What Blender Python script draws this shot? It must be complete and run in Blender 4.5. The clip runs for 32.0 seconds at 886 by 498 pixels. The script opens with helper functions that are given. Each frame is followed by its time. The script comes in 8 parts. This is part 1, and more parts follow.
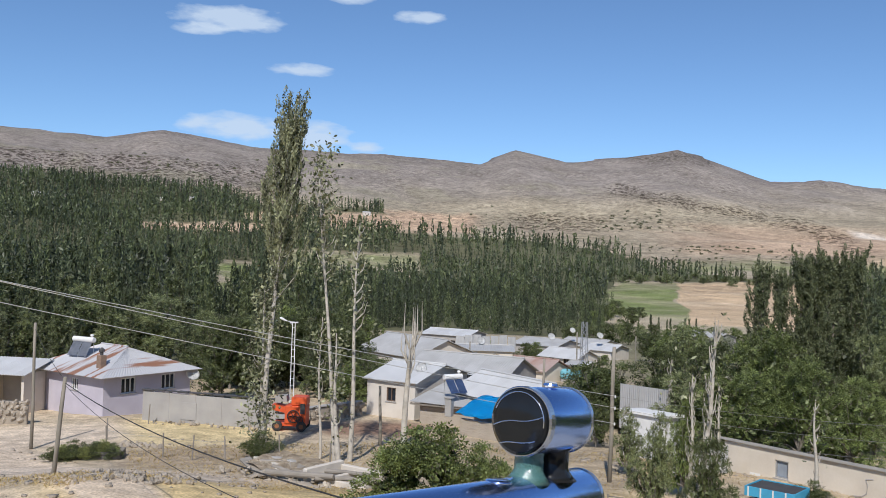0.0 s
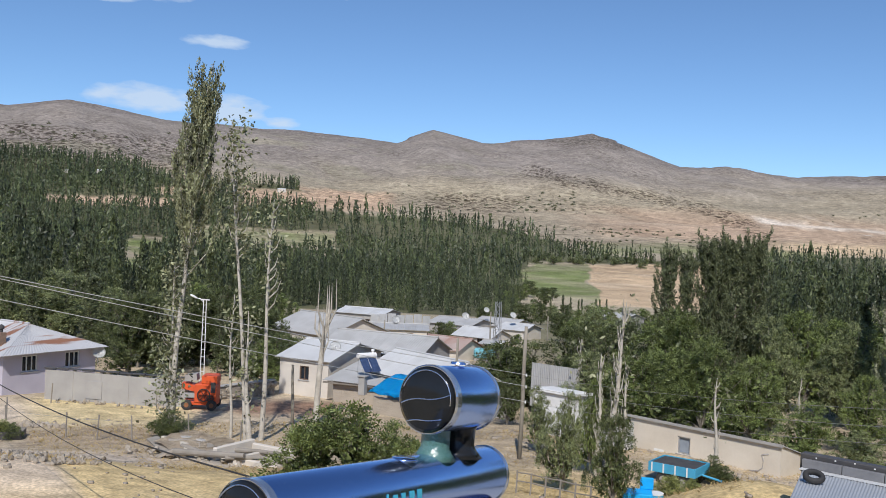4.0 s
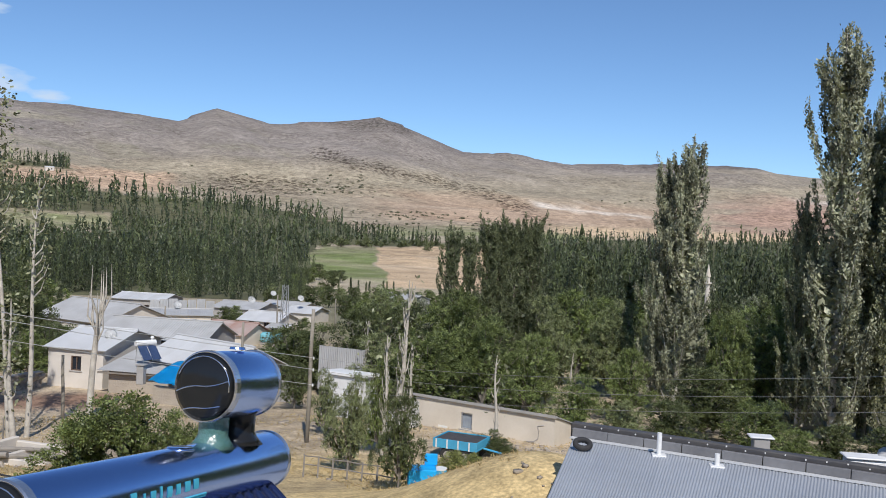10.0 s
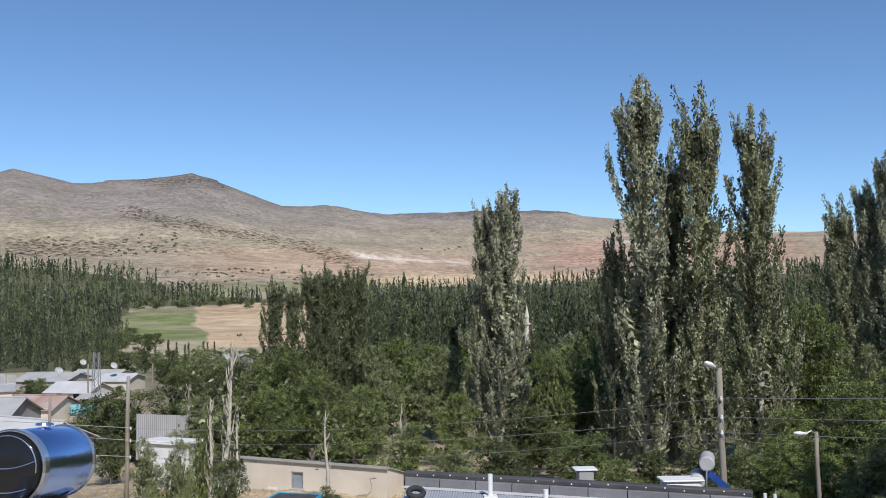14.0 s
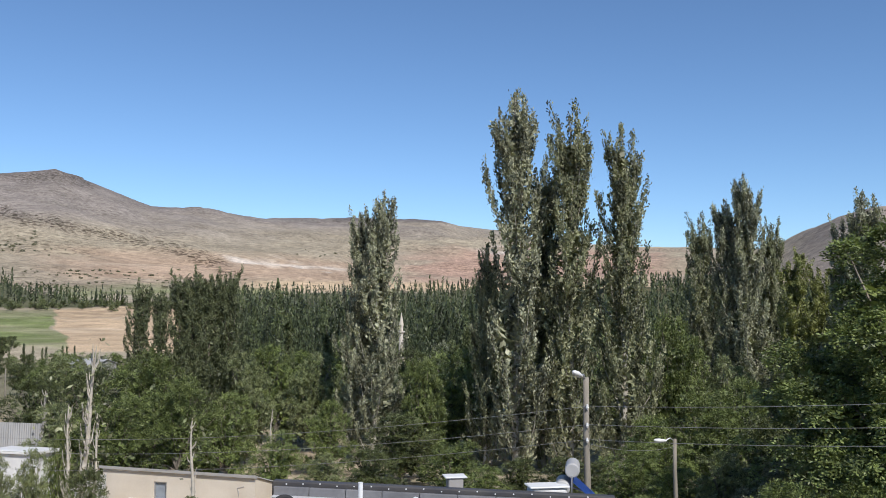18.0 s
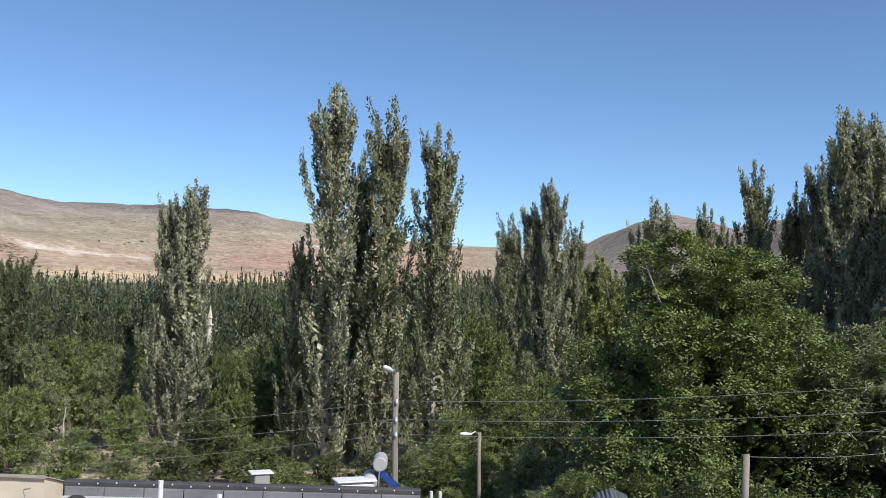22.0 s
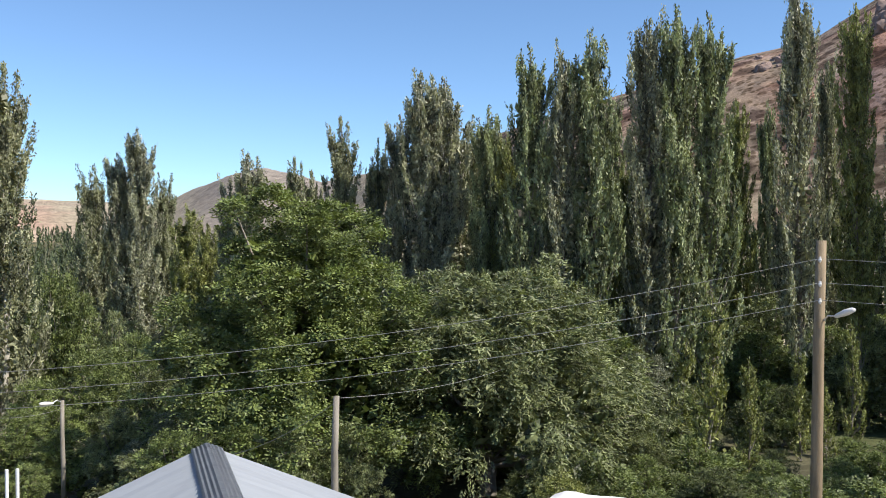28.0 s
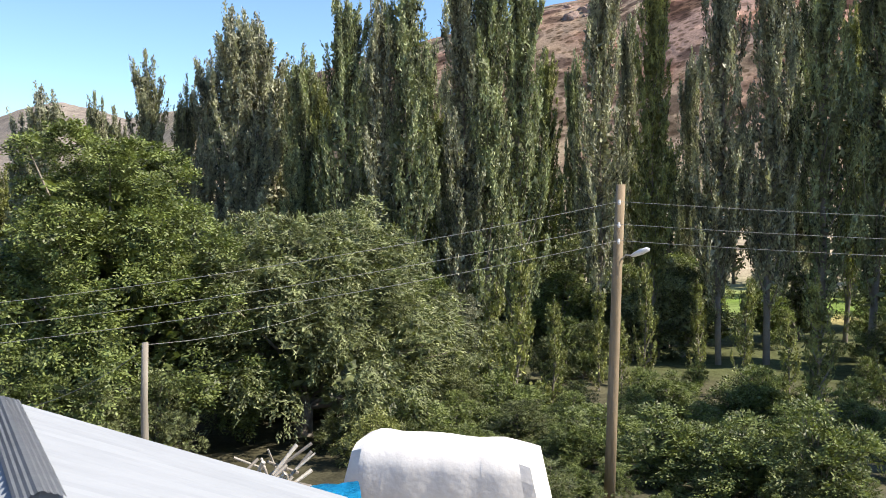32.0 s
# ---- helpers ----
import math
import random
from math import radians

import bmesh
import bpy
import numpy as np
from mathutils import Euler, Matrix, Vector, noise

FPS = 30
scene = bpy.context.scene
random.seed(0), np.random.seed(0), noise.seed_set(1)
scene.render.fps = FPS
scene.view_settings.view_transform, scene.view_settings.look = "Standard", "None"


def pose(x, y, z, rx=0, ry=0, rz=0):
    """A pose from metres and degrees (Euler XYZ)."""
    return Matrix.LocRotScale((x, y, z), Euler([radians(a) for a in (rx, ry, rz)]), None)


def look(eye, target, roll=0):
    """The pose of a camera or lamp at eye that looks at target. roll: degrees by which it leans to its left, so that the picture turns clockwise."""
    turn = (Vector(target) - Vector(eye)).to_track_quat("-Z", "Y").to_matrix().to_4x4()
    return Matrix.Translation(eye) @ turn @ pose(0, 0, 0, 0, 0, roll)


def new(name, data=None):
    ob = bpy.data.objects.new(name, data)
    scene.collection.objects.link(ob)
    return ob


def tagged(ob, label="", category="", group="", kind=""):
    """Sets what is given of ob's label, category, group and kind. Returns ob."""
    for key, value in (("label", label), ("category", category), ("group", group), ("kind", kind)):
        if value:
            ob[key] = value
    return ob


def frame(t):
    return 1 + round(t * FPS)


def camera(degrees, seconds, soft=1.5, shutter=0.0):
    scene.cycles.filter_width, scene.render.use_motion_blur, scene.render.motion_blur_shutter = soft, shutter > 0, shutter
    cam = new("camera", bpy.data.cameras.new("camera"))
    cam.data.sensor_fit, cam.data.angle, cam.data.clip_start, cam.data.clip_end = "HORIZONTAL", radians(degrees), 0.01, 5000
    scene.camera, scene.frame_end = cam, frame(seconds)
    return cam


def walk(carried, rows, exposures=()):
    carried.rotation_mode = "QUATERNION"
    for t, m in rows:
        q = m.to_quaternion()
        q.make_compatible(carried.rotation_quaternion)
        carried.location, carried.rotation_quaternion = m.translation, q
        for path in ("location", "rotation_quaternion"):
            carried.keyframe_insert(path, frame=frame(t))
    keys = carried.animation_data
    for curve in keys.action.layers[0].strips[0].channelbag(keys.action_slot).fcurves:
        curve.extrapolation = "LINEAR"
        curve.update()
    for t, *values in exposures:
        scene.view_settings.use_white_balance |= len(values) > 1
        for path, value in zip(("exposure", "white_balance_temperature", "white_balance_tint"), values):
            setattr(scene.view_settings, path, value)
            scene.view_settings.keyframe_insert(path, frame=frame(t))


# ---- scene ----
cam = camera(52.2, 32.0, soft=0.9)
PATH = [
    (0.0, 0.000, 0.000, 0.0, 90.78, -1.65, 27.16),
    (0.5, 0.009, 0.004, 0.0, 90.82, -1.58, 26.76),
    (1.0, 0.018, 0.008, 0.0, 90.74, -1.54, 26.35),
    (1.5, 0.027, 0.012, 0.0, 90.62, -1.56, 25.93),
    (2.0, 0.037, 0.016, 0.0, 90.57, -1.52, 25.23),
    (2.5, 0.043, 0.019, 0.0, 90.38, -1.64, 24.52),
    (3.0, 0.050, 0.022, 0.0, 90.29, -2.12, 23.64),
    (3.5, 0.044, 0.020, 0.0, 89.88, -2.38, 22.62),
    (5.5, 0.020, 0.009, 0.0, 89.51, -2.17, 20.46),
    (6.0, 0.024, 0.011, 0.0, 89.43, -2.08, 19.95),
    (6.5, 0.027, 0.012, 0.0, 89.18, -2.12, 19.65),
    (7.0, 0.032, 0.014, 0.0, 88.91, -2.13, 19.18),
    (7.5, 0.037, 0.016, 0.0, 88.70, -2.20, 18.61),
    (8.0, 0.043, 0.019, 0.0, 88.66, -2.33, 17.76),
    (8.5, 0.050, 0.022, 0.0, 88.95, -2.67, 15.66),
    (9.0, 0.059, 0.026, 0.0, 89.25, -2.91, 11.52),
    (9.5, 0.069, 0.031, 0.0, 89.09, -2.54, 9.17),
    (10.0, 0.074, 0.033, 0.0, 89.13, -2.52, 8.46),
    (10.5, 0.080, 0.036, 0.0, 89.42, -1.98, 7.50),
    (11.0, 0.077, 0.034, 0.0, 90.03, -1.87, 6.21),
    (11.5, 0.073, 0.033, 0.0, 91.68, -1.26, 4.87),
    (12.0, 0.073, 0.033, 0.0, 92.38, -0.79, 3.30),
    (12.5, 0.073, 0.033, 0.0, 92.02, 0.06, 1.87),
    (13.0, 0.073, 0.033, 0.0, 92.24, 0.25, 0.01),
    (13.5, 0.073, 0.033, 0.0, 92.39, 0.27, -1.71),
    (14.0, 0.073, 0.033, 0.0, 92.56, 0.49, -2.72),
    (14.5, 0.073, 0.033, 0.0, 92.67, 0.85, -3.45),
    (16.5, 0.073, 0.033, 0.0, 93.27, 0.05, -6.68),
    (17.0, 0.073, 0.033, 0.0, 93.22, -0.19, -8.17),
    (17.5, 0.073, 0.033, 0.0, 93.09, -0.63, -9.28),
    (18.0, 0.073, 0.033, 0.0, 93.05, -0.59, -10.60),
    (18.5, 0.073, 0.033, 0.0, 92.88, -1.59, -11.03),
    (19.0, 0.073, 0.033, 0.0, 92.86, -1.86, -12.19),
    (19.5, 0.073, 0.033, 0.0, 92.71, -1.93, -13.20),
    (20.0, 0.073, 0.033, 0.0, 92.64, -1.73, -14.56),
    (20.5, 0.073, 0.033, 0.0, 92.65, -1.69, -15.51),
    (21.0, 0.073, 0.033, 0.0, 92.67, -1.67, -16.65),
    (21.5, 0.073, 0.033, 0.0, 92.67, -1.64, -18.45),
    (22.0, 0.073, 0.033, 0.0, 92.98, -1.86, -22.35),
    (22.5, 0.073, 0.033, 0.0, 93.15, -1.63, -26.90),
    (23.0, 0.073, 0.033, 0.0, 93.00, -1.52, -29.79),
    (23.5, 0.073, 0.033, 0.0, 92.97, -1.94, -32.58),
    (24.0, 0.073, 0.033, 0.0, 93.24, -1.96, -35.09),
    (24.5, 0.073, 0.033, 0.0, 93.28, -1.78, -36.70),
    (26.5, 0.073, 0.033, 0.0, 92.99, -1.19, -41.81),
    (27.0, 0.073, 0.033, 0.0, 91.23, -1.15, -42.85),
    (27.5, 0.073, 0.033, 0.0, 90.55, -1.21, -44.12),
    (28.0, 0.073, 0.033, 0.0, 90.46, -0.12, -47.71),
    (28.5, 0.073, 0.033, 0.0, 89.90, -0.72, -50.95),
    (29.0, 0.073, 0.033, 0.0, 89.56, -0.82, -53.19),
    (29.5, 0.073, 0.033, 0.0, 89.21, -0.84, -55.52),
    (30.0, 0.073, 0.033, 0.0, 89.02, -0.92, -57.14),
    (30.5, 0.073, 0.033, 0.0, 88.83, -1.09, -57.83),
    (31.0, 0.073, 0.033, 0.0, 88.28, -0.63, -57.91),
    (31.5, 0.073, 0.033, 0.0, 87.60, -0.75, -58.36),
    (32.0, 0.073, 0.033, 0.0, 86.83, -0.35, -59.32),
]
walk(cam, [(t, pose(x, y, z, rx, ry, rz)) for t, x, y, z, rx, ry, rz in PATH],
     ((0, 0.0, 6150, 10), (8, 0.0, 6150, 10), (13, 0.04, 6150, 10), (20, 0.15, 6250, 10), (22, 0.26, 6300, 10), (24, 0.5, 6350, 10), (28, 0.7, 6550, 9), (30, 0.96, 6750, 9), (32, 1.05, 6850, 10)))

# ---- daylight ----
SUN_AZ, SUN_EL = 161.0, 46.0
CLOUDS = ((-40.6, 14.9, 3.6, 0.75), (-42.6, 14.2, 1.9, 0.35), (-36.3, 12.2, 2.0, 0.4), (-33.4, 16.7, 1.7, 0.4), (-28.9, 15.7, 1.7, 0.4), (-40.4, 8.1, 3.4, 0.9), (-35.2, 7.8, 2.0, 0.9), (-32.2, 7.2, 1.2, 0.4))
world = bpy.data.worlds.new("sky")
scene.world = world
world.use_nodes = True
wn, wl = world.node_tree.nodes, world.node_tree.links
sky = wn.new("ShaderNodeTexSky")
sky.sky_type, sky.sun_disc = "NISHITA", False
sky.sun_elevation, sky.sun_rotation = radians(SUN_EL), radians(SUN_AZ)
sky.altitude, sky.air_density, sky.dust_density, sky.ozone_density = 2500, 1.0, 1.0, 3.8

# the small fair-weather clouds over the hills: bearing, height, half width, half height in degrees
wtc, wnz, wmap = wn.new("ShaderNodeTexCoord"), wn.new("ShaderNodeTexNoise"), wn.new("ShaderNodeMapping")
wmap.inputs["Scale"].default_value = (1, 1, 3)
wnz.inputs["Scale"].default_value, wnz.inputs["Detail"].default_value = 28, 7
wl.new(wtc.outputs["Generated"], wmap.inputs["Vector"]), wl.new(wmap.outputs[0], wnz.inputs["Vector"])
sky_last = sky.outputs[0]
for caz, cel, cw, ch in CLOUDS:
    ca, ce = radians(caz), radians(cel - (0.6 if cel > 9 else 0.2))
    east = Vector((math.cos(ca), -math.sin(ca), 0)) / math.tan(radians(cw))
    mid = Vector((math.sin(ca) * math.cos(ce), math.cos(ca) * math.cos(ce), math.sin(ce)))
    upv = Vector((-math.sin(ca) * math.sin(ce), -math.cos(ca) * math.sin(ce), math.cos(ce))) / math.tan(radians(ch))
    total = None
    for axis in (east, upv):
        dot, sub, sq = wn.new("ShaderNodeVectorMath"), wn.new("ShaderNodeMath"), wn.new("ShaderNodeMath")
        dot.operation, sub.operation, sq.operation = "DOT_PRODUCT", "SUBTRACT", "POWER"
        dot.inputs[1].default_value = axis
        sub.inputs[1].default_value, sq.inputs[1].default_value = axis.dot(mid), 2
        wl.new(wtc.outputs["Generated"], dot.inputs[0]), wl.new(dot.outputs["Value"], sub.inputs[0])
        ab = wn.new("ShaderNodeMath")
        ab.operation = "ABSOLUTE"
        wl.new(sub.outputs[0], ab.inputs[0]), wl.new(ab.outputs[0], sq.inputs[0])
        if total is None:
            total = sq.outputs[0]
        else:
            add = wn.new("ShaderNodeMath")
            wl.new(total, add.inputs[0]), wl.new(sq.outputs[0], add.inputs[1])
            total = add.outputs[0]
    off, rng_ = wn.new("ShaderNodeMath"), wn.new("ShaderNodeMapRange")
    off.operation = "MULTIPLY_ADD"
    off.inputs[1].default_value = -3.2
    wl.new(wnz.outputs["Fac"], off.inputs[0]), wl.new(total, off.inputs[2])
    rng_.inputs["From Min"].default_value, rng_.inputs["From Max"].default_value = -0.5, -1.5
    rng_.inputs["To Max"].default_value = 0.8
    wl.new(off.outputs[0], rng_.inputs["Value"])
    mxs = wn.new("ShaderNodeMix")
    mxs.data_type = "RGBA"
    mxs.inputs["B"].default_value = (5.6, 6.0, 6.8, 1)
    wl.new(rng_.outputs[0], mxs.inputs["Factor"]), wl.new(sky_last, mxs.inputs["A"])
    sky_last = mxs.outputs["Result"]
tint = wn.new("ShaderNodeMix")
tint.data_type, tint.blend_type = "RGBA", "MULTIPLY"
tint.inputs["Factor"].default_value, tint.inputs["B"].default_value = 1.0, (1.01, 1.09, 1.12, 1)
wl.new(sky_last, tint.inputs["A"])
wl.new(tint.outputs["Result"], wn["Background"].inputs[0])
wn["Background"].inputs[1].default_value = 0.11
sun = new("sun", bpy.data.lights.new("sun", "SUN"))
sun.data.energy, sun.data.angle, sun.data.color = 4.2, radians(0.53), (1.0, 0.925, 0.84)
sun.matrix_world = look((math.sin(radians(SUN_AZ)) * 200, math.cos(radians(SUN_AZ)) * 200, 200 * math.tan(radians(SUN_EL))), (0, 0, 0))

# ---- materials ----
def mat(name, color, rough=0.8, metal=0.0, color2=None, scale=3.0, fine=40.0, mix=0.5, bump=0.0, bump_scale=30.0, island=0.0, obj=0.0, stretch=(1, 1, 1), spec=0.4, lo=0.35, hi=0.65, blend=0.4):
    """Principled surface with colour variation at two scales, fine relief and, where asked, differences from piece to piece."""
    m = bpy.data.materials.new(name)
    m.use_nodes = True
    n, l = m.node_tree.nodes, m.node_tree.links
    b = n["Principled BSDF"]
    b.inputs["Roughness"].default_value, b.inputs["Metallic"].default_value = rough, metal
    b.inputs["Specular IOR Level"].default_value = spec
    c2 = color2 or tuple(c * 0.72 for c in color)
    tc = n.new("ShaderNodeTexCoord")
    mp = n.new("ShaderNodeMapping")
    mp.inputs["Scale"].default_value = stretch
    l.new(tc.outputs["Object"], mp.inputs["Vector"])
    big, small = n.new("ShaderNodeTexNoise"), n.new("ShaderNodeTexNoise")
    big.inputs["Scale"].default_value, big.inputs["Detail"].default_value = scale, 5
    small.inputs["Scale"].default_value, small.inputs["Detail"].default_value = fine, 3
    l.new(mp.outputs[0], big.inputs["Vector"]), l.new(mp.outputs[0], small.inputs["Vector"])
    ramp = n.new("ShaderNodeMapRange")
    ramp.inputs["From Min"].default_value, ramp.inputs["From Max"].default_value = lo, hi
    l.new(big.outputs["Fac"], ramp.inputs["Value"])
    avg = n.new("ShaderNodeMix")
    avg.inputs["Factor"].default_value = blend
    l.new(ramp.outputs[0], avg.inputs["A"]), l.new(small.outputs["Fac"], avg.inputs["B"])
    last = avg.outputs["Result"]
    if island or obj:
        rnd = n.new("ShaderNodeNewGeometry") if island else n.new("ShaderNodeObjectInfo")
        av2 = n.new("ShaderNodeMix")
        av2.inputs["Factor"].default_value = island or obj
        l.new(last, av2.inputs["A"]), l.new(rnd.outputs["Random Per Island" if island else "Random"], av2.inputs["B"])
        last = av2.outputs["Result"]
    cm = n.new("ShaderNodeMix")
    cm.data_type = "RGBA"
    cm.inputs["A"].default_value, cm.inputs["B"].default_value = (*c2, 1), (*color, 1)
    l.new(last, cm.inputs["Factor"])
    l.new(cm.outputs["Result"], b.inputs["Base Color"])
    if bump:
        bp = n.new("ShaderNodeBump")
        bn = n.new("ShaderNodeTexNoise")
        bn.inputs["Scale"].default_value, bn.inputs["Detail"].default_value = bump_scale, 6
        l.new(mp.outputs[0], bn.inputs["Vector"])
        l.new(bn.outputs["Fac"], bp.inputs["Height"])
        bp.inputs["Strength"].default_value, bp.inputs["Distance"].default_value = bump, 0.3 / bump_scale * 3
        l.new(bp.outputs[0], b.inputs["Normal"])
    return m


def leaf_mat(name, dark, light, trans=0.22, rough=0.5, spec=0.45, patch=1.9, tall=1.0):
    """Leaves: tone differs from leaf to leaf and from spray to spray, sunlit and shaded sprays painted in; light that
    comes through is yellower.
    """
    m = bpy.data.materials.new(name)
    m.use_nodes = True
    n, l = m.node_tree.nodes, m.node_tree.links
    b = n["Principled BSDF"]
    b.inputs["Roughness"].default_value = rough
    b.inputs["Specular IOR Level"].default_value = spec
    g = n.new("ShaderNodeNewGeometry")
    # stretched noise puts lit sprays and dark gaps into the leaf colour
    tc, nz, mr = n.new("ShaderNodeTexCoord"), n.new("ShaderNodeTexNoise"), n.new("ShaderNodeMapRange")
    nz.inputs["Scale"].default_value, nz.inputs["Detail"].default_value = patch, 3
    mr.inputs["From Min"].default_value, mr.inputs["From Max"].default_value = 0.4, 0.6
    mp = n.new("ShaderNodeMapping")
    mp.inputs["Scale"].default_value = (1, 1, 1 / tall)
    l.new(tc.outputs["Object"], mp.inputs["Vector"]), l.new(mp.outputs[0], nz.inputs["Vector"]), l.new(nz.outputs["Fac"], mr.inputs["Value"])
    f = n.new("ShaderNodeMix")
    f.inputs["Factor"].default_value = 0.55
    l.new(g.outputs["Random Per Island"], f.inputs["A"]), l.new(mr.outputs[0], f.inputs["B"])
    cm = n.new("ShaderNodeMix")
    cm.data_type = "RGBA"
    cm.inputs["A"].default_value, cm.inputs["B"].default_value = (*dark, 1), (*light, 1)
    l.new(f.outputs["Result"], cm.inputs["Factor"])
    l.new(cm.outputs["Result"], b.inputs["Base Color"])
    tr, mx, tint_ = n.new("ShaderNodeBsdfTranslucent"), n.new("ShaderNodeMixShader"), n.new("ShaderNodeMix")
    tint_.data_type, tint_.blend_type = "RGBA", "MULTIPLY"
    tint_.inputs["Factor"].default_value, tint_.inputs["B"].default_value = 1.0, (1.1, 1.15, 0.55, 1)
    mx.inputs[0].default_value = trans
    l.new(cm.outputs["Result"], tint_.inputs["A"]), l.new(tint_.outputs["Result"], tr.inputs["Color"])
    l.new(b.outputs[0], mx.inputs[1]), l.new(tr.outputs[0], mx.inputs[2])
    l.new(mx.outputs[0], n["Material Output"].inputs["Surface"])
    return m


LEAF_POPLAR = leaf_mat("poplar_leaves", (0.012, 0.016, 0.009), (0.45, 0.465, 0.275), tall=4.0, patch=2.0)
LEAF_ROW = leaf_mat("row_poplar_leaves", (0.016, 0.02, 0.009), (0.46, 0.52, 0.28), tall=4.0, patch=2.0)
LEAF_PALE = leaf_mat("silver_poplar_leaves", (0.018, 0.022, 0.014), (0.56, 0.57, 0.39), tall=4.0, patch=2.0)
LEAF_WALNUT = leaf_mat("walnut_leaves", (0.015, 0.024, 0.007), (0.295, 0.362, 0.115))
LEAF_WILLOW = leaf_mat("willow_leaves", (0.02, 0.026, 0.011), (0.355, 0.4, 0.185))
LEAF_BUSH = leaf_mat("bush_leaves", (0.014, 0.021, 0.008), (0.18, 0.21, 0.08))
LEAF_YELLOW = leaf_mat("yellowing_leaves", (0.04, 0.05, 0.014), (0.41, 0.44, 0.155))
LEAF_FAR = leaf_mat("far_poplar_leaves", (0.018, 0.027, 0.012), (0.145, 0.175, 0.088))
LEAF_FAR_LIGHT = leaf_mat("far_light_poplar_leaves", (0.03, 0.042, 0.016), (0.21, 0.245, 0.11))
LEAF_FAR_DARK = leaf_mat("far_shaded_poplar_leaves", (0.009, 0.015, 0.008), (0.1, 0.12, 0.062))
ROCK = mat("red_brown_rock", (0.34, 0.25, 0.21), 0.95, color2=(0.19, 0.14, 0.12), scale=0.15, fine=1.5, bump=0.8, bump_scale=0.6)
LEAF_DARK = leaf_mat("dark_poplar_leaves", (0.016, 0.025, 0.011), (0.23, 0.26, 0.13))
LEAF_LOCUST = leaf_mat("acacia_leaves", (0.018, 0.028, 0.008), (0.25, 0.305, 0.1))
LEAF_OLEASTER = leaf_mat("oleaster_leaves", (0.035, 0.042, 0.026), (0.34, 0.36, 0.245))
LEAF_SCRUB = leaf_mat("hill_scrub_leaves", (0.09, 0.095, 0.055), (0.2, 0.2, 0.12))
BARK = mat("grey_bark", (0.3, 0.27, 0.22), 0.9, color2=(0.14, 0.12, 0.1), scale=2, fine=25, bump=0.5, bump_scale=12)
BARK_PALE = mat("pale_poplar_bark", (0.62, 0.58, 0.5), 0.85, color2=(0.33, 0.3, 0.25), scale=3, fine=20, bump=0.4, bump_scale=14)
WOOD_BROWN = mat("brown_pole_wood", (0.34, 0.265, 0.17), 0.85, color2=(0.18, 0.14, 0.09), scale=1.5, fine=30, stretch=(6, 6, 0.6), bump=0.3, bump_scale=20)
WOOD_POLE = mat("weathered_pole_wood", (0.33, 0.3, 0.25), 0.85, color2=(0.2, 0.18, 0.14), scale=1.5, fine=30, stretch=(6, 6, 0.6), bump=0.3, bump_scale=20)
WOOD_GREY = mat("grey_old_timber", (0.33, 0.3, 0.26), 0.9, color2=(0.18, 0.16, 0.13), scale=2, fine=30, bump=0.4, bump_scale=25, obj=0.4)
METAL_ROOF = mat("galvanised_roof_sheet", (0.5, 0.5, 0.49), 0.6, 0.1, color2=(0.36, 0.355, 0.34), scale=0.8, fine=8, bump=0.05, bump_scale=6, obj=0.35)
METAL_WHITE = mat("pale_roof_sheet", (0.62, 0.63, 0.63), 0.55, 0.05, color2=(0.47, 0.47, 0.46), scale=0.6, fine=6, bump=0.05, bump_scale=4, obj=0.35)
METAL_RUST = mat("rusted_roof_sheet", (0.47, 0.42, 0.39), 0.7, 0.05, color2=(0.29, 0.13, 0.08), scale=0.5, fine=6, bump=0.1, bump_scale=8, obj=0.4)
METAL_STREAK = mat("rust_streaked_roof_sheet", (0.52, 0.53, 0.54), 0.55, 0.1, color2=(0.27, 0.12, 0.06), scale=0.55, fine=7, bump=0.05, bump_scale=6, lo=0.4, hi=0.47, blend=0.12, stretch=(2.4, 0.3, 0.5))
METAL_SHED = mat("dull_corrugated_iron", (0.42, 0.445, 0.47), 0.6, 0.1, color2=(0.33, 0.35, 0.375), scale=0.5, fine=6, bump=0.05, bump_scale=6, obj=0.4)
METAL_NEAR = mat("pale_blue_roof_sheet", (0.31, 0.335, 0.36), 0.75, 0.0, color2=(0.23, 0.25, 0.275), scale=0.8, fine=9, bump=0.12, bump_scale=3, obj=0.3, stretch=(4, 0.5, 1), spec=0.2)
PLASTER_LILAC = mat("lilac_plaster", (0.54, 0.51, 0.57), 0.9, color2=(0.43, 0.4, 0.46), scale=0.7, fine=12, bump=0.1)
PLASTER_CREAM = mat("cream_plaster", (0.68, 0.63, 0.55), 0.9, color2=(0.55, 0.5, 0.43), scale=0.8, fine=12, bump=0.1)
PLASTER_BEIGE = mat("beige_plaster", (0.7, 0.64, 0.54), 0.92, color2=(0.54, 0.48, 0.39), scale=0.5, fine=10, bump=0.15)
PLASTER_GREY = mat("grey_plaster", (0.42, 0.4, 0.37), 0.92, color2=(0.3, 0.28, 0.26), scale=0.8, fine=12, bump=0.15)
CONCRETE = mat("concrete_block", (0.42, 0.405, 0.38), 0.92, color2=(0.29, 0.28, 0.265), scale=0.9, fine=14, bump=0.2, obj=0.3)
STONE = mat("field_stone", (0.48, 0.42, 0.34), 0.95, color2=(0.25, 0.215, 0.17), scale=1.2, fine=10, bump=0.5, bump_scale=8, obj=0.6)
WHITE_PAINT = mat("white_paint", (0.78, 0.78, 0.76), 0.6, color2=(0.66, 0.66, 0.64), scale=2, fine=20)
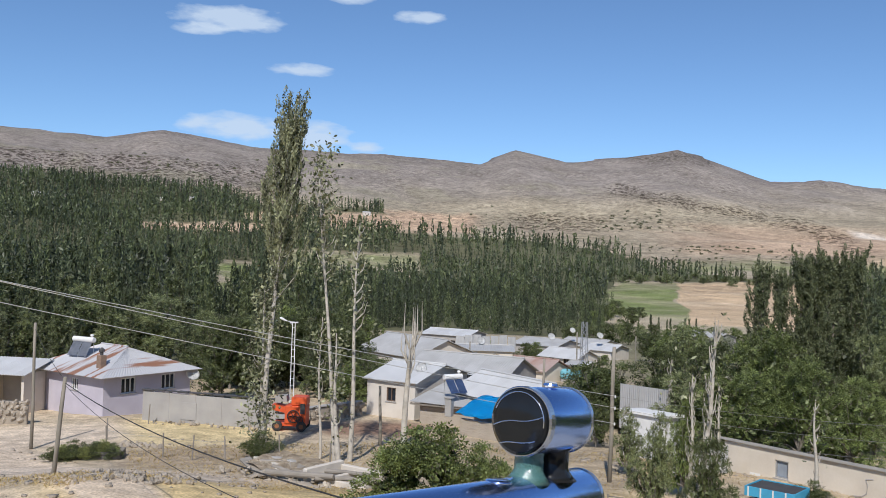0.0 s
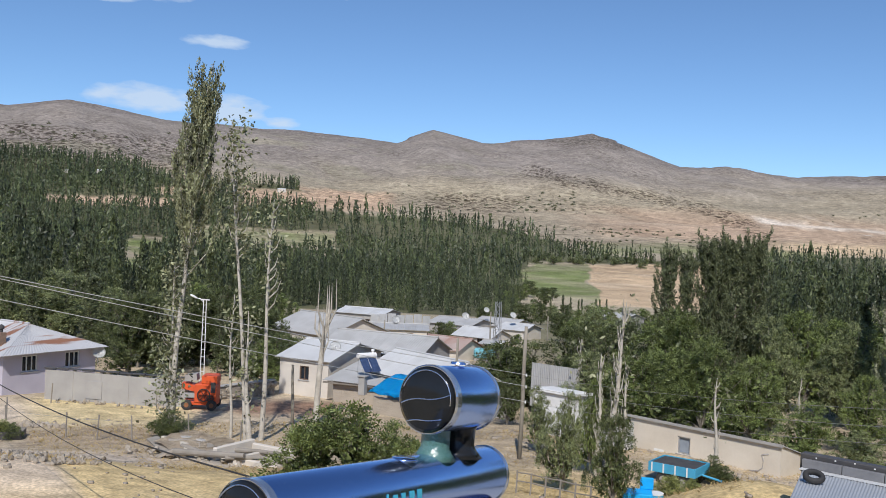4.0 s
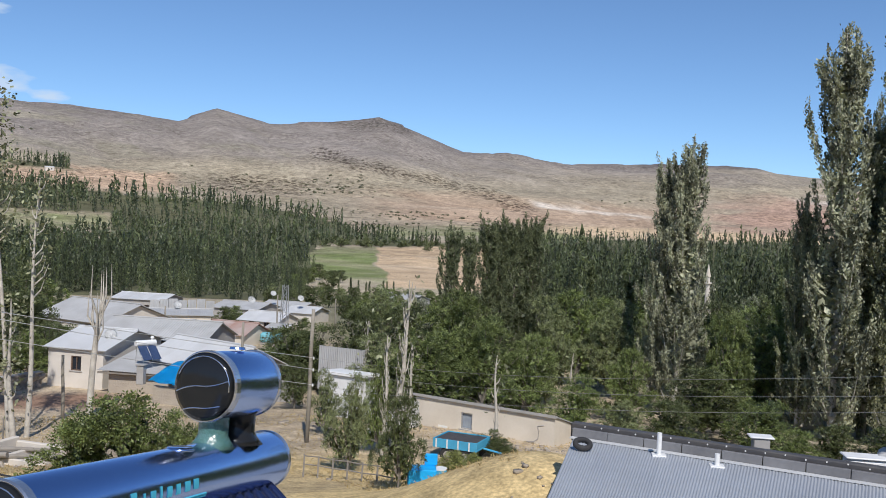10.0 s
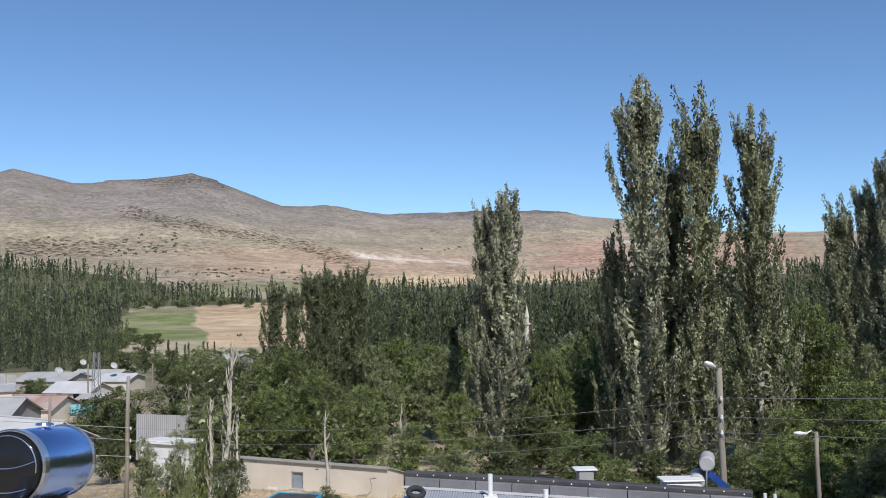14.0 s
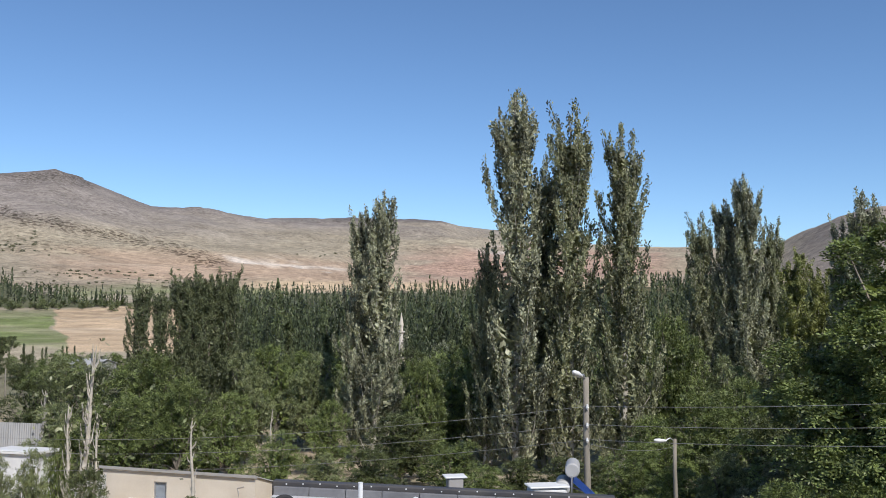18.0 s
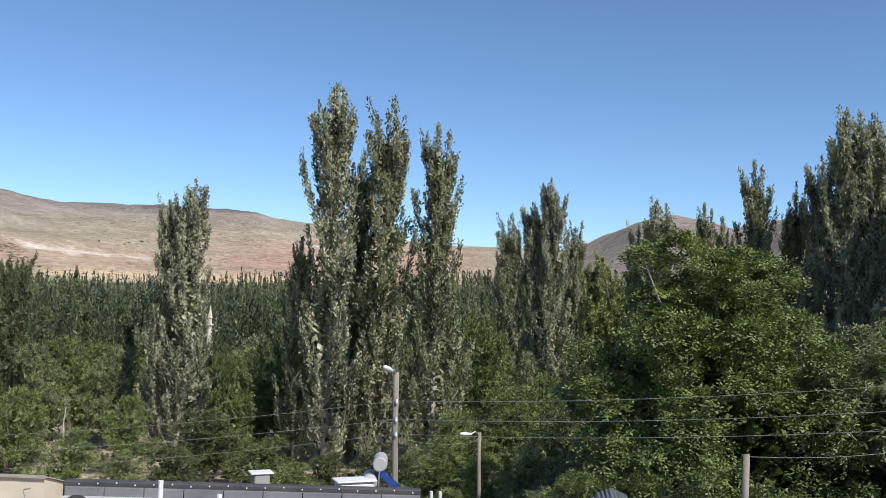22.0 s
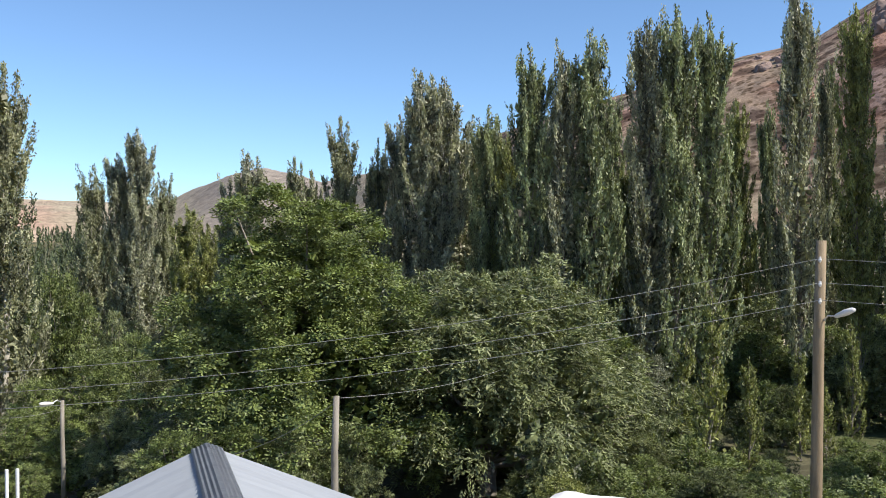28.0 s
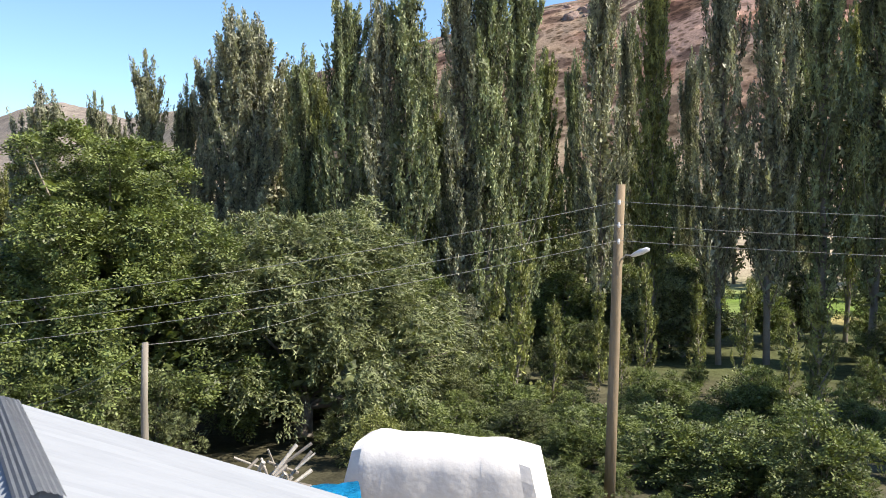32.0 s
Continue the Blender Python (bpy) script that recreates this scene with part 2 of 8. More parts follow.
SHUTTER_GREY = mat("blue_grey_shutter", (0.3, 0.34, 0.38), 0.6, color2=(0.22, 0.25, 0.29), scale=3, fine=20)
DARK_GLASS = mat("dark_window_glass", (0.03, 0.035, 0.045), 0.12, color2=(0.02, 0.025, 0.03), spec=0.6)
WINDOW_FRAME = mat("brown_window_frame", (0.16, 0.11, 0.08), 0.7)
ORANGE = mat("orange_machine_paint", (0.72, 0.11, 0.025), 0.5, color2=(0.5, 0.08, 0.03), scale=1.5, fine=15, bump=0.05)
BLUE_PAINT = mat("blue_trailer_paint", (0.08, 0.4, 0.62), 0.5, color2=(0.06, 0.28, 0.45), scale=1.5, fine=15)
BLUE_TARP = mat("blue_plastic_sheet", (0.02, 0.42, 0.85), 0.4, color2=(0.015, 0.33, 0.72), scale=1.5, fine=10, bump=0.2, bump_scale=5)
WHITE_TARP = mat("white_tarpaulin", (0.8, 0.79, 0.77), 0.7, color2=(0.68, 0.67, 0.65), scale=1.5, fine=12, bump=0.1, bump_scale=6, spec=0.2)
BLACK_RUBBER = mat("black_rubber", (0.025, 0.025, 0.027), 0.75, color2=(0.05, 0.048, 0.045), scale=5, fine=40)
BLACK_FELT = mat("black_roof_felt", (0.05, 0.05, 0.055), 0.55, color2=(0.09, 0.085, 0.08), scale=2, fine=15, bump=0.2)
# the grey is light sheen on black felt, put into the colour
GREY_FELT = mat("grey_sheen_felt", (0.24, 0.24, 0.245), 0.6, color2=(0.11, 0.11, 0.115), scale=0.7, fine=9, bump=0.2)
STEEL = mat("galvanised_steel", (0.6, 0.61, 0.62), 0.4, 0.7, color2=(0.45, 0.46, 0.47), scale=3, fine=30)
CABLE = mat("grey_wire", (0.36, 0.36, 0.34), 0.6, 0.2)
CABLE_PALE = mat("bare_aluminium_wire", (0.66, 0.66, 0.63), 0.5, 0.3)
RUST = mat("rust", (0.3, 0.13, 0.06), 0.85, color2=(0.16, 0.07, 0.04), scale=2, fine=20, bump=0.2)


# ---- shape helpers ----
def mesh_of(verts, faces, name="m"):
    me = bpy.data.meshes.new(name)
    me.from_pydata([tuple(v) for v in verts], [], faces)
    me.update()
    return me


def thing(name, label, category, m=None, group="", kind=""):
    ob = new(name)
    if m is not None:
        ob.matrix_world = m
    return tagged(ob, label, category, group, kind)


def part(name, bm, material, parent=None, label="", smooth=False):
    """Link a bmesh (or a ready mesh) as one mesh object under its parent."""
    if isinstance(bm, bpy.types.Mesh):
        me = bm
    else:
        me = bpy.data.meshes.new(name)
        bmesh.ops.recalc_face_normals(bm, faces=bm.faces)
        bm.to_mesh(me)
        bm.free()
    if smooth:
        me.polygons.foreach_set("use_smooth", [True] * len(me.polygons))
    if not me.materials:
        me.materials.append(material)
    ob = new(name, me)
    ob.parent = parent
    return tagged(ob, label) if label else ob


def box(bm, x0, x1, y0, y1, z0, z1, m=None, bevel=0.0):
    v = [bm.verts.new((x, y, z)) for x in (x0, x1) for y in (y0, y1) for z in (z0, z1)]
    f = [bm.faces.new([v[i] for i in q]) for q in ((0, 1, 3, 2), (4, 6, 7, 5), (0, 4, 5, 1), (2, 3, 7, 6), (0, 2, 6, 4), (1, 5, 7, 3))]
    if bevel:
        r = bmesh.ops.bevel(bm, geom=list({e for q in f for e in q.edges}), offset=bevel, segments=1, affect="EDGES")
        v = list({w for q in r["faces"] for w in q.verts} | {w for w in v if w.is_valid})
    if m is not None:
        bmesh.ops.transform(bm, matrix=m, verts=v)
    return bm


def tube(bm, pts, radii, seg=8, caps=True):
    """A swept round bar through the points."""
    rings = []
    for i, p in enumerate(pts):
        p = Vector(p)
        d = (Vector(pts[min(i + 1, len(pts) - 1)]) - Vector(pts[max(i - 1, 0)])).normalized()
        a = d.orthogonal().normalized() if abs(d.z) < 0.99 else Vector((1, 0, 0))
        if i and abs(d.z) < 0.99:
            a = (a0 - d * a0.dot(d)).normalized()
        a0, b = a, d.cross(a)
        r = float(radii[i] if hasattr(radii, "__len__") else radii)
        rings.append([bm.verts.new(p + r * (math.cos(k * math.tau / seg) * a + math.sin(k * math.tau / seg) * b)) for k in range(seg)])
    for q, s in zip(rings, rings[1:]):
        for k in range(seg):
            bm.faces.new((q[k], q[(k + 1) % seg], s[(k + 1) % seg], s[k]))
    if caps:
        bm.faces.new(rings[0][::-1]), bm.faces.new(rings[-1])
    return bm


def at(az, r, z=None):
    """The place at a bearing (degrees, clockwise from +y) and distance; on the ground unless z is given."""
    x, y = r * math.sin(radians(az)), r * math.cos(radians(az))
    return Vector((x, y, float(ground(x, y)) if z is None else z))


# ---- the land ----
SKYLINE = ((-180, 9), (-120, 9), (-90, 8), (-70, 7.2), (-53.5, 7.0), (-47.8, 6.8), (-44.6, 7.5), (-39.5, 6.8), (-30.7, 6.6), (-25, 6.3),
           (-22.8, 7.2), (-19.6, 6.5), (-15.8, 6.8), (-12.8, 7.25), (-10.4, 6.4), (-7.4, 5.35), (-4.5, 5.35), (-1, 4.8), (4, 4.9),
           (10.5, 4.9), (11.6, 4.6), (14, 4.3), (18, 3.6), (23, 3.2), (30.5, 3.1), (32.6, 4.2), (34.6, 5.0), (36.4, 5.55), (38, 5.2), (40.2, 4.6), (46, 6), (54.5, 8.8),
           (59, 10), (66, 11.9), (70, 12.6), (76, 16), (85, 18), (110, 16), (140, 12), (180, 9))
NEAR_R = (0, 8, 20, 30, 40, 55, 70, 100, 150)
NEAR_Z = (-5.8, -6.2, -7.6, -8.9, -10.1, -11.0, -11.6, -12.6, -14.6)
BEARINGS = (-65, -45, -30, -15, 0, 18, 30, 38, 46, 56, 80, 180)
RADII = (150, 250, 400, 800, 1300, 2000)
LIFT = ((-5.4, -4.2, -2.8, -0.4, 2.4, 4.4), (-5.5, -4.3, -3.0, -0.8, 1.9, 4.2), (-5.6, -4.6, -3.4, -1.4, 1.6, 3.3), (-5.6, -4.7, -3.6, -1.1, 0.7, 2.9),
        (-5.6, -4.7, -3.5, -1.2, 0.4, 1.9), (-5.6, -4.5, -3.2, -1.1, 0.3, 1.4), (-5.5, -4.2, -2.8, -0.8, 0.6, 1.6), (-5.2, -3.5, -1.8, 0.8, 2.2, 4.4),
        (-4.4, -2.0, 1.2, 5.0, 5.8, 5.9), (-2.8, 1.5, 7.5, 8.5, 8.5, 8.5), (-1.0, 4.0, 11, 12, 12, 12), (-2, 3, 6, 8, 8, 8))


def wave(x, y, s, k):
    x, y = x / s + k * 7.31, y / s - k * 3.17
    return (np.sin(x + 1.7 * np.sin(y * 0.9)) + np.sin(y * 1.31 + 1.3 * np.sin(x * 1.13 + k)) + 0.6 * np.sin(x * 2.3 - y * 1.9) + 0.4 * np.sin(x * 4.1 + y * 3.7 + k)) / 3


def ground(x, y):
    x, y = np.asarray(x, float), np.asarray(y, float)
    r, az = np.hypot(x, y), np.degrees(np.arctan2(x, y))
    sky_el = np.interp(az, *zip(*SKYLINE))
    crest = np.interp(az, (-180, -95, -70, -5, 10, 28, 34, 38, 44, 52, 62, 90, 180), (500, 900, 3000, 3700, 4400, 4400, 2600, 2300, 1300, 520, 400, 380, 500))
    foot = np.interp(az, (-180, -95, -70, 20, 33, 38, 44, 52, 62, 180), (180, 400, 2000, 2000, 1300, 1200, 700, 260, 210, 180))
    near = np.interp(r, NEAR_R, NEAR_Z)
    near = near + np.clip((r - 45) / 40, 0, 1) * np.interp(az, (40, 60, 90, 180), (0, 1.6, 2.2, 4)) * (az > 40)
    lr, rows = np.log(np.clip(r, 150, 2000)), np.array(LIFT)
    cols = np.stack([np.interp(az, BEARINGS, rows[:, k]) for k in range(6)], -1)
    lk = np.log(np.array(RADII))
    i = np.clip(np.searchsorted(lk, lr, side="right") - 1, 0, 4)
    w = (lr - lk[i]) / (lk[i + 1] - lk[i])
    a, b = np.take_along_axis(cols, i[..., None], -1)[..., 0], np.take_along_axis(cols, i[..., None] + 1, -1)[..., 0]
    el = a + (b - a) * w
    s = np.clip((r - foot) / (crest - foot), 0, 1)
    sm = s * (1.6 - 0.6 * s)
    el = el + (sky_el - el) * sm
    far = r * np.tan(np.radians(el))
    top = crest * np.tan(np.radians(sky_el))
    far = np.where(r > crest, top * (1 - 0.5 * np.clip((r - crest) / crest, 0, 1)), far)
    rough = np.clip((r - 600) / 900, 0, 1) * np.where(r > crest, 0.3, (1 - s) ** 0.5) * r
    rough = np.where(az > 44, np.clip((r - 120) / 100, 0, 1) * (1 - s) * r * 2.2, rough)
    far = far + rough * (0.008 * wave(x, y, 260, 1) + 0.006 * wave(x, y, 95, 2) + np.where(az > 44, 0.012, 0.002) * wave(x, y, 31, 3))
    t = np.clip((r - 110) / 60, 0, 1)
    z = near + (far - near) * t * t * (3 - 2 * t)
    return z + np.clip(r / 30, 0, 1) * (0.12 * wave(x, y, 5, 4) + 0.05 * wave(x, y, 1.7, 5)) * np.clip(2 - r / 150, 0, 1)


def mound(x, y, cx, cy, sx, sy, h):
    return h * np.exp(-((np.asarray(x) - cx) / sx) ** 2 - ((np.asarray(y) - cy) / sy) ** 2)


plain_ground = ground


def ground(x, y):
    return plain_ground(x, y) + mound(x, y, -0.6, 27.0, 4.2, 4.0, 2.2) + mound(x, y, -27, 24, 9, 6, 1.2)


def smooth(a, b, v):
    t = np.clip((v - a) / (b - a), 0, 1)
    return t * t * (3 - 2 * t)


def band(v, a, b, soft):
    return smooth(a - soft, a + soft, v) * (1 - smooth(b - soft, b + soft, v))


def fields(az, el, r, x, y):
    """Weights of the farmed patches: green meadow, tan stubble, pinkish stubble."""
    w = 0.7 * wave(x, y, 60, 6) + 0.5 * wave(x, y, 22, 61) + 0.8 * wave(x, y, 110, 64)
    far = smooth(250, 330, r)
    meadow = band(az + w * 0.9, -16.6, -12.3 - 0.3 * (el + 2), 0.07) * band(el + 0.25 * w, -3.2, -0.9 + 0.05 * (az + 12), 0.06) * far
    meadow = np.maximum(meadow, band(az + w * 0.5 - 0.25 * el, -40.6, -38.9, 0.25) * band(el, -3.2, -0.5, 0.2) * far)
    meadow = np.maximum(meadow, 0.8 * band(az, -12.5, 1, 1) * band(el + 0.3 * w, -0.1, 0.5, 0.15) * far)
    stubble = band(az + w * 0.5, -12.3 - 0.3 * (el + 2), -5.0, 0.07) * band(el + 0.12 * w, -3.4, -0.75 + 0.04 * (az + 8), 0.06) * far
    stubble = np.maximum(stubble, band(az, -39.5, -35, 0.6) * band(el + 0.2 * w, 2.25, 2.6, 0.1) * far)
    meadow = np.maximum(meadow, 0.8 * band(az, -37.2, -28.8, 0.6) * band(el + 0.2 * w, -0.6, 0.35, 0.12) * far)
    pink = band(az, -34.6, -25.2, 0.8) * band(el + 0.2 * w, 1.9, 3.0, 0.15) * far
    pink = np.maximum(pink, band(az, -45.5, -37.5, 0.8) * band(el + 0.15 * w, 1.5, 1.95, 0.1) * far)
    return meadow, stubble, pink


def woods(az, el, r, x, y):
    """Where the poplar woods stand, 0 to 1."""
    top = np.interp(az, (-66, -53, -47, -40.5, -39.5, -34.6, -34.2, -31, -30.6, -26, -21.5, -18, -16.4, -14.5, -13.5, -11.7, -8, -4, 10, 24, 30, 36, 40),
                    (4.2, 4.2, 4.1, 3.8, 3.3, 3.2, 3.2, 3.2, 1.8, 1.5, 1.4, 0.95, 0.7, 0.4, -0.05, -0.3, -0.6, 0.1, 0.2, 0.8, 0.8, 0.8, 0.8))
    inside = (el < top + 0.15 * wave(x, y, 90, 7)) & (r > np.interp(az, (-60, -50, -38, -34, -15, -10, 0, 30, 40), (88, 88, 95, 175, 250, 190, 130, 130, 110))) & (az > -70) & (az < 44) & (r < 2300)
    m, s, p = fields(az, el, r, x, y)
    clear = np.maximum(np.maximum(m, s), p)
    gap = (az > -39.5) & (az < -30.7) & (el > 2.2) & (el < 2.75)
    edge = 0.9 * wave(x, y, 45, 31)
    field_view = (az > -16.4 + 0.6 * edge + 0.3 * (el + 2)) & (az < -4.5) & (el < -0.9 + 0.1 * edge)
    glade = (abs(az - 8.1) < 0.9) & (r < 345)
    glade |= (az - 0.25 * el > -40.7) & (az - 0.25 * el < -38.8) & (el > -3.6) & (el < -0.3)
    glade |= (az > -41.6) & (az < -38.3) & (r < 215)
    glade |= (az > -37.4) & (az < -28.6) & (el > -1.1) & (el < 0.4) & (wave(x, y, 30, 35) < 0.45)
    village = (az > -33) & (az < -12) & (r < 265)
    return inside & (clear < 0.25) & ~gap & ~village & ~field_view & ~glade


def cover(x, y, z):
    """Base colour of the land, far haze and tree shade painted in: woods floor, meadows, stubble, bare hills, red
    slopes, earth and straw near by.
    """
    r, az = np.hypot(x, y), np.degrees(np.arctan2(x, y))
    el = np.degrees(np.arctan2(z, r))
    n1, n2, n3 = wave(x, y, 210, 8), wave(x, y, 60, 9), wave(x, y, 17, 10)
    c = np.empty(x.shape + (3,))
    c[:] = (0.37, 0.318, 0.225)

    def lay(col, w):
        c[:] = c + (np.array(col) - c) * np.clip(w, 0, 1)[..., None]

    far = smooth(500, 1100, r)
    lay((0.32, 0.278, 0.21), far * (0.4 + 0.5 * n1))
    lay((0.4, 0.325, 0.235), far * band(el, 0.2, 2.2, 0.5) * (0.5 + 0.6 * n2))
    # upper hills greyed: distance haze is put into their colour
    lay((0.265, 0.233, 0.203), far * smooth(3.2, 5.2, el + 0.6 * n1) * (az < 25))
    lay((0.27, 0.25, 0.17), far * band(az, -70, -14, 5) * smooth(0.2, 0.9, n1 + n2) * 0.5)
    lay((0.42, 0.29, 0.215), far * band(az + 2 * n2, 9, 24, 2) * band(el + 0.5 * n2, 1.0, 2.9, 0.5))
    lay((0.45, 0.32, 0.22), far * band(az + 2 * n2, -12, 6, 3) * band(el + 0.5 * n1, 0.9, 2.3, 0.4) * 0.7)
    lay((0.62, 0.55, 0.46), far * band(az + 0.8 * n2, -3, 4, 0.7) * band(el + 0.28 * n2 + 0.1 * (az - 1), 1.75, 2.05, 0.1))
    lay((0.6, 0.54, 0.46), far * band(az + 0.8 * n2, 12.5, 16, 0.7) * band(el + 0.3 * n2, 2.6, 3.0, 0.1) * 0.8)
    lay((0.55, 0.42, 0.27), far * band(az, -2, 26, 2) * band(el + 0.2 * n2, 0.4, 0.95, 0.12))
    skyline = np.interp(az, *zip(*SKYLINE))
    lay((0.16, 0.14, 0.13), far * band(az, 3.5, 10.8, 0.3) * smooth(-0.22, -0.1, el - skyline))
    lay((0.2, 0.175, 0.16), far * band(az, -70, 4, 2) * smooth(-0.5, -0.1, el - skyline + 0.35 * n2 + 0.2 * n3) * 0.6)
    # greyer tone of this hill is haze, painted on
    lay((0.25, 0.215, 0.185), far * band(az, 32, 42, 1.5) * 0.8)
    cliff = smooth(42, 50, az) * smooth(130, 190, r)
    lay((0.3, 0.225, 0.165), cliff)
    lay((0.28, 0.165, 0.12), cliff * smooth(-0.1, 0.5, n2 + n3 + (el - 8) * 0.12))
    lay((0.26, 0.19, 0.16), cliff * smooth(0.2, 0.5, wave(x, y, 23, 14) + 0.5 * wave(x, y, 7, 15)) * 0.7)
    lay((0.2, 0.18, 0.12), cliff * smooth(0.1, 0.6, wave(x, y, 40, 12) + 0.6 * wave(x, y, 12, 13)) * 0.7)
    m, s, p = fields(az, el, r, x, y)
    lay((0.18, 0.215, 0.08), m * (0.75 + 0.4 * n3 + 0.3 * n2))
    lay((0.5, 0.375, 0.24), s)
    lay((0.58, 0.46, 0.32), s * smooth(0.25, 0.7, wave(x, y, 28, 62) + 0.5 * wave(x, y, 9, 63)) * 0.7)
    lay((0.5, 0.365, 0.25), p)
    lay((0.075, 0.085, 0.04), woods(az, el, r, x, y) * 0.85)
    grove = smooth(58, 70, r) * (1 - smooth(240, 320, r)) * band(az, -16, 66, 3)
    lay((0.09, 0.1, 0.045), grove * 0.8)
    # litter, weeds and grass, with the trees' shade painted in dark
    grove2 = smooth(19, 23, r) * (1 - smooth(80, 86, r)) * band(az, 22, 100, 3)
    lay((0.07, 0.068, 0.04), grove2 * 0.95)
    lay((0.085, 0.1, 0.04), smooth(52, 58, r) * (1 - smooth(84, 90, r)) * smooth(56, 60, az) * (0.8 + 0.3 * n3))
    lay((0.17, 0.26, 0.05), smooth(82, 88, r) * (1 - smooth(112, 130, r)) * smooth(68, 72, az) * (0.75 + 0.4 * n3))
    lay((0.45, 0.38, 0.16), band(r + 2 * n3, 82, 90, 2) * smooth(80, 83, az) * 0.8)
    close = 1 - smooth(85, 120, r)
    lay((0.5, 0.405, 0.285), close * band(az, -70, 5, 3) * 0.7)
    lay((0.66, 0.5, 0.23), close * band(az, -50, 2, 3) * band(r + 3 * n3, 21, 41, 2.5) * (0.7 + 0.5 * n3))
    lay((0.56, 0.465, 0.355), close * band(az, -85, -43.5, 1.0) * band(r + n3, 55.5, 63.5, 1.5) * 0.9)
    lay((0.56, 0.46, 0.35), close * band(az + 0.35 * (r - 46) + n3, -53.5, -48.5, 0.7) * band(r, 30, 58, 3) * 0.9)
    lay((0.27, 0.22, 0.16), close * band(az, -60, -4, 3) * band(r, 20, 50, 3) * smooth(0.2, 0.8, wave(x, y, 7, 71) + 0.6 * wave(x, y, 2.3, 72)) * 0.4)
    lay((0.34, 0.27, 0.19), close * band(az, -47, -38, 1) * band(r + 2 * n3, 46, 53, 1.5) * 0.7)
    lay((0.62, 0.5, 0.26), close * band(az, -46, -37, 1.2) * band(r + 2 * n3, 54, 66, 2) * (0.75 + 0.4 * n3))
    lay((0.27, 0.175, 0.12), close * band(az, -34.5, -28, 1.0) * band(r + 2 * n3, 57.5, 64, 1.5))
    lay((0.5, 0.42, 0.33), close * band(az, -62, -37.5, 2) * band(r + n3 + 0.35 * (az + 45), 41.5, 45, 1.2))
    return c


def rocks(x, y, z):
    """How thickly boulders and cushion scrub speckle the open hills."""
    r, az = np.hypot(x, y), np.degrees(np.arctan2(x, y))
    el = np.degrees(np.arctan2(z, r)) + 0.2 * wave(x, y, 120, 51) + 0.15 * wave(x, y, 40, 52)
    far = smooth(500, 800, r)
    w = 0.28 + 0.2 * wave(x, y, 150, 54)
    for a0, a1, e0, e1, t, k in ((-75, -37, 3.2, 5.8, 0, 0.9), (-23.5, -17, 2.2, 3.0, 0, 1.0), (-17, -7, 3.55, 4.3, -0.19, 1.0), (-7.5, -2, 1.95, 2.8, -0.35, 1.0), (-40, -10, 2.2, 3.2, 0, 0.5), (-16, -9, 6.3, 7.4, 0, 0.8), (42, 95, 3, 30, 0, 0.9)):
        w = np.maximum(w, k * band(az + 0.8 * wave(x, y, 90, 53), a0, a1, 1.0) * band(el - t * (az - 0.5 * (a0 + a1)), e0, e1, 0.2))
    return w * np.maximum(far, smooth(44, 50, az) * smooth(150, 200, r))


def ground_mesh():
    azs = np.radians(np.concatenate([np.arange(-64, -20, 0.25), np.arange(-20, -4, 0.1), np.arange(-4, 94, 0.25), np.arange(94, 296, 2.0)]))
    rs = np.concatenate([[0.02], np.geomspace(1.5, 110, 170), np.geomspace(113, 4900, 190)])
    A, Rr = np.meshgrid(azs, rs, indexing="ij")
    x, y = Rr * np.sin(A), Rr * np.cos(A)
    z = ground(x, y)
    na, nr = A.shape
    idx = np.arange(na * nr).reshape(na, nr)
    nxt = np.roll(idx, -1, 0)
    q = np.stack([idx[:, :-1], nxt[:, :-1], nxt[:, 1:], idx[:, 1:]], -1).reshape(-1, 4)[:, ::-1]
    me = quads_mesh("ground", np.stack([x, y, z], -1).reshape(-1, 3), q)
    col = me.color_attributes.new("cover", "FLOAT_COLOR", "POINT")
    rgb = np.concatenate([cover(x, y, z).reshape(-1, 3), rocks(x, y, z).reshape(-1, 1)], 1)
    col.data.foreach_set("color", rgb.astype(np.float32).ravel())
    me.polygons.foreach_set("use_smooth", [True] * len(me.polygons))
    return me


def quads_mesh(name, verts, quads):
    me = bpy.data.meshes.new(name)
    k = quads.shape[1]
    me.vertices.add(len(verts)), me.loops.add(quads.size), me.polygons.add(len(quads))
    me.vertices.foreach_set("co", np.asarray(verts, np.float32).ravel())
    me.loops.foreach_set("vertex_index", np.asarray(quads, np.int32).ravel())
    me.polygons.foreach_set("loop_start", np.arange(0, quads.size, k, dtype=np.int32))
    me.update(calc_edges=True)
    return me


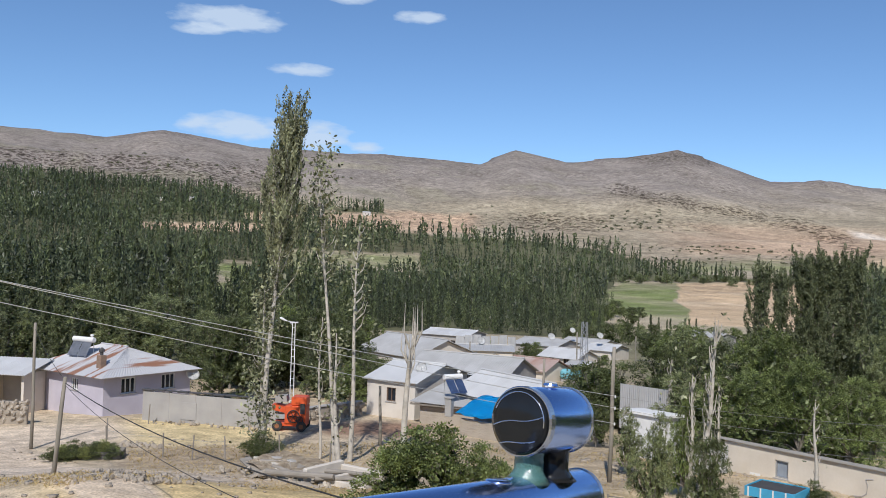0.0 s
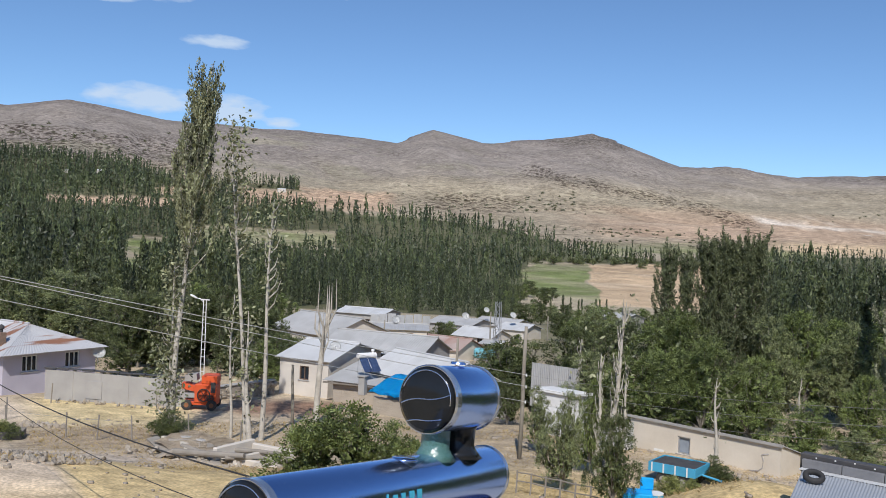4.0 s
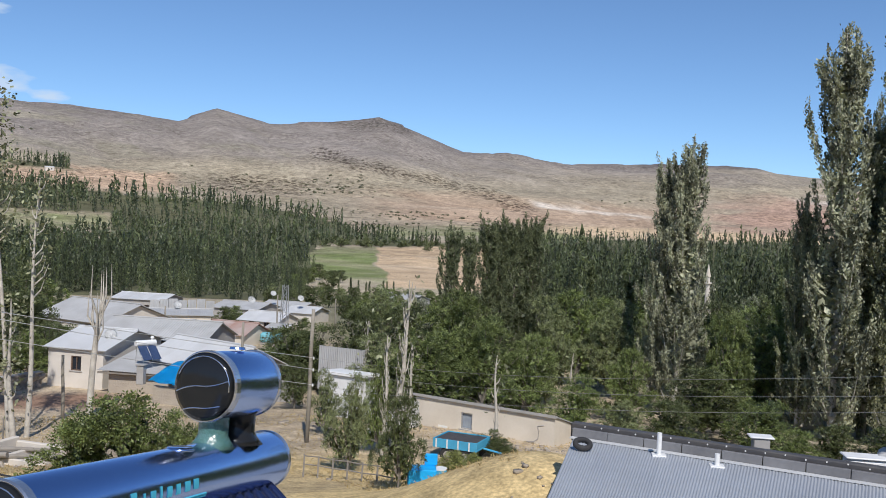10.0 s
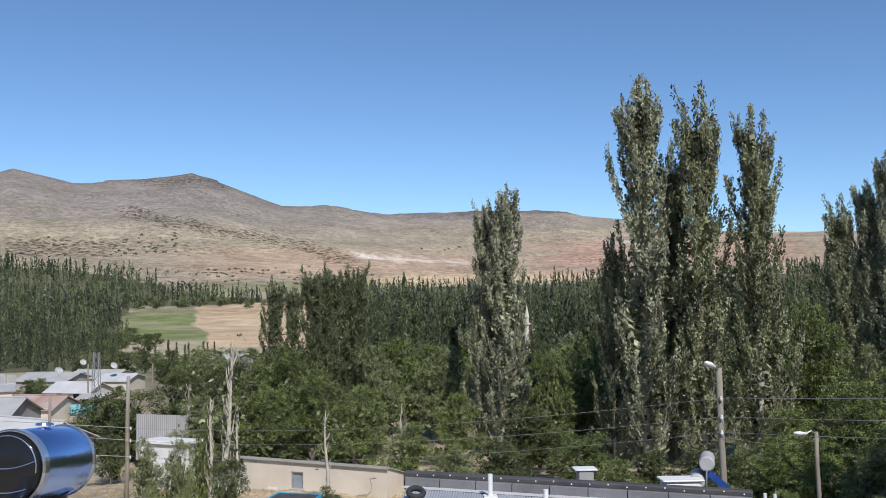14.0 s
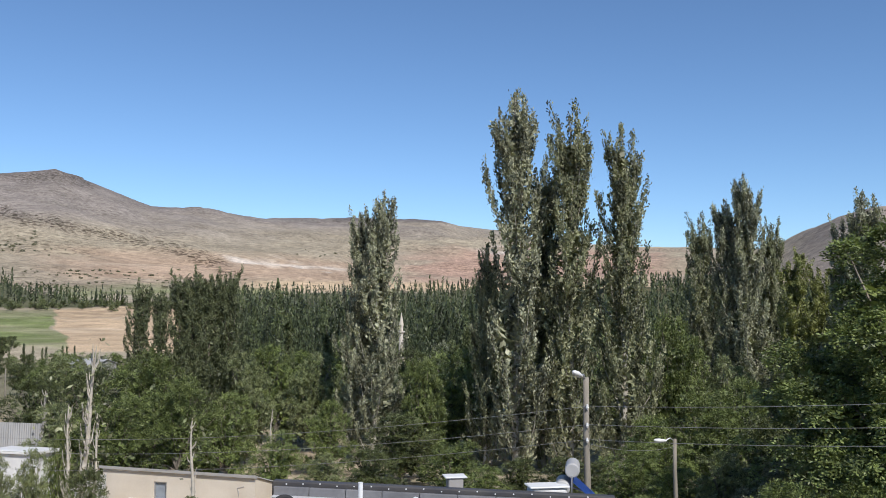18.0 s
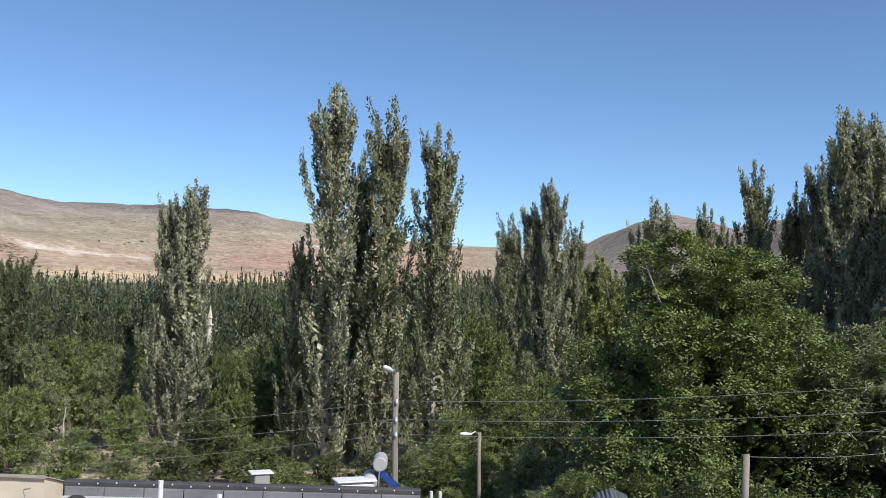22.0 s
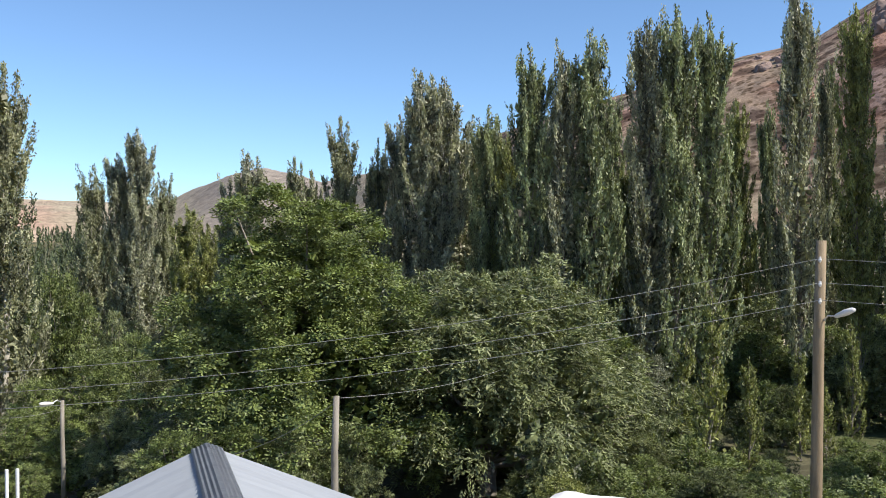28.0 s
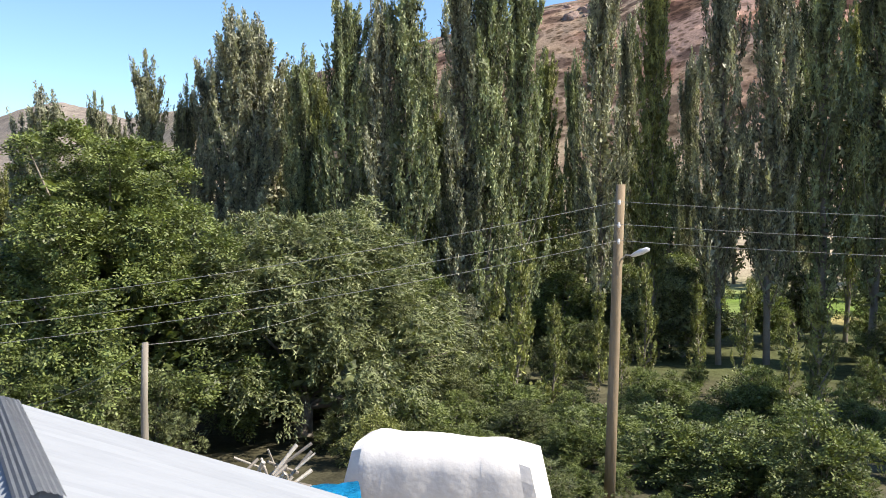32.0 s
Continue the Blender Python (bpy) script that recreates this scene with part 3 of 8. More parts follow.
def ground_material():
    m = mat("dry_earth_and_grass", (1, 1, 1), 0.95, color2=(0.86, 0.85, 0.84), scale=0.02, fine=0.25, bump=0.0, spec=0.1)
    n, l = m.node_tree.nodes, m.node_tree.links
    att = n.new("ShaderNodeVertexColor")
    att.layer_name = "cover"
    b = n["Principled BSDF"]
    tone = b.inputs["Base Color"].links[0].from_socket
    tc = n.new("ShaderNodeTexCoord")
    last = tone
    for sc, lo, hi in ((1.3, 0.85, 1.3), (9.0, 0.78, 1.3), (0.006, 0.92, 1.22), (0.045, 0.86, 1.22)):
        nz, mr = n.new("ShaderNodeTexNoise"), n.new("ShaderNodeMapRange")
        nz.inputs["Scale"].default_value, nz.inputs["Detail"].default_value = sc, 8
        mr.inputs["From Min"].default_value, mr.inputs["From Max"].default_value = 0.35, 0.68
        mr.inputs["To Min"].default_value, mr.inputs["To Max"].default_value = lo, hi
        l.new(tc.outputs["Object"], nz.inputs["Vector"]), l.new(nz.outputs["Fac"], mr.inputs["Value"])
        mx = n.new("ShaderNodeMix")
        mx.data_type, mx.blend_type = "RGBA", "MULTIPLY"
        mx.inputs["Factor"].default_value = 1.0
        l.new(last, mx.inputs["A"]), l.new(mr.outputs[0], mx.inputs["B"])
        last = mx.outputs["Result"]
    # boulders and cushion scrub on the open hills, metres wide, as thick as the land's alpha says
    for sc, lo, hi, dark in ((0.085, 0.36, 0.5, (0.3, 0.27, 0.27, 1)), (0.035, 0.22, 0.3, (0.35, 0.34, 0.3, 1)), (0.12, 0.2, 0.28, (1.4, 1.36, 1.3, 1)), (0.42, 0.3, 0.42, (0.42, 0.4, 0.34, 1)), (0.2, 0.25, 0.35, (0.5, 0.46, 0.42, 1))):
        vo, mr, mu = n.new("ShaderNodeTexVoronoi"), n.new("ShaderNodeMapRange"), n.new("ShaderNodeMath")
        vo.inputs["Scale"].default_value = sc
        mr.inputs["From Min"].default_value, mr.inputs["From Max"].default_value = lo, hi
        mr.inputs["To Min"].default_value, mr.inputs["To Max"].default_value = 1.0, 0.0
        mu.operation = "MULTIPLY"
        l.new(tc.outputs["Object"], vo.inputs["Vector"]), l.new(vo.outputs["Distance"], mr.inputs["Value"])
        l.new(mr.outputs[0], mu.inputs[0]), l.new(att.outputs["Alpha"], mu.inputs[1])
        mx = n.new("ShaderNodeMix")
        mx.data_type, mx.blend_type = "RGBA", "MULTIPLY"
        mx.inputs["B"].default_value = dark
        l.new(mu.outputs[0], mx.inputs["Factor"]), l.new(last, mx.inputs["A"])
        last = mx.outputs["Result"]
    mx = n.new("ShaderNodeMix")
    mx.data_type, mx.blend_type = "RGBA", "MULTIPLY"
    mx.inputs["Factor"].default_value = 1.0
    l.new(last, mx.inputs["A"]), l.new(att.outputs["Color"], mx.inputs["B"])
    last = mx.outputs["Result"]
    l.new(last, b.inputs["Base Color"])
    nz, bp = n.new("ShaderNodeTexNoise"), n.new("ShaderNodeBump")
    nz.inputs["Scale"].default_value, nz.inputs["Detail"].default_value = 0.05, 12
    bp.inputs["Strength"].default_value, bp.inputs["Distance"].default_value = 0.9, 4.0
    l.new(tc.outputs["Object"], nz.inputs["Vector"]), l.new(nz.outputs["Fac"], bp.inputs["Height"])
    l.new(bp.outputs[0], b.inputs["Normal"])
    return m


land = part("ground", ground_mesh(), ground_material())
tagged(land, "dry earth, straw-coloured grass, meadows and bare hills", "ground", kind="structure")


# ---- trees ----
def leaf_quads(p, size, rng, up=0.55):
    """Small kite-shaped leaves, one at each point, turned every way but rather face up."""
    n = len(p)
    nrm = rng.normal(size=(n, 3)) + (0, 0, up)
    nrm /= np.linalg.norm(nrm, axis=1)[:, None]
    d = np.cross(nrm, rng.normal(size=(n, 3)))
    d /= np.linalg.norm(d, axis=1)[:, None]
    e = np.cross(nrm, d)
    s = size * rng.uniform(0.6, 1.35, (n, 1))
    v = np.stack([p - d * s, p + e * s * 0.55 + d * s * 0.1, p + d * s, p - e * s * 0.55 + d * s * 0.1], 1).reshape(-1, 3)
    return v, np.arange(4 * n).reshape(n, 4)


def branch_mesh(paths):
    bm = bmesh.new()
    for pts, radii, seg in paths:
        tube(bm, pts, radii, seg, caps=False)
    me = bpy.data.meshes.new("branches")
    bm.to_mesh(me)
    bm.free()
    me.polygons.foreach_set("use_smooth", [True] * len(me.polygons))
    return me


def unit(v):
    return v / np.maximum(1e-9, np.linalg.norm(v, axis=-1, keepdims=True))


def kites(p, axis, nrm, size, slim):
    """Leaves with a given long axis, face and half length; slim is their half width over that."""
    axis = unit(axis)
    side = unit(np.cross(nrm, axis))
    s = np.reshape(size, (-1, 1))
    v = np.stack([p - axis * s, p + side * s * slim + axis * s * 0.15, p + axis * s, p - side * s * slim + axis * s * 0.15], 1).reshape(-1, 3)
    return v, np.arange(4 * len(p)).reshape(-1, 4)


def poplar_meshes(seed, h=20.0, w=1.7, n=5200, low=0.02, leaf=0.1, spires=3, fill=1.0, lean=0.0, core=900, skirt=0):
    """A tall narrow poplar: trunk, steep limbs with upright side twigs, each a thin plume of leaves that hang along it."""
    rng = np.random.default_rng(seed)

    def axis(z):
        return np.array([lean * h * (z / h) ** 2 + 0.1 * math.sin(z * 0.5 + seed), 0.1 * math.cos(z * 0.6), z])

    def env(t):
        return w * min(1.0, 0.7 + 1.5 * t) * (1.02 - t) ** 0.34 * 1.2

    paths = [([tuple(axis(h * 0.97 * k / 8)) for k in range(9)], [0.009 * h * (1 - k / 8.6) + 0.012 for k in range(9)], 8)]
    plumes = []
    count = int(40 * fill)
    for i in range(count):
        t = low + (0.8 - low) * (i + rng.uniform(0, 0.9)) / count
        a = i * 2.4 + rng.uniform(-0.5, 0.5)
        ln = h * rng.uniform(0.15, 0.3) * (1.05 - 0.35 * t)
        z1 = min(t * h + ln, h * rng.uniform(0.9, 0.985))
        out = env(z1 / h) * rng.uniform(0.5, 1.1)
        flat = np.array([math.cos(a), math.sin(a), 0.0])
        base, tip = axis(t * h), axis(z1) + flat * out
        mid = (base + tip) / 2 + (flat - np.array([0, 0, 0.6])) * out * 0.36
        rad = rng.uniform(0.18, 0.3) * (w / 1.4) ** 0.5
        plumes.append((base, mid, tip, rad, ln))
        paths.append(([tuple(base), tuple((base + 2 * mid + tip) / 4), tuple(tip)], [0.03 + 0.03 * (1 - t), 0.022, 0.006], 4))
        for k in range(4):
            u = rng.uniform(0.2, 0.85)
            b0 = (1 - u) ** 2 * base + 2 * u * (1 - u) * mid + u * u * tip
            tl = ln * rng.uniform(0.22, 0.42)
            a2 = a + rng.uniform(-1.3, 1.3)
            e0 = b0 + np.array([math.cos(a2) * 0.28, math.sin(a2) * 0.28, 1.0]) * tl
            plumes.append((b0, (b0 + e0) / 2 + np.array([math.cos(a2), math.sin(a2), 0]) * 0.12, e0, rad * 0.62, tl))
    for k in range(spires):
        a, top = k * 2.1 + seed, h * (0.982 - 0.025 * k - 0.02 * rng.uniform())
        base, tip = axis(h * 0.7), axis(top)
        tip = tip + np.array([math.cos(a), math.sin(a), 0]) * (0.0 if k == 0 else w * 0.45 * rng.uniform(0.7, 1.2))
        plumes.append((base, (base + tip) / 2 + np.array([math.cos(a), math.sin(a), 0]) * w * 0.14, tip, 0.34, h * 0.3))
    n = int(n) // 4
    wt = np.array([q[4] * (0.3 + q[3]) for q in plumes])
    wt[len(wt) - spires:] *= 1.6
    k = rng.choice(len(plumes), n, p=wt / wt.sum())
    B, Md, T, R = (np.array([q[j] for q in plumes])[k] for j in range(4))
    u = rng.uniform(0.06, 1.0, (n, 1))
    c = (1 - u) ** 2 * B + 2 * u * (1 - u) * Md + u * u * T
    way = unit(unit((1 - u) * (Md - B) + u * (T - Md)) + rng.normal(size=(n, 3)) * 0.3)
    sp = R[:, None] * (1.05 - u) ** 0.5 * np.minimum(1, u * 4)
    p = c + rng.normal(size=(n, 3)) * sp * np.array([0.6, 0.6, 0.8])
    ax = np.stack([lean * h * (p[:, 2] / h) ** 2, 0 * p[:, 2], p[:, 2]], -1)
    nrm = unit(p - ax) * 0.6 + rng.normal(size=(n, 3)) * 0.75 + (0, 0, 0.25)
    four = [p + way * leaf * (1.1 * j - 1.6) + rng.normal(size=(n, 3)) * leaf * 0.45 for j in range(4)]
    v, q = kites(np.concatenate(four), np.tile(way, (4, 1)) + rng.normal(size=(4 * n, 3)) * 0.35, np.tile(nrm, (4, 1)) + rng.normal(size=(4 * n, 3)) * 0.25, leaf * rng.uniform(0.6, 1.3, 4 * n), 0.42)
    if core:
        ci = c[rng.integers(0, len(c), core)]
        ax = np.stack([lean * h * (ci[:, 2] / h) ** 2, 0 * ci[:, 2], ci[:, 2]], -1)
        inner = ax + (ci - ax) * rng.uniform(0.1, 0.65, (core, 1)) + rng.normal(size=(core, 3)) * (0.1, 0.1, 0.4)
        inner = inner[inner[:, 2] < h * 0.9]
        v2, q2 = leaf_quads(inner, leaf * 2.2, rng)
        v, q = np.concatenate([v, v2]), np.concatenate([q, q2 + len(v)])
    if skirt:
        z = h * low * 1.5 * rng.uniform(0.0, 1.0, skirt) ** 1.5
        thin = np.stack([lean * h * (z / h) ** 2, 0 * z, z], -1) + rng.normal(size=(skirt, 3)) * (0.26, 0.26, 0.3)
        v2, q2 = leaf_quads(np.maximum(thin, (-9, -9, 0.1)), leaf * 0.9, rng)
        v, q = np.concatenate([v, v2]), np.concatenate([q, q2 + len(v)])
    return branch_mesh(paths), quads_mesh("crown", v, q)


def round_meshes(seed, h=9.0, w=4.5, n=9000, low=0.2, leaf=0.2, clumps=60, trunk=0.2, droop=0.0, lobes=6, core=0, fan=5, spread=0.8, slim=0.45, hang=0.15, flat=0.7, taper=0.75):
    """A broad tree: short trunk, forking limbs, and lobes of leaf clumps; each clump is a shell of leafy twigs, shaded below."""
    rng = np.random.default_rng(seed)
    top = h * (low + 0.12)
    paths = [([(0, 0, -0.3), (0.1, 0.05, top * 0.5), (0.05, -0.1, top)], [trunk, trunk * 0.8, trunk * 0.65], 8)]
    cents, big = [], []
    for k in range(lobes):
        u, a = k / max(1, lobes - 1), k * 2.4 + seed
        big.append((math.cos(a) * w * 0.62 * (1 - taper * u) * rng.uniform(0.8, 1.15), math.sin(a) * w * 0.62 * (1 - taper * u) * rng.uniform(0.8, 1.15), h * (low + 0.2 + (0.6 - 0.5 * low) * u * rng.uniform(0.85, 1.1)), w * (0.4 - 0.12 * u) * rng.uniform(0.7, 1.2)))
    for i in range(clumps):
        bx, by, bz, br = big[i % lobes]
        dv = rng.normal(size=3) + np.array([bx / w * 0.6, by / w * 0.6, 0.35])
        dv *= br * rng.uniform(0.7, 1.02) / np.linalg.norm(dv)
        cents.append((bx + dv[0], by + dv[1], min(h * 0.95, max(0.3, bz + dv[2]))))
    cents = np.array(cents)
    for c in cents[:: max(1, clumps // 30)]:
        m = np.array([c[0] * 0.4, c[1] * 0.4, top + (c[2] - top) * 0.55])
        paths.append(([(0.05, -0.1, top * 0.85), tuple(m), tuple(c)], [trunk * 0.4, trunk * 0.22, 0.015], 5))
    size = rng.uniform(0.5, 1.3, clumps) * w * 1.55 / math.sqrt(clumps)
    twigs = n // fan
    pick = rng.choice(clumps, twigs, p=size ** 2 / (size ** 2).sum())
    heart = np.array([0, 0, h * (low + 0.25)])
    out = unit(cents[pick] - heart)
    d = unit(rng.normal(size=(twigs, 3)) + out * 0.7 + np.array([0, 0, 0.55]))
    hub = cents[pick] + d * (size[pick] * rng.uniform(0.6, 1.1, twigs) ** 0.7)[:, None] * np.array([1.1, 1.1, flat])
    hub[:, 2] -= droop * rng.uniform(0, 1, twigs) ** 2 * (np.hypot(hub[:, 0], hub[:, 1]) / w)
    stem = unit(d * 0.7 + out * 0.4 + rng.normal(size=(twigs, 3)) * 0.45 - np.array([0, 0, hang * 3]))
    face = unit(d + np.array([0, 0, 0.4]) + rng.normal(size=(twigs, 3)) * 0.75)
    side = unit(np.cross(face, stem))
    face = np.cross(stem, side)
    pos, axs, nrm = [], [], []
    for i in range(fan):
        sgn = 0.0 if i == fan - 1 else (1.0 if i % 2 else -1.0)
        pos.append(hub + stem * leaf * (1.1 * i - 1.0) + side * sgn * leaf * spread)
        axs.append(stem * (1.1 - 0.4 * spread) + side * sgn * spread + rng.normal(size=(twigs, 3)) * 0.2)
        nrm.append(face + rng.normal(size=(twigs, 3)) * 0.3)
    p = np.concatenate(pos)
    p[:, 2] = np.maximum(p[:, 2], 0.12)
    v, q = kites(p, np.concatenate(axs), np.concatenate(nrm), leaf * rng.uniform(0.65, 1.25, len(p)), slim)
    if core:
        k = rng.integers(0, clumps, core)
        inner = cents[k] * rng.uniform(0.4, 0.85, (core, 1)) + np.array([0, 0, h * 0.05])
        v2, q2 = leaf_quads(inner, leaf * 3.0, rng)
        v, q = np.concatenate([v, v2]), np.concatenate([q, q2 + len(v)])
    return branch_mesh(paths), quads_mesh("crown", v, q)


class Kind:
    """A kind of tree: meshes built once, planted many times."""

    def __init__(self, name, meshes, bark, leaf, label, category, h):
        self.name, self.label, self.category, self.h = name, label, category, h
        self.trunk, self.crown = meshes
        self.trunk.materials.append(bark), self.crown.materials.append(leaf)

    def plant(self, az, r, h, turn=0.0, fat=1.0, label="", group="", tilt=0.0, sink=0.0):
        p = at(az, r)
        s = h / self.h
        ob = thing(self.name, label or self.label, self.category, Matrix.Translation((p.x, p.y, p.z - 0.05 - sink)) @ pose(0, 0, 0, 0, tilt, turn) @ Matrix.Diagonal((s * fat, s * fat, s, 1)), group)
        part("trunk", self.trunk, None, ob)
        part("crown", self.crown, None, ob)
        return ob

    def tip(self, az, r, el, turn=0.0, fat=1.0, **more):
        """Planted so that its top stands at that angle above the eye's level."""
        return self.plant(az, r, r * math.tan(radians(el)) - at(az, r).z, turn, fat, **more)


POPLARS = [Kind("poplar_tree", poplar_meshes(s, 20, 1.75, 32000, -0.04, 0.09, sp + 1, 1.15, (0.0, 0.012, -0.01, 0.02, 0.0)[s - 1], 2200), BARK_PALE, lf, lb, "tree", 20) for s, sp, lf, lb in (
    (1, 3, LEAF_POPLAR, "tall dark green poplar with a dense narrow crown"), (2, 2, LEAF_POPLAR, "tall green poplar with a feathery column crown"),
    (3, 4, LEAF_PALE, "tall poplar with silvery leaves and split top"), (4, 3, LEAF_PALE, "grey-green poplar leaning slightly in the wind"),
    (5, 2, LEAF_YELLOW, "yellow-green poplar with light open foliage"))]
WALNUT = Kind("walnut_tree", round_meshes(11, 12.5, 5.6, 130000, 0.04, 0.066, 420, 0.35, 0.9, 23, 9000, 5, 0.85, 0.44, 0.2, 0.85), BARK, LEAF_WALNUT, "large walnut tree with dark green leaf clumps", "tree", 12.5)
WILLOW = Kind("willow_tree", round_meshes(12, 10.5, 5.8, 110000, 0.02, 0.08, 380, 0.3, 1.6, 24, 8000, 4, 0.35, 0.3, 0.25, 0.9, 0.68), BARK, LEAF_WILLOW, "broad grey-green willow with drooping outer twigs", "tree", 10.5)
ROUND_SORTS = (
    (1, LEAF_BUSH, "bushy green fruit tree with rounded crown"), (2, LEAF_WALNUT, "dark green broad-leaved tree with rounded crown"), (3, LEAF_WILLOW, "grey-green broad-leaved tree with loose crown"),
    (4, LEAF_LOCUST, "bright green acacia with feathery leaves"), (5, LEAF_OLEASTER, "pale grey-green oleaster tree with open crown"))
ROUND = [Kind("orchard_tree", round_meshes(20 + s, 8, 3.9, 4000, 0.02, 0.15, 60, 0.18, 0.0, 6, 300), BARK, lf, lb, "tree", 8) for s, lf, lb in ROUND_SORTS]
ROUND_FINE = [Kind("orchard_tree", round_meshes(25 + s, 8, 3.9, 12000, 0.02, 0.09, 110, 0.16, 0.0, 8, 1100, 5), BARK, lf, lb, "tree", 8) for s, lf, lb in ROUND_SORTS]
POPLARS_FAR = [Kind("poplar_tree", poplar_meshes(s, 20, 1.7, 3200, 0.0, 0.2, 4, 0.6, 0.0, 400), BARK, lf, "dark green poplar in the valley woods", "tree", 20) for s, lf in ((6, LEAF_DARK), (7, LEAF_FAR_LIGHT), (8, LEAF_FAR))]
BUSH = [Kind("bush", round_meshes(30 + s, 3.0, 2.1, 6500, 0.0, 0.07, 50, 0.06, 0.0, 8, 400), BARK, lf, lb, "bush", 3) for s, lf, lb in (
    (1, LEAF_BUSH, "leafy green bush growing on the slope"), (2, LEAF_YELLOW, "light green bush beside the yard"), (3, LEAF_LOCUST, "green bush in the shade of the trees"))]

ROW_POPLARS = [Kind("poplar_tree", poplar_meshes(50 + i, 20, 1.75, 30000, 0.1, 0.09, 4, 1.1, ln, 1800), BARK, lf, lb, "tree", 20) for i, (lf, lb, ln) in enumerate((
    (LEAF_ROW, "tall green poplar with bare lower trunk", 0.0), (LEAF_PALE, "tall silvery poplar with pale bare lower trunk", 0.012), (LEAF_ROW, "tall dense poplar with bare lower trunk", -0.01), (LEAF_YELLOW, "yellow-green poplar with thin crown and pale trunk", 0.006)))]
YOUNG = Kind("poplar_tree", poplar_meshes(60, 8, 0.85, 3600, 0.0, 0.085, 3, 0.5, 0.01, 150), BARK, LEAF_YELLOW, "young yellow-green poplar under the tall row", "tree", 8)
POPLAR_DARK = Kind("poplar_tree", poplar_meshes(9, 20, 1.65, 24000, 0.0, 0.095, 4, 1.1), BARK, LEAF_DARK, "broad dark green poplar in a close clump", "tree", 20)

# tall poplars: bearing, distance, angle of the tip, turn, width
NEAR_GROUP = ((2, 15.2, 58, 13.2, 0, 1.05), (0, 18.5, 58, 11.5, 40, 1.05), (1, 21.7, 58, 10.9, 80, 1.0), (1, 13.2, 60, 3.4, 10, 0.9), (0, 16.8, 61, 8.6, 200, 0.9), (3, 6.3, 63, 6.9, 20, 1.05), (2, 5.1, 64, 5.4, 140, 0.95), (1, 24.3, 70, -0.5, 60, 1.0), (0, 26.3, 95, 4.8, 30, 1.1), (3, 28.0, 95, 6.2, 90, 1.1), (3, 29.2, 94, 7.7, 150, 1.0), (0, 30.4, 96, 4.4, 70, 1.0), (4, 31.7, 80, 2.7, 0, 1.3), (4, 33.0, 82, 1.8, 60, 1.2))
FAR_GROUP = ((2, 35.5, 72, 6.4, 10, 1.1), (2, 34.3, 74, 4.8, 70, 1.0), (1, 38.3, 74, 6.1, 100, 0.8), (1, 39.2, 75, 5.3, 10, 0.8), (1, 41.1, 62, 8.7, 45, 0.85), (0, 43.4, 64, 6.7, 85, 0.8), (3, 44.7, 62, 9.2, 20, 0.9), (2, 46.3, 60, 11.7, 0, 1.0), (3, 47.9, 60, 11.6, 66, 1.0), (2, 47.2, 62, 11.0, 120, 0.9), (1, 49.3, 62, 8.2, 30, 1.0), (0, 50.8, 63, 8.0, 10, 1.0))
for k, az, r, el, turn, fat in NEAR_GROUP + FAR_GROUP:
    POPLARS[k].tip(az + 0.2, r, el + 0.35, turn, fat * 1.1, group="poplars along the valley")
for i, (k, az, r, el, fat) in enumerate(((1, 53.1, 54, 13.4, 0.85), (3, 55.2, 54, 13.0, 0.8), (1, 56.8, 54, 14.2, 0.95), (3, 60.4, 55, 14.8, 0.85), (1, 62.0, 55, 15.4, 0.9), (1, 64.0, 56, 14.8, 0.85), (2, 69.0, 58, 16.0, 0.78), (4, 72.2, 60, 14.6, 0.72),
                                         (2, 76.2, 60, 16.1, 0.78), (3, 78.9, 61, 17.2, 0.82), (1, 81.9, 62, 16.8, 0.85), (1, 84.8, 63, 17.6, 0.9), (3, 87.2, 63, 17.2, 0.9), (1, 90.0, 64, 17.6, 0.9),
                                         (1, 50.4, 58, 9.6, 0.9), (3, 54.2, 64, 9.0, 0.9), (0, 58.2, 62, 10.2, 0.7), (4, 65.6, 66, 9.6, 0.7), (1, 67.3, 68, 9.4, 0.55), (3, 70.6, 66, 11.6, 0.6), (3, 74.3, 70, 9.0, 0.7), (3, 80.4, 76, 12.5, 0.9), (4, 83.4, 72, 11.5, 0.8),
                                         (4, 59.2, 60, 6.2, 0.7), (4, 51.7, 58, 7.8, 0.8), (1, 86.0, 74, 11.5, 0.9))):
    ROW_POPLARS[(2, 0, 1, 1, 3)[k]].tip(az + 0.15, r, el + 0.35, i * 67 % 360, fat, group="row of poplars below the cliff")
for i, (az, r, el, fat) in enumerate(((64.2, 40, -2.2, 1.0), (72.0, 52, -3.6, 0.9), (82.0, 38, -4.0, 1.0), (75.2, 54, -4.6, 0.9), (69.2, 50, -5.2, 1.0), (78.0, 50, -4.4, 0.9), (62.6, 43, -4.8, 1.0), (86.0, 46, -3.5, 1.0), (66.4, 42, -6.0, 1.0), (80.4, 44, -6.4, 1.0), (70.6, 44, -7.0, 1.0))):
    YOUNG.tip(az, r, el, i * 50, fat, group="young poplars under the row")
for k, az, r, el, fat in ((4, 58.0, 33, -13.0, 1.3), (3, 67.6, 29, -13.6, 1.5), (2, 60.6, 38, -9.8, 1.2), (1, 73.5, 31, -13.4, 1.6), (1, 77.5, 33, -12.8, 1.6), (3, 71.0, 36, -12.2, 1.3)):
    ROUND_FINE[k].tip(az, r, el, az * 40, fat, group="trees under the poplars")
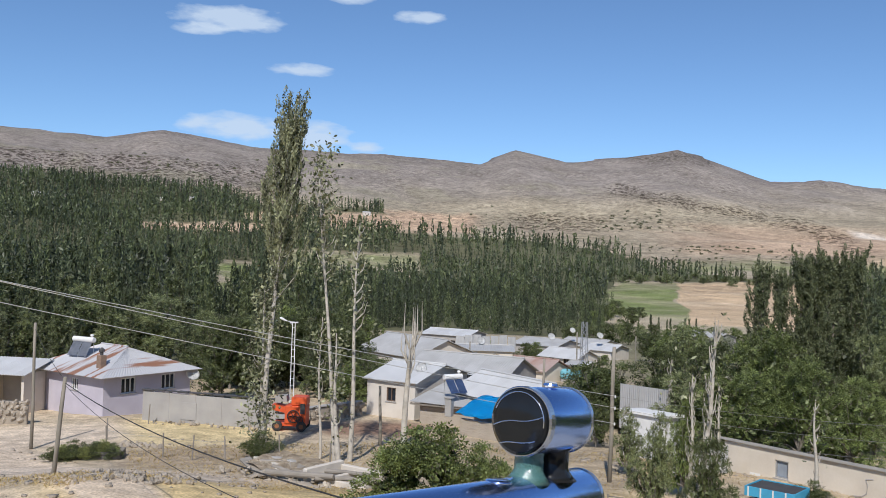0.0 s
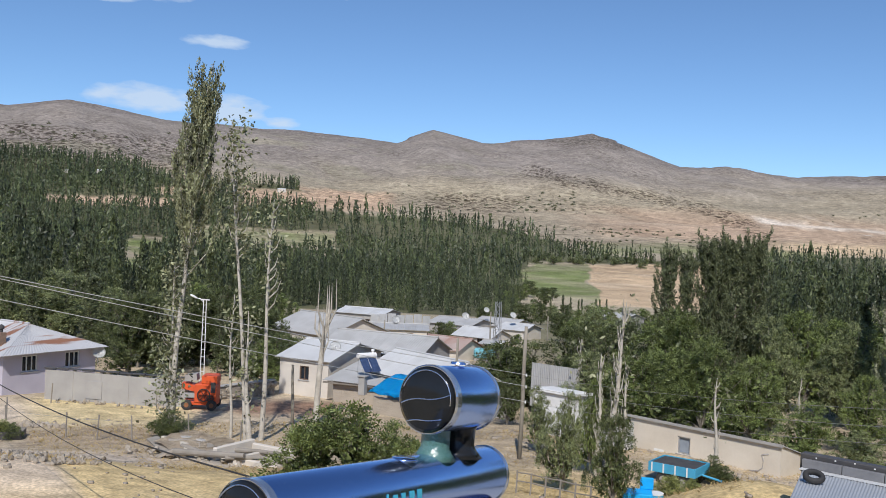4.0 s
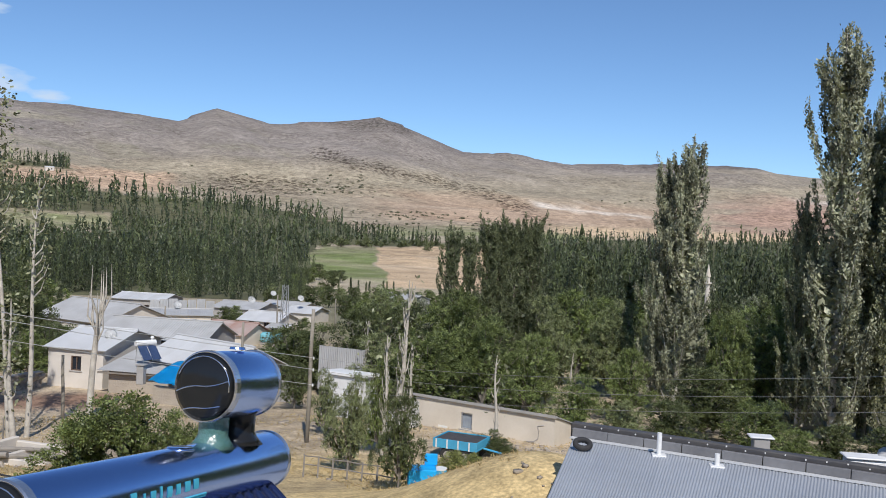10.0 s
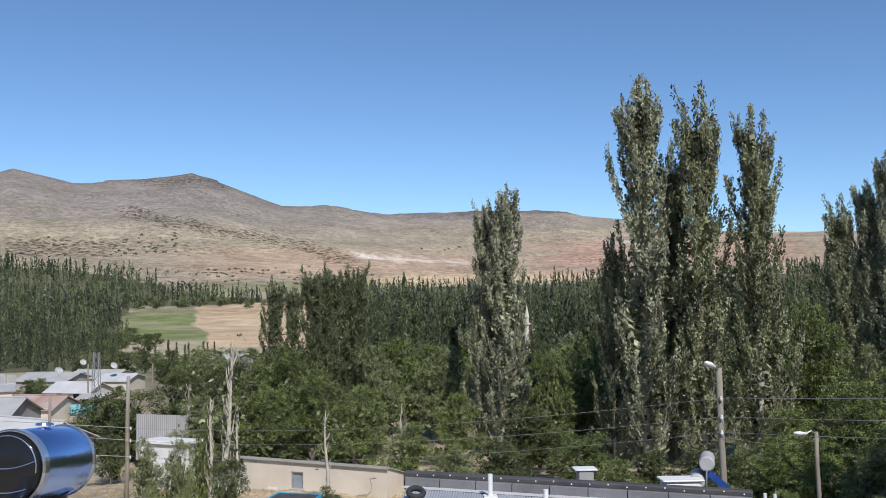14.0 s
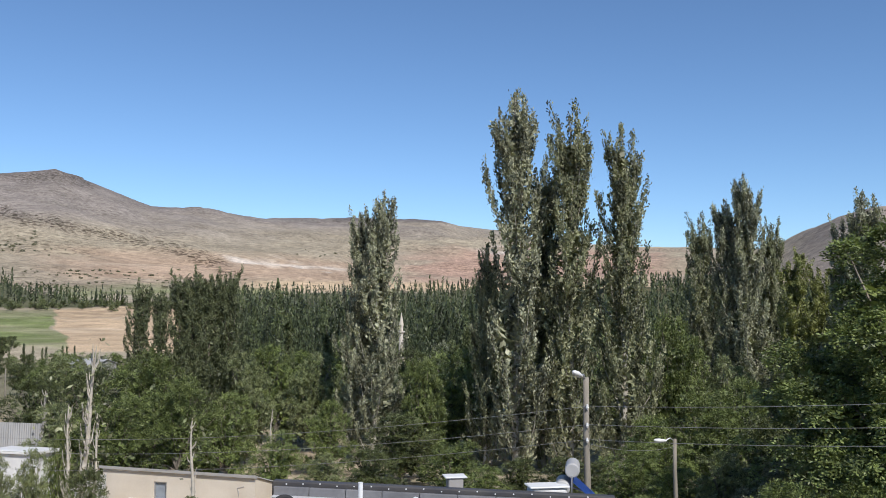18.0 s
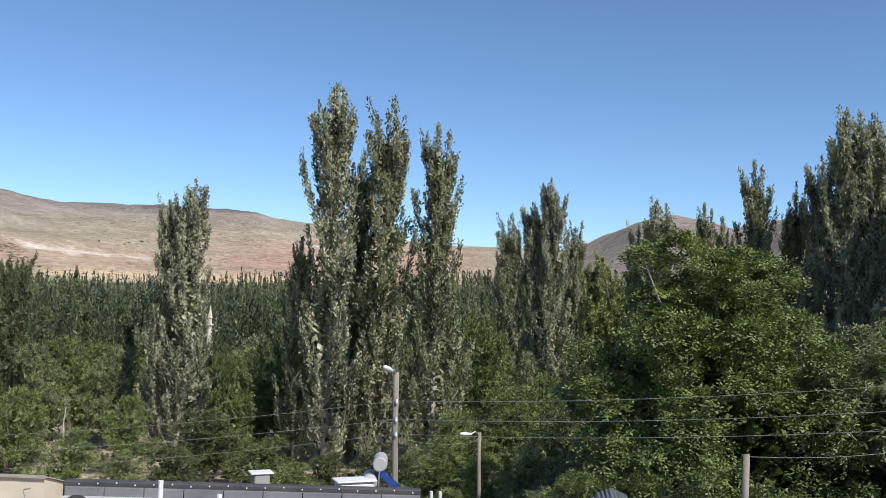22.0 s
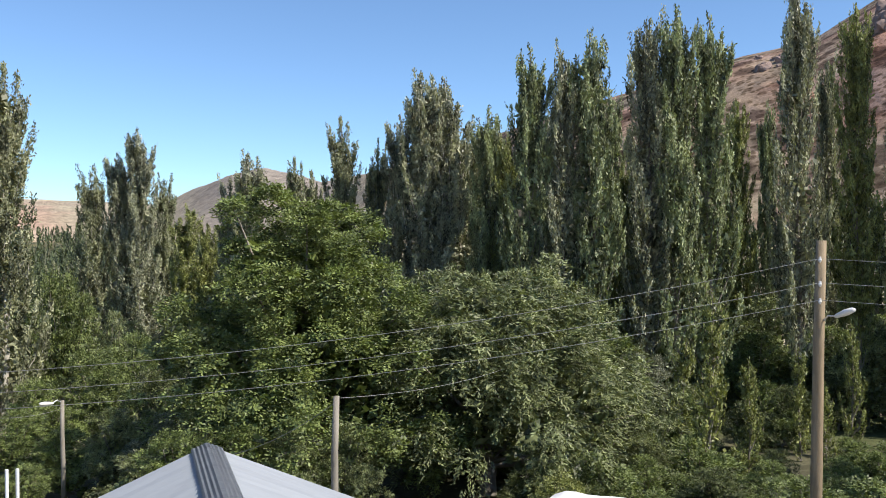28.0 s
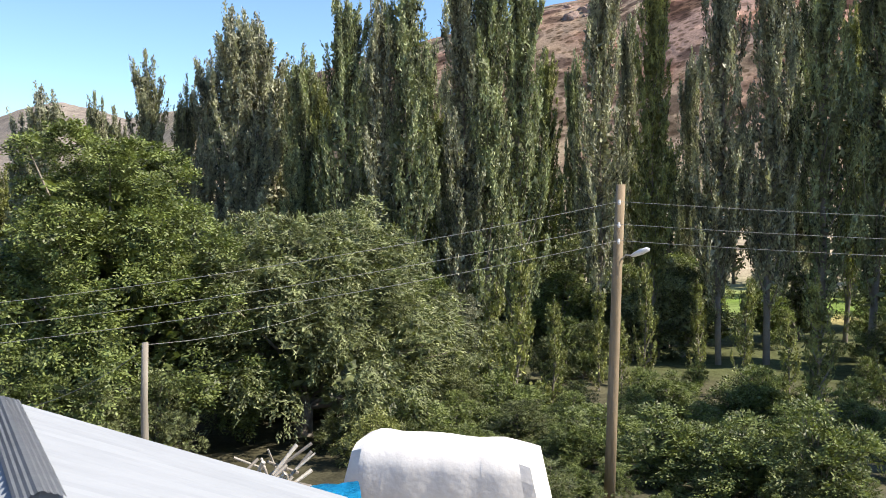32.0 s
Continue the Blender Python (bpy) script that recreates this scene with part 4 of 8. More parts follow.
# unseen poplars added past the row's end to shade the undergrowth
for i, (az, r, h) in enumerate(((96, 42, 25), (99, 45, 27), (102, 43, 26), (105.5, 46, 27), (109, 44, 25))):
    POPLARS[(0, 1, 3)[i % 3]].plant(az, r, h, i * 71, 0.9, group="row of poplars below the cliff")
for az, el in ((-7.7, 1.0), (-6.6, 0.6), (-5.5, 1.6), (-4.6, 1.8), (-3.7, 1.7), (-2.6, 1.85), (-5.0, 0.9), (-3.0, 1.2)):
    POPLAR_DARK.tip(az, 66 + az * 0.6, el, az * 50, 1.15, group="dark poplar grove")

for i, (az, r, el, fat) in enumerate(((1.0, 82, -0.9, 1.1), (3.4, 72, -1.6, 1.2), (11.3, 76, -2.6, 1.2), (10.0, 66, -4.4, 1.3), (8.4, 72, -3.8, 1.3), (-0.6, 74, -3.0, 1.2), (12.3, 84, -1.5, 1.1), (23.4, 66, -2.4, 1.2))):
    POPLARS_FAR[1].tip(az, r, el, i * 53, fat, label="young poplar among the orchard trees", group="young poplars of the grove")
WALNUT.tip(39.2, 36, 5.5, 30, 1.3)
WILLOW.tip(50.6, 36.5, 1.3, 0, 1.3)
rng = random.Random(5)


def grove(n, az0, az1, r0, r1, el0, el1, kinds, group, low=2.0, high=10.5, fat=(0.95, 1.3)):
    """Trees strewn over a stretch of land, each with its own height and turn."""
    for i in range(n):
        az = az0 + (az1 - az0) * (i + rng.random()) / n
        r = r0 + (r1 - r0) * rng.random()
        h = min(high, max(low, r * math.tan(radians(rng.uniform(el0, el1))) - at(az, r).z))
        if -42 < az < -38 and 70 < r < 200:
            h = min(h, max(2.5, r * math.tan(radians(-3.5)) - at(az, r).z))
        kinds[i % len(kinds)].plant(az, r, h, rng.uniform(0, 360), rng.uniform(*fat), group=group)


# single trees of the grove: sort, bearing, distance, angle of the top, width
for i, (k, az, r, el, fat) in enumerate((
        (3, -7.3, 60, -3.0, 0.95), (0, -10.6, 62, -3.9, 0.95), (0, -13.2, 66, -4.4, 1.0), (3, -9.0, 54, -5.6, 1.2), (3, -5.4, 55, -4.6, 1.0), (1, -2.6, 56, -5.6, 1.05), (2, -12.0, 56, -6.4, 1.1),
        (1, 0.3, 74, -2.7, 0.9), (2, 2.6, 68, -3.6, 0.9), (1, 0.5, 50, -8.0, 1.05), (2, -1.4, 62, -3.6, 0.7), (3, 9.4, 60, -3.4, 0.62), (0, 8.2, 54, -6.9, 1.5), (1, 11.6, 67, -2.9, 0.9), (1, 3.6, 58, -6.2, 0.9),
        (3, 13.2, 64, -3.8, 0.8), (3, 11.6, 46, -8.6, 1.3), (1, 13.4, 44, -10.2, 1.4), (0, 15.6, 47, -9.6, 1.4), (0, 6.2, 48, -9.2, 1.5), (2, 3.4, 47, -9.6, 1.4), (0, 18.4, 46, -9.4, 1.4), (0, 20.4, 46, -9.6, 1.3),
        (3, 25.0, 62, -0.4, 0.62), (2, 27.8, 66, -3.4, 0.6), (1, 23.0, 62, -4.0, 0.7), (1, 28.6, 58, -4.2, 0.8), (3, 27.0, 50, -5.0, 1.0), (1, 24.0, 48, -6.8, 1.1), (0, 30.2, 45, -6.2, 0.9), (0, 33.0, 50, -3.6, 0.8),
        (4, 31.2, 36, -9.2, 1.3), (2, 28.2, 38, -9.0, 1.2), (1, 25.4, 40, -9.6, 1.3), (1, 22.4, 42, -8.4, 1.2), (1, 22.9, 36, -11.6, 1.4), (2, 29.6, 33, -11.6, 1.5), (0, 19.0, 38, -11.9, 1.4), (1, 16.2, 39, -12.3, 1.4))):
    ROUND_FINE[k].tip(az, r, el, i * 83, fat, group="trees of the grove")
grove(9, 0.5, 15, 37, 43, -13.6, -12.4, [BUSH[0], BUSH[1], BUSH[2]], "bushes behind the shed", high=2.6, low=1.0, fat=(1.0, 1.6))
grove(20, 0, 33, 74, 110, -4.8, -2.8, ROUND_FINE, "trees of the grove")
grove(16, -15, 2, 84, 150, -4.6, -3.5, ROUND, "trees of the grove")
grove(12, 0, 33, 105, 150, -3.8, -2.2, ROUND, "trees of the grove")
grove(10, 34, 62, 48, 56, -8, -3, ROUND_FINE, "trees under the poplars", high=7)
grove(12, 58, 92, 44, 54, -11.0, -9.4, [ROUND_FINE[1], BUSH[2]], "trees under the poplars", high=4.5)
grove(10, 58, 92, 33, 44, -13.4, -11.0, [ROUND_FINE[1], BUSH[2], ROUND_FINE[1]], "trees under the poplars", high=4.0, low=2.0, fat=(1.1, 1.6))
# dark filler trees, added in place of the bank's shade behind the row
grove(44, 54, 96, 108, 126, 0.5, 5.0, [POPLARS_FAR[2], POPLARS_FAR[0], POPLARS_FAR[2]], "poplars behind the row", high=24, low=9, fat=(1.2, 1.7))
grove(6, 77.5, 93, 66, 82, -5.4, -2.2, [ROUND_FINE[1], ROUND_FINE[0]], "trees behind the row", high=8, low=3.5)
grove(9, 56, 75, 64, 74, -4.6, -1.6, [ROUND_FINE[1], ROUND_FINE[2]], "trees behind the row", high=9, low=4)
# darker-leaved kind picked here, its colour standing in for shade
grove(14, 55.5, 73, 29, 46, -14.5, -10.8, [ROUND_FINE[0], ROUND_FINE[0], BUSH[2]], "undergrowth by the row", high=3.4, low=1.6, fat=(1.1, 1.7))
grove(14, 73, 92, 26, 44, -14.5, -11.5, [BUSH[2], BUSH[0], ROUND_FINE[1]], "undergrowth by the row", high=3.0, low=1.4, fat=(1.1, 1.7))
grove(12, 56, 72, 50, 66, -8.6, -6.0, [ROUND_FINE[1], ROUND_FINE[0]], "trees under the poplars", high=4.5, low=2.2, fat=(1.0, 1.5))
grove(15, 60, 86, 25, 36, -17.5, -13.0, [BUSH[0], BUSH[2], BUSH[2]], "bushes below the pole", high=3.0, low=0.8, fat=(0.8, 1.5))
grove(6, 52, 62, 29, 33, -14.5, -12.5, BUSH, "bushes below the pole", high=3.6, low=1.2)
grove(34, -60, -37.5, 88, 112, -3.6, -0.8, [POPLARS_FAR[0], POPLARS_FAR[2], ROUND_FINE[2], POPLARS_FAR[0], POPLARS_FAR[1]], "trees behind the lilac house", high=15, fat=(1.1, 1.5))
grove(26, -60, -36, 115, 165, -2.5, 0.2, POPLARS_FAR, "trees behind the lilac house", high=15, fat=(1.0, 1.3))
grove(10, -37, -31, 96, 135, -4.2, -2.6, [ROUND[1], POPLARS_FAR[0], ROUND[0], POPLARS_FAR[2]], "trees behind the cream house", high=12)
grove(26, -19.5, -8, 165, 320, -4.0, -3.3, [ROUND[0], ROUND[2], ROUND[1]], "orchard below the fields", low=4, high=8)
grove(9, -15.5, -11, 300, 330, -3.2, -2.8, POPLARS_FAR, "orchard below the fields", low=6, high=11)


grove(16, -41.2, -34.6, 76, 88, -4.6, -2.4, [ROUND_FINE[0], POPLARS_FAR[0], ROUND_FINE[0], POPLARS_FAR[2]], "trees behind the yard wall", high=8.5)
grove(5, -34.6, -32.4, 76, 86, -4.6, -3.4, [ROUND_FINE[0]], "trees behind the yard wall", high=8)
grove(7, -31.5, -20, 118, 135, -5.6, -4.7, [ROUND[1], ROUND[0]], "trees between the village houses", low=2.5, high=5)
grove(16, 53, 76, 60, 68, -6.0, -3.4, [ROUND_FINE[1], ROUND_FINE[2], ROUND_FINE[0]], "trees under the poplars", high=7, low=3)
grove(8, 84, 94, 58, 66, -7.0, -4.4, [ROUND_FINE[1], ROUND_FINE[0]], "trees under the poplars", high=7, low=3)
grove(10, 45, 60, 40, 47, -9.5, -7.5, [ROUND_FINE[1], ROUND_FINE[0]], "trees under the poplars", high=5, low=2.5)


grove(6, 31, 42, 29, 33, -11.5, -9.6, [ROUND_FINE[1], ROUND_FINE[2]], "trees under the walnut", low=2.0, high=3.6, fat=(1.0, 1.5))
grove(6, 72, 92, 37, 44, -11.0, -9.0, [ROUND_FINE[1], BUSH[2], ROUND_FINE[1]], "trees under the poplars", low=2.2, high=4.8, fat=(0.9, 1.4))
grove(9, -18, -14.6, 330, 470, -3.0, -1.2, [ROUND[0], ROUND[1]], "trees beside the meadow", low=5, high=9)
grove(46, -17, -4.6, 790, 900, -1.2, -0.3, [ROUND[0], ROUND[2]], "tree line above the fields", low=6, high=10, fat=(1.2, 1.7))


grove(6, -18.6, -16.0, 64, 84, -6.8, -5.6, [ROUND_FINE[0], ROUND_FINE[1], BUSH[0]], "bushes before the village", low=1.8, high=4.2)
grove(5, -34, -30, 68, 80, -6.3, -5.4, [BUSH[0], ROUND_FINE[1]], "bushes before the village", low=1.5, high=3.5)


grove(10, -23, -16.3, 118, 128, -6.1, -5.6, [BUSH[0], ROUND[1]], "bushes before the village", low=1.5, high=3)


grove(7, 64, 84, 22, 26, -19.0, -15.5, [BUSH[0], BUSH[2]], "bushes below the pole", high=2.2, low=0.7, fat=(0.9, 1.4))


def far_woods():
    """Thousands of poplars of the valley floor, each a ragged spindle of leaf sprays."""
    g = np.random.default_rng(77)
    n = 36000
    az = g.uniform(-66, 42, n)
    r = np.exp(g.uniform(math.log(150), math.log(2200), n))
    keep = g.uniform(size=n) < np.clip((r / 620) ** 1.2, 0.1, 1)
    az, r = np.concatenate([az[keep], g.uniform(-66, -30, 9000)]), np.concatenate([r[keep], g.uniform(800, 2250, 9000)])
    a = np.radians(az)
    x, y = r * np.sin(a), r * np.cos(a)
    z = ground(x, y)
    ok = woods(az, np.degrees(np.arctan2(z, r)), r, x, y)
    return x[ok], y[ok], z[ok], r[ok]


def woods_mesh(x, y, z, r, sprays, seed, spray, height=(10, 16), width=0.105):
    g = np.random.default_rng(seed)
    n = len(x)
    h = g.uniform(*height, n) * (1 + 0.15 * wave(x, y, 70, 20)) * g.choice((0.85, 1.0, 1.0, 1.15), n)
    h *= np.where(r < 600, np.interp(np.degrees(np.arctan2(x, y)), (-24, -17, -5, -4), (1, 0.55, 0.55, 1)), 1)
    u = (np.arange(sprays) + 0.5) / sprays
    u = np.clip(u[None, :] + g.normal(0, 0.03, (n, sprays)), 0.03, 1)
    prof = np.sin(np.pi * np.clip(u * 0.93 + 0.07, 0, 1) ** 0.8) ** 0.7
    ang = g.uniform(0, math.tau, (n, sprays))
    rad = width * h[:, None] * prof * g.uniform(0.35, 0.9, (n, sprays))
    c = np.stack([x[:, None] + rad * np.cos(ang), y[:, None] + rad * np.sin(ang), z[:, None] + u * h[:, None]], -1).reshape(-1, 3)
    m = len(c)
    s = (np.repeat(h, sprays) * width * spray)[:, None] * g.uniform(0.6, 1.3, (m, 1))
    d = g.normal(size=(m, 3)) * (0.45, 0.45, 1.7)
    d /= np.linalg.norm(d, axis=1)[:, None]
    e = np.cross(d, g.normal(size=(m, 3)))
    e /= np.linalg.norm(e, axis=1)[:, None]
    v = np.stack([c - d * s * 1.3, c + e * s * 0.48, c + d * s * 1.5, c - e * s * 0.48], 1).reshape(-1, 3)
    return quads_mesh("woods", v, np.arange(4 * m).reshape(m, 4))


wx, wy, wz, wr = far_woods()
for lo, hi, sprays, seed, spray in ((0, 300, 240, 1, 0.24), (300, 600, 70, 2, 0.42), (600, 1200, 15, 3, 1.0), (1200, 2400, 15, 4, 1.0)):
    k = (wr >= lo) & (wr < hi)
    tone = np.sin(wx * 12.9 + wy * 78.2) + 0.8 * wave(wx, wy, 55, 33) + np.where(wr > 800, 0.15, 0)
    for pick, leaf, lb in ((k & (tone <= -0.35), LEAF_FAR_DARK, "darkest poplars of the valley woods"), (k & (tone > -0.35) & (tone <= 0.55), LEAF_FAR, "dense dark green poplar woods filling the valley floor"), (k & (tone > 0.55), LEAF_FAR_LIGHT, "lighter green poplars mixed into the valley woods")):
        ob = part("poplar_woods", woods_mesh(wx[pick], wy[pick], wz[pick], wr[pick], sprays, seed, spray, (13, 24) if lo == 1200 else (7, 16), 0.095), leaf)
        tagged(ob, lb, "woods", kind="stuff")


# ---- buildings ----
def frame2(p0, p1, z):
    """A frame with its origin at p0 and x towards p1, upright; y points away to the left of that line."""
    d = Vector((p1.x - p0.x, p1.y - p0.y, 0))
    return Matrix.Translation((p0.x, p0.y, z)) @ Matrix.Rotation(math.atan2(d.y, d.x), 4, "Z"), d.length


def wall_with_holes(bm, length, height, holes, thick, m):
    """A wall along x from 0 to length with openings (x0, x1, z0, z1) that go right through."""
    xs = sorted({0, length, *(v for h in holes for v in h[:2])})
    zs = sorted({0, height, *(v for h in holes for v in h[2:])})
    for x0, x1 in zip(xs, xs[1:]):
        for z0, z1 in zip(zs, zs[1:]):
            if not any(h[0] <= x0 and x1 <= h[1] and h[2] <= z0 and z1 <= h[3] for h in holes):
                box(bm, x0, x1, 0, thick, z0, z1, m)


def window(parent, m, x0, x1, z0, z1, frame_mat=None, leaves=2, pane=None, pane_label="dark window glass"):
    w = part("window", box(bmesh.new(), x0, x1, 0.14, 0.16, z0, z1, m), pane or DARK_GLASS, parent, pane_label)
    bm = bmesh.new()
    t = 0.07
    for a in ((x0, x0 + t, z0, z1), (x1 - t, x1, z0, z1), (x0 + t, x1 - t, z0, z0 + t), (x0 + t, x1 - t, z1 - t, z1)):
        box(bm, a[0], a[1], 0.05, 0.13, a[2], a[3], m)
    for k in range(1, leaves):
        xm = x0 + (x1 - x0) * k / leaves
        box(bm, xm - 0.03, xm + 0.03, 0.055, 0.125, z0 + t, z1 - t, m)
    part("window_frame", bm, frame_mat or WINDOW_FRAME, w)
    part("sill", box(bmesh.new(), x0 - 0.08, x1 + 0.08, -0.06, 0.12, z0 - 0.07, z0 - 0.003, m), CONCRETE, w)


def roof_sheets(parent, a, b, c, d, material, sheet=0.9, thick=0.05, rib=0.22, name="roof_sheet", label="", amp=0.012):
    """Ribbed metal sheets on the plane with eave a-b and ridge d-c; ribs run down the slope. Each sheet is a part."""
    a, b, c, d = (Vector(v) for v in (a, b, c, d))
    n = max(1, round(max((b - a).length, (c - d).length) / sheet))
    nrm = (b - a).cross(d - a).normalized()
    nrm = -nrm if nrm.z < 0 else nrm
    for i in range(n):
        u0, u1 = i / n, (i + 1) / n
        k = max(2, round((b - a).length / n / rib)) * 2
        verts, faces = [], []
        for j in range(k + 1):
            u = u0 + (u1 - u0) * j / k
            off = nrm * (amp * (1 if j % 2 else -1) + 0.006 * (i % 2))
            verts += [a.lerp(b, u) + off, d.lerp(c, u) + off, a.lerp(b, u) + off - nrm * thick, d.lerp(c, u) + off - nrm * thick]
        for j in range(k):
            p, q = 4 * j, 4 * j + 4
            faces += [(p, q, q + 1, p + 1), (p + 2, p + 3, q + 3, q + 2), (p, p + 2, q + 2, q), (p + 1, q + 1, q + 3, p + 3)]
        faces += [(0, 1, 3, 2), (4 * k, 4 * k + 2, 4 * k + 3, 4 * k + 1)]
        part(name, mesh_of(verts, faces), material, parent, label)


def gable_house(name, label, m, length, depth, height, rise, wall_mat, roof_mat, front=(), side=(), over=0.35, sheet=1.0, group="", base=3.0, half_hip=False, frames=None):
    """A house with its front along x, gables at both ends. front and side: window openings (x0, x1, z0, z1)."""
    h = thing(name, label, "house", m, group)
    for k, (mm, ln, holes) in enumerate(((Matrix(), length, front), (pose(length, 0, 0, 0, 0, 90), depth, side), (pose(length, depth, 0, 0, 0, 180), length, ()), (pose(0, depth, 0, 0, 0, -90), depth, ()))):
        bm = bmesh.new()
        tr = pose(0.0 if k % 2 == 0 else 0.25, 0, 0)
        wall_with_holes(bm, ln - (0.0 if k % 2 == 0 else 0.5), height, [(a - (0 if k % 2 == 0 else 0.25), b - (0 if k % 2 == 0 else 0.25), c, d) for a, b, c, d in holes], 0.25, mm @ tr)
        box(bm, 0, ln - (0.0 if k % 2 == 0 else 0.5), 0, 0.25, -base, 0, mm @ tr)
        if k % 2 and not half_hip:
            v = [bm.verts.new((mm @ tr) @ Vector(q)) for q in ((-0.2, 0.02, height), (ln - 0.3, 0.02, height), (ln / 2 - 0.25, 0.02, height + rise - 0.08), (-0.2, 0.2, height), (ln - 0.3, 0.2, height), (ln / 2 - 0.25, 0.2, height + rise - 0.08))]
            for q in ((0, 1, 2), (3, 5, 4), (0, 2, 5, 3), (1, 4, 5, 2), (0, 3, 4, 1)):
                bm.faces.new([v[i] for i in q])
        bmesh.ops.remove_doubles(bm, verts=bm.verts[:], dist=0.0005)
        w = part("wall", bm, wall_mat, h)
        for a, b, c, d in holes:
            window(w, mm, a, b, c, d, frames, 2 if frames is None else 3)
    o, yr = over, depth / 2
    dz = rise * o / yr
    hip = half_hip if half_hip else -o
    z0, z1 = height - dz + 0.06, height + rise + 0.06
    roof_sheets(h, (-o, -o, z0), (length + o, -o, z0), (length - hip, yr, z1), (hip, yr, z1), roof_mat, sheet)
    roof_sheets(h, (length + o, depth + o, z0), (-o, depth + o, z0), (hip, yr, z1), (length - hip, yr, z1), roof_mat, sheet)
    if half_hip:
        roof_sheets(h, (length + o, -o, z0), (length + o, depth + o, z0), (length - hip, yr, z1), (length - hip, yr, z1), roof_mat, sheet)
        roof_sheets(h, (-o, depth + o, z0), (-o, -o, z0), (hip, yr, z1), (hip, yr, z1), roof_mat, sheet)
    bm = bmesh.new()
    tube(bm, [(hip, yr, z1 + 0.02), (length - hip, yr, z1 + 0.02)], 0.09, 6)
    part("ridge_cap", bm, roof_mat, h)
    return h


# lilac house beside the road
p0, p1 = at(-51.2, 73.6, 0), at(-47.5, 66.5, 0)
M, L = frame2(p0, p1, -10.75)
lilac_len = L
lilac = gable_house("lilac_house", "single-storey lilac plastered house with grey sheet-metal roof", M, L, 7.4, 2.3, 1.4, PLASTER_LILAC, METAL_STREAK,
                    front=((4.6, 5.4, 0.9, 1.75),), side=((1.4, 2.6, 0.8, 1.9), (4.8, 6.0, 0.8, 1.9)), half_hip=2.6, over=0.65, frames=WHITE_PAINT)
# cream house with its back wing
M, L = frame2(Vector((-35.4, 57.3, 0)), Vector((-31.2, 57.0, 0)), -11.25)
cream = gable_house("cream_house", "cream plastered village house with light metal gable roof", M, L, 7.5, 2.5, 0.95, PLASTER_CREAM, METAL_WHITE, front=((1.75, 2.55, 0.95, 1.95),), side=((5.7, 6.3, 1.1, 1.9),), over=0.3)
M, L = frame2(Vector((-36.5, 65.3, 0)), Vector((-27.6, 65.0, 0)), -11.6)
gable_house("rear_house", "grey rendered house wing with grey metal roof", M, L, 6.0, 2.7, 1.2, PLASTER_GREY, METAL_ROOF, front=((6.2, 6.9, 1.2, 2.2),), over=0.25)
# low barns and the blue sheet beside the cream house
M, L = frame2(Vector((-30.0, 55.6, 0)), Vector((-25.0, 55.9, 0)), -11.3)
lean = thing("lean_to_shed", "low stone shed under a sloping grey metal roof", "shed", M)
roof_sheets(lean, (-0.6, -0.5, 1.55), (L + 0.3, -0.5, 1.45), (L + 0.4, 5.2, 2.55), (0.2, 5.2, 2.6), METAL_ROOF, 0.9, 0.04)
part("wall", box(bmesh.new(), 0, L, 0, 0.3, -3, 1.4), STONE, lean)
part("back_wall", box(bmesh.new(), 0.2, L, 4.7, 5.0, -3, 2.4), STONE, lean)
for xx in (0.0, L - 0.3):
    part("side_wall", box(bmesh.new(), xx, xx + 0.3, 0.3, 4.7, -3, 1.5), STONE, lean)
part("beam", box(bmesh.new(), -0.6, L + 0.3, -0.42, -0.3, 1.3, 1.42), WOOD_GREY, lean, "dark eave beam")
M, L = frame2(at(-25.8, 58.6, 0), at(-23.1, 56.6, 0), -11.3)
tarp_shed = thing("tarp_covered_shed", "low shed covered with a bright blue plastic sheet", "shed", M)
bm = bmesh.new()
g = [[bm.verts.new((x * L / 8 - 0.2 + 0.1 * (y > 3), y * 0.55 - 0.3, 1.5 + y * 0.2 + 0.06 * math.sin(x * 2.1 + y) + 0.05 * math.cos(y * 1.7 + x * 0.8))) for y in range(6)] for x in range(9)]
for x in range(8):
    for y in range(5):
        bm.faces.new((g[x][y], g[x + 1][y], g[x + 1][y + 1], g[x][y + 1]))
bmesh.ops.solidify(bm, geom=bm.faces[:], thickness=0.03)
part("plastic_sheet", bm, BLUE_TARP, tarp_shed, "bright blue plastic sheet", smooth=True)
part("wall", box(bmesh.new(), 0, L, 0, 0.25, -3, 1.2), STONE, tarp_shed)
part("back_wall", box(bmesh.new(), 0, L, 1.5, 1.75, -3, 1.9), STONE, tarp_shed)
M, L = frame2(Vector((-28.6, 58.2, 0)), Vector((-22.0, 54.4, 0)), -11.2)
barn = gable_house("metal_roof_barn", "low barn under a broad pale sheet-metal roof", M, L, 5.2, 2.1, 1.2, PLASTER_GREY, METAL_WHITE, front=((3.0, 3.5, 1.2, 1.6),), over=0.4)
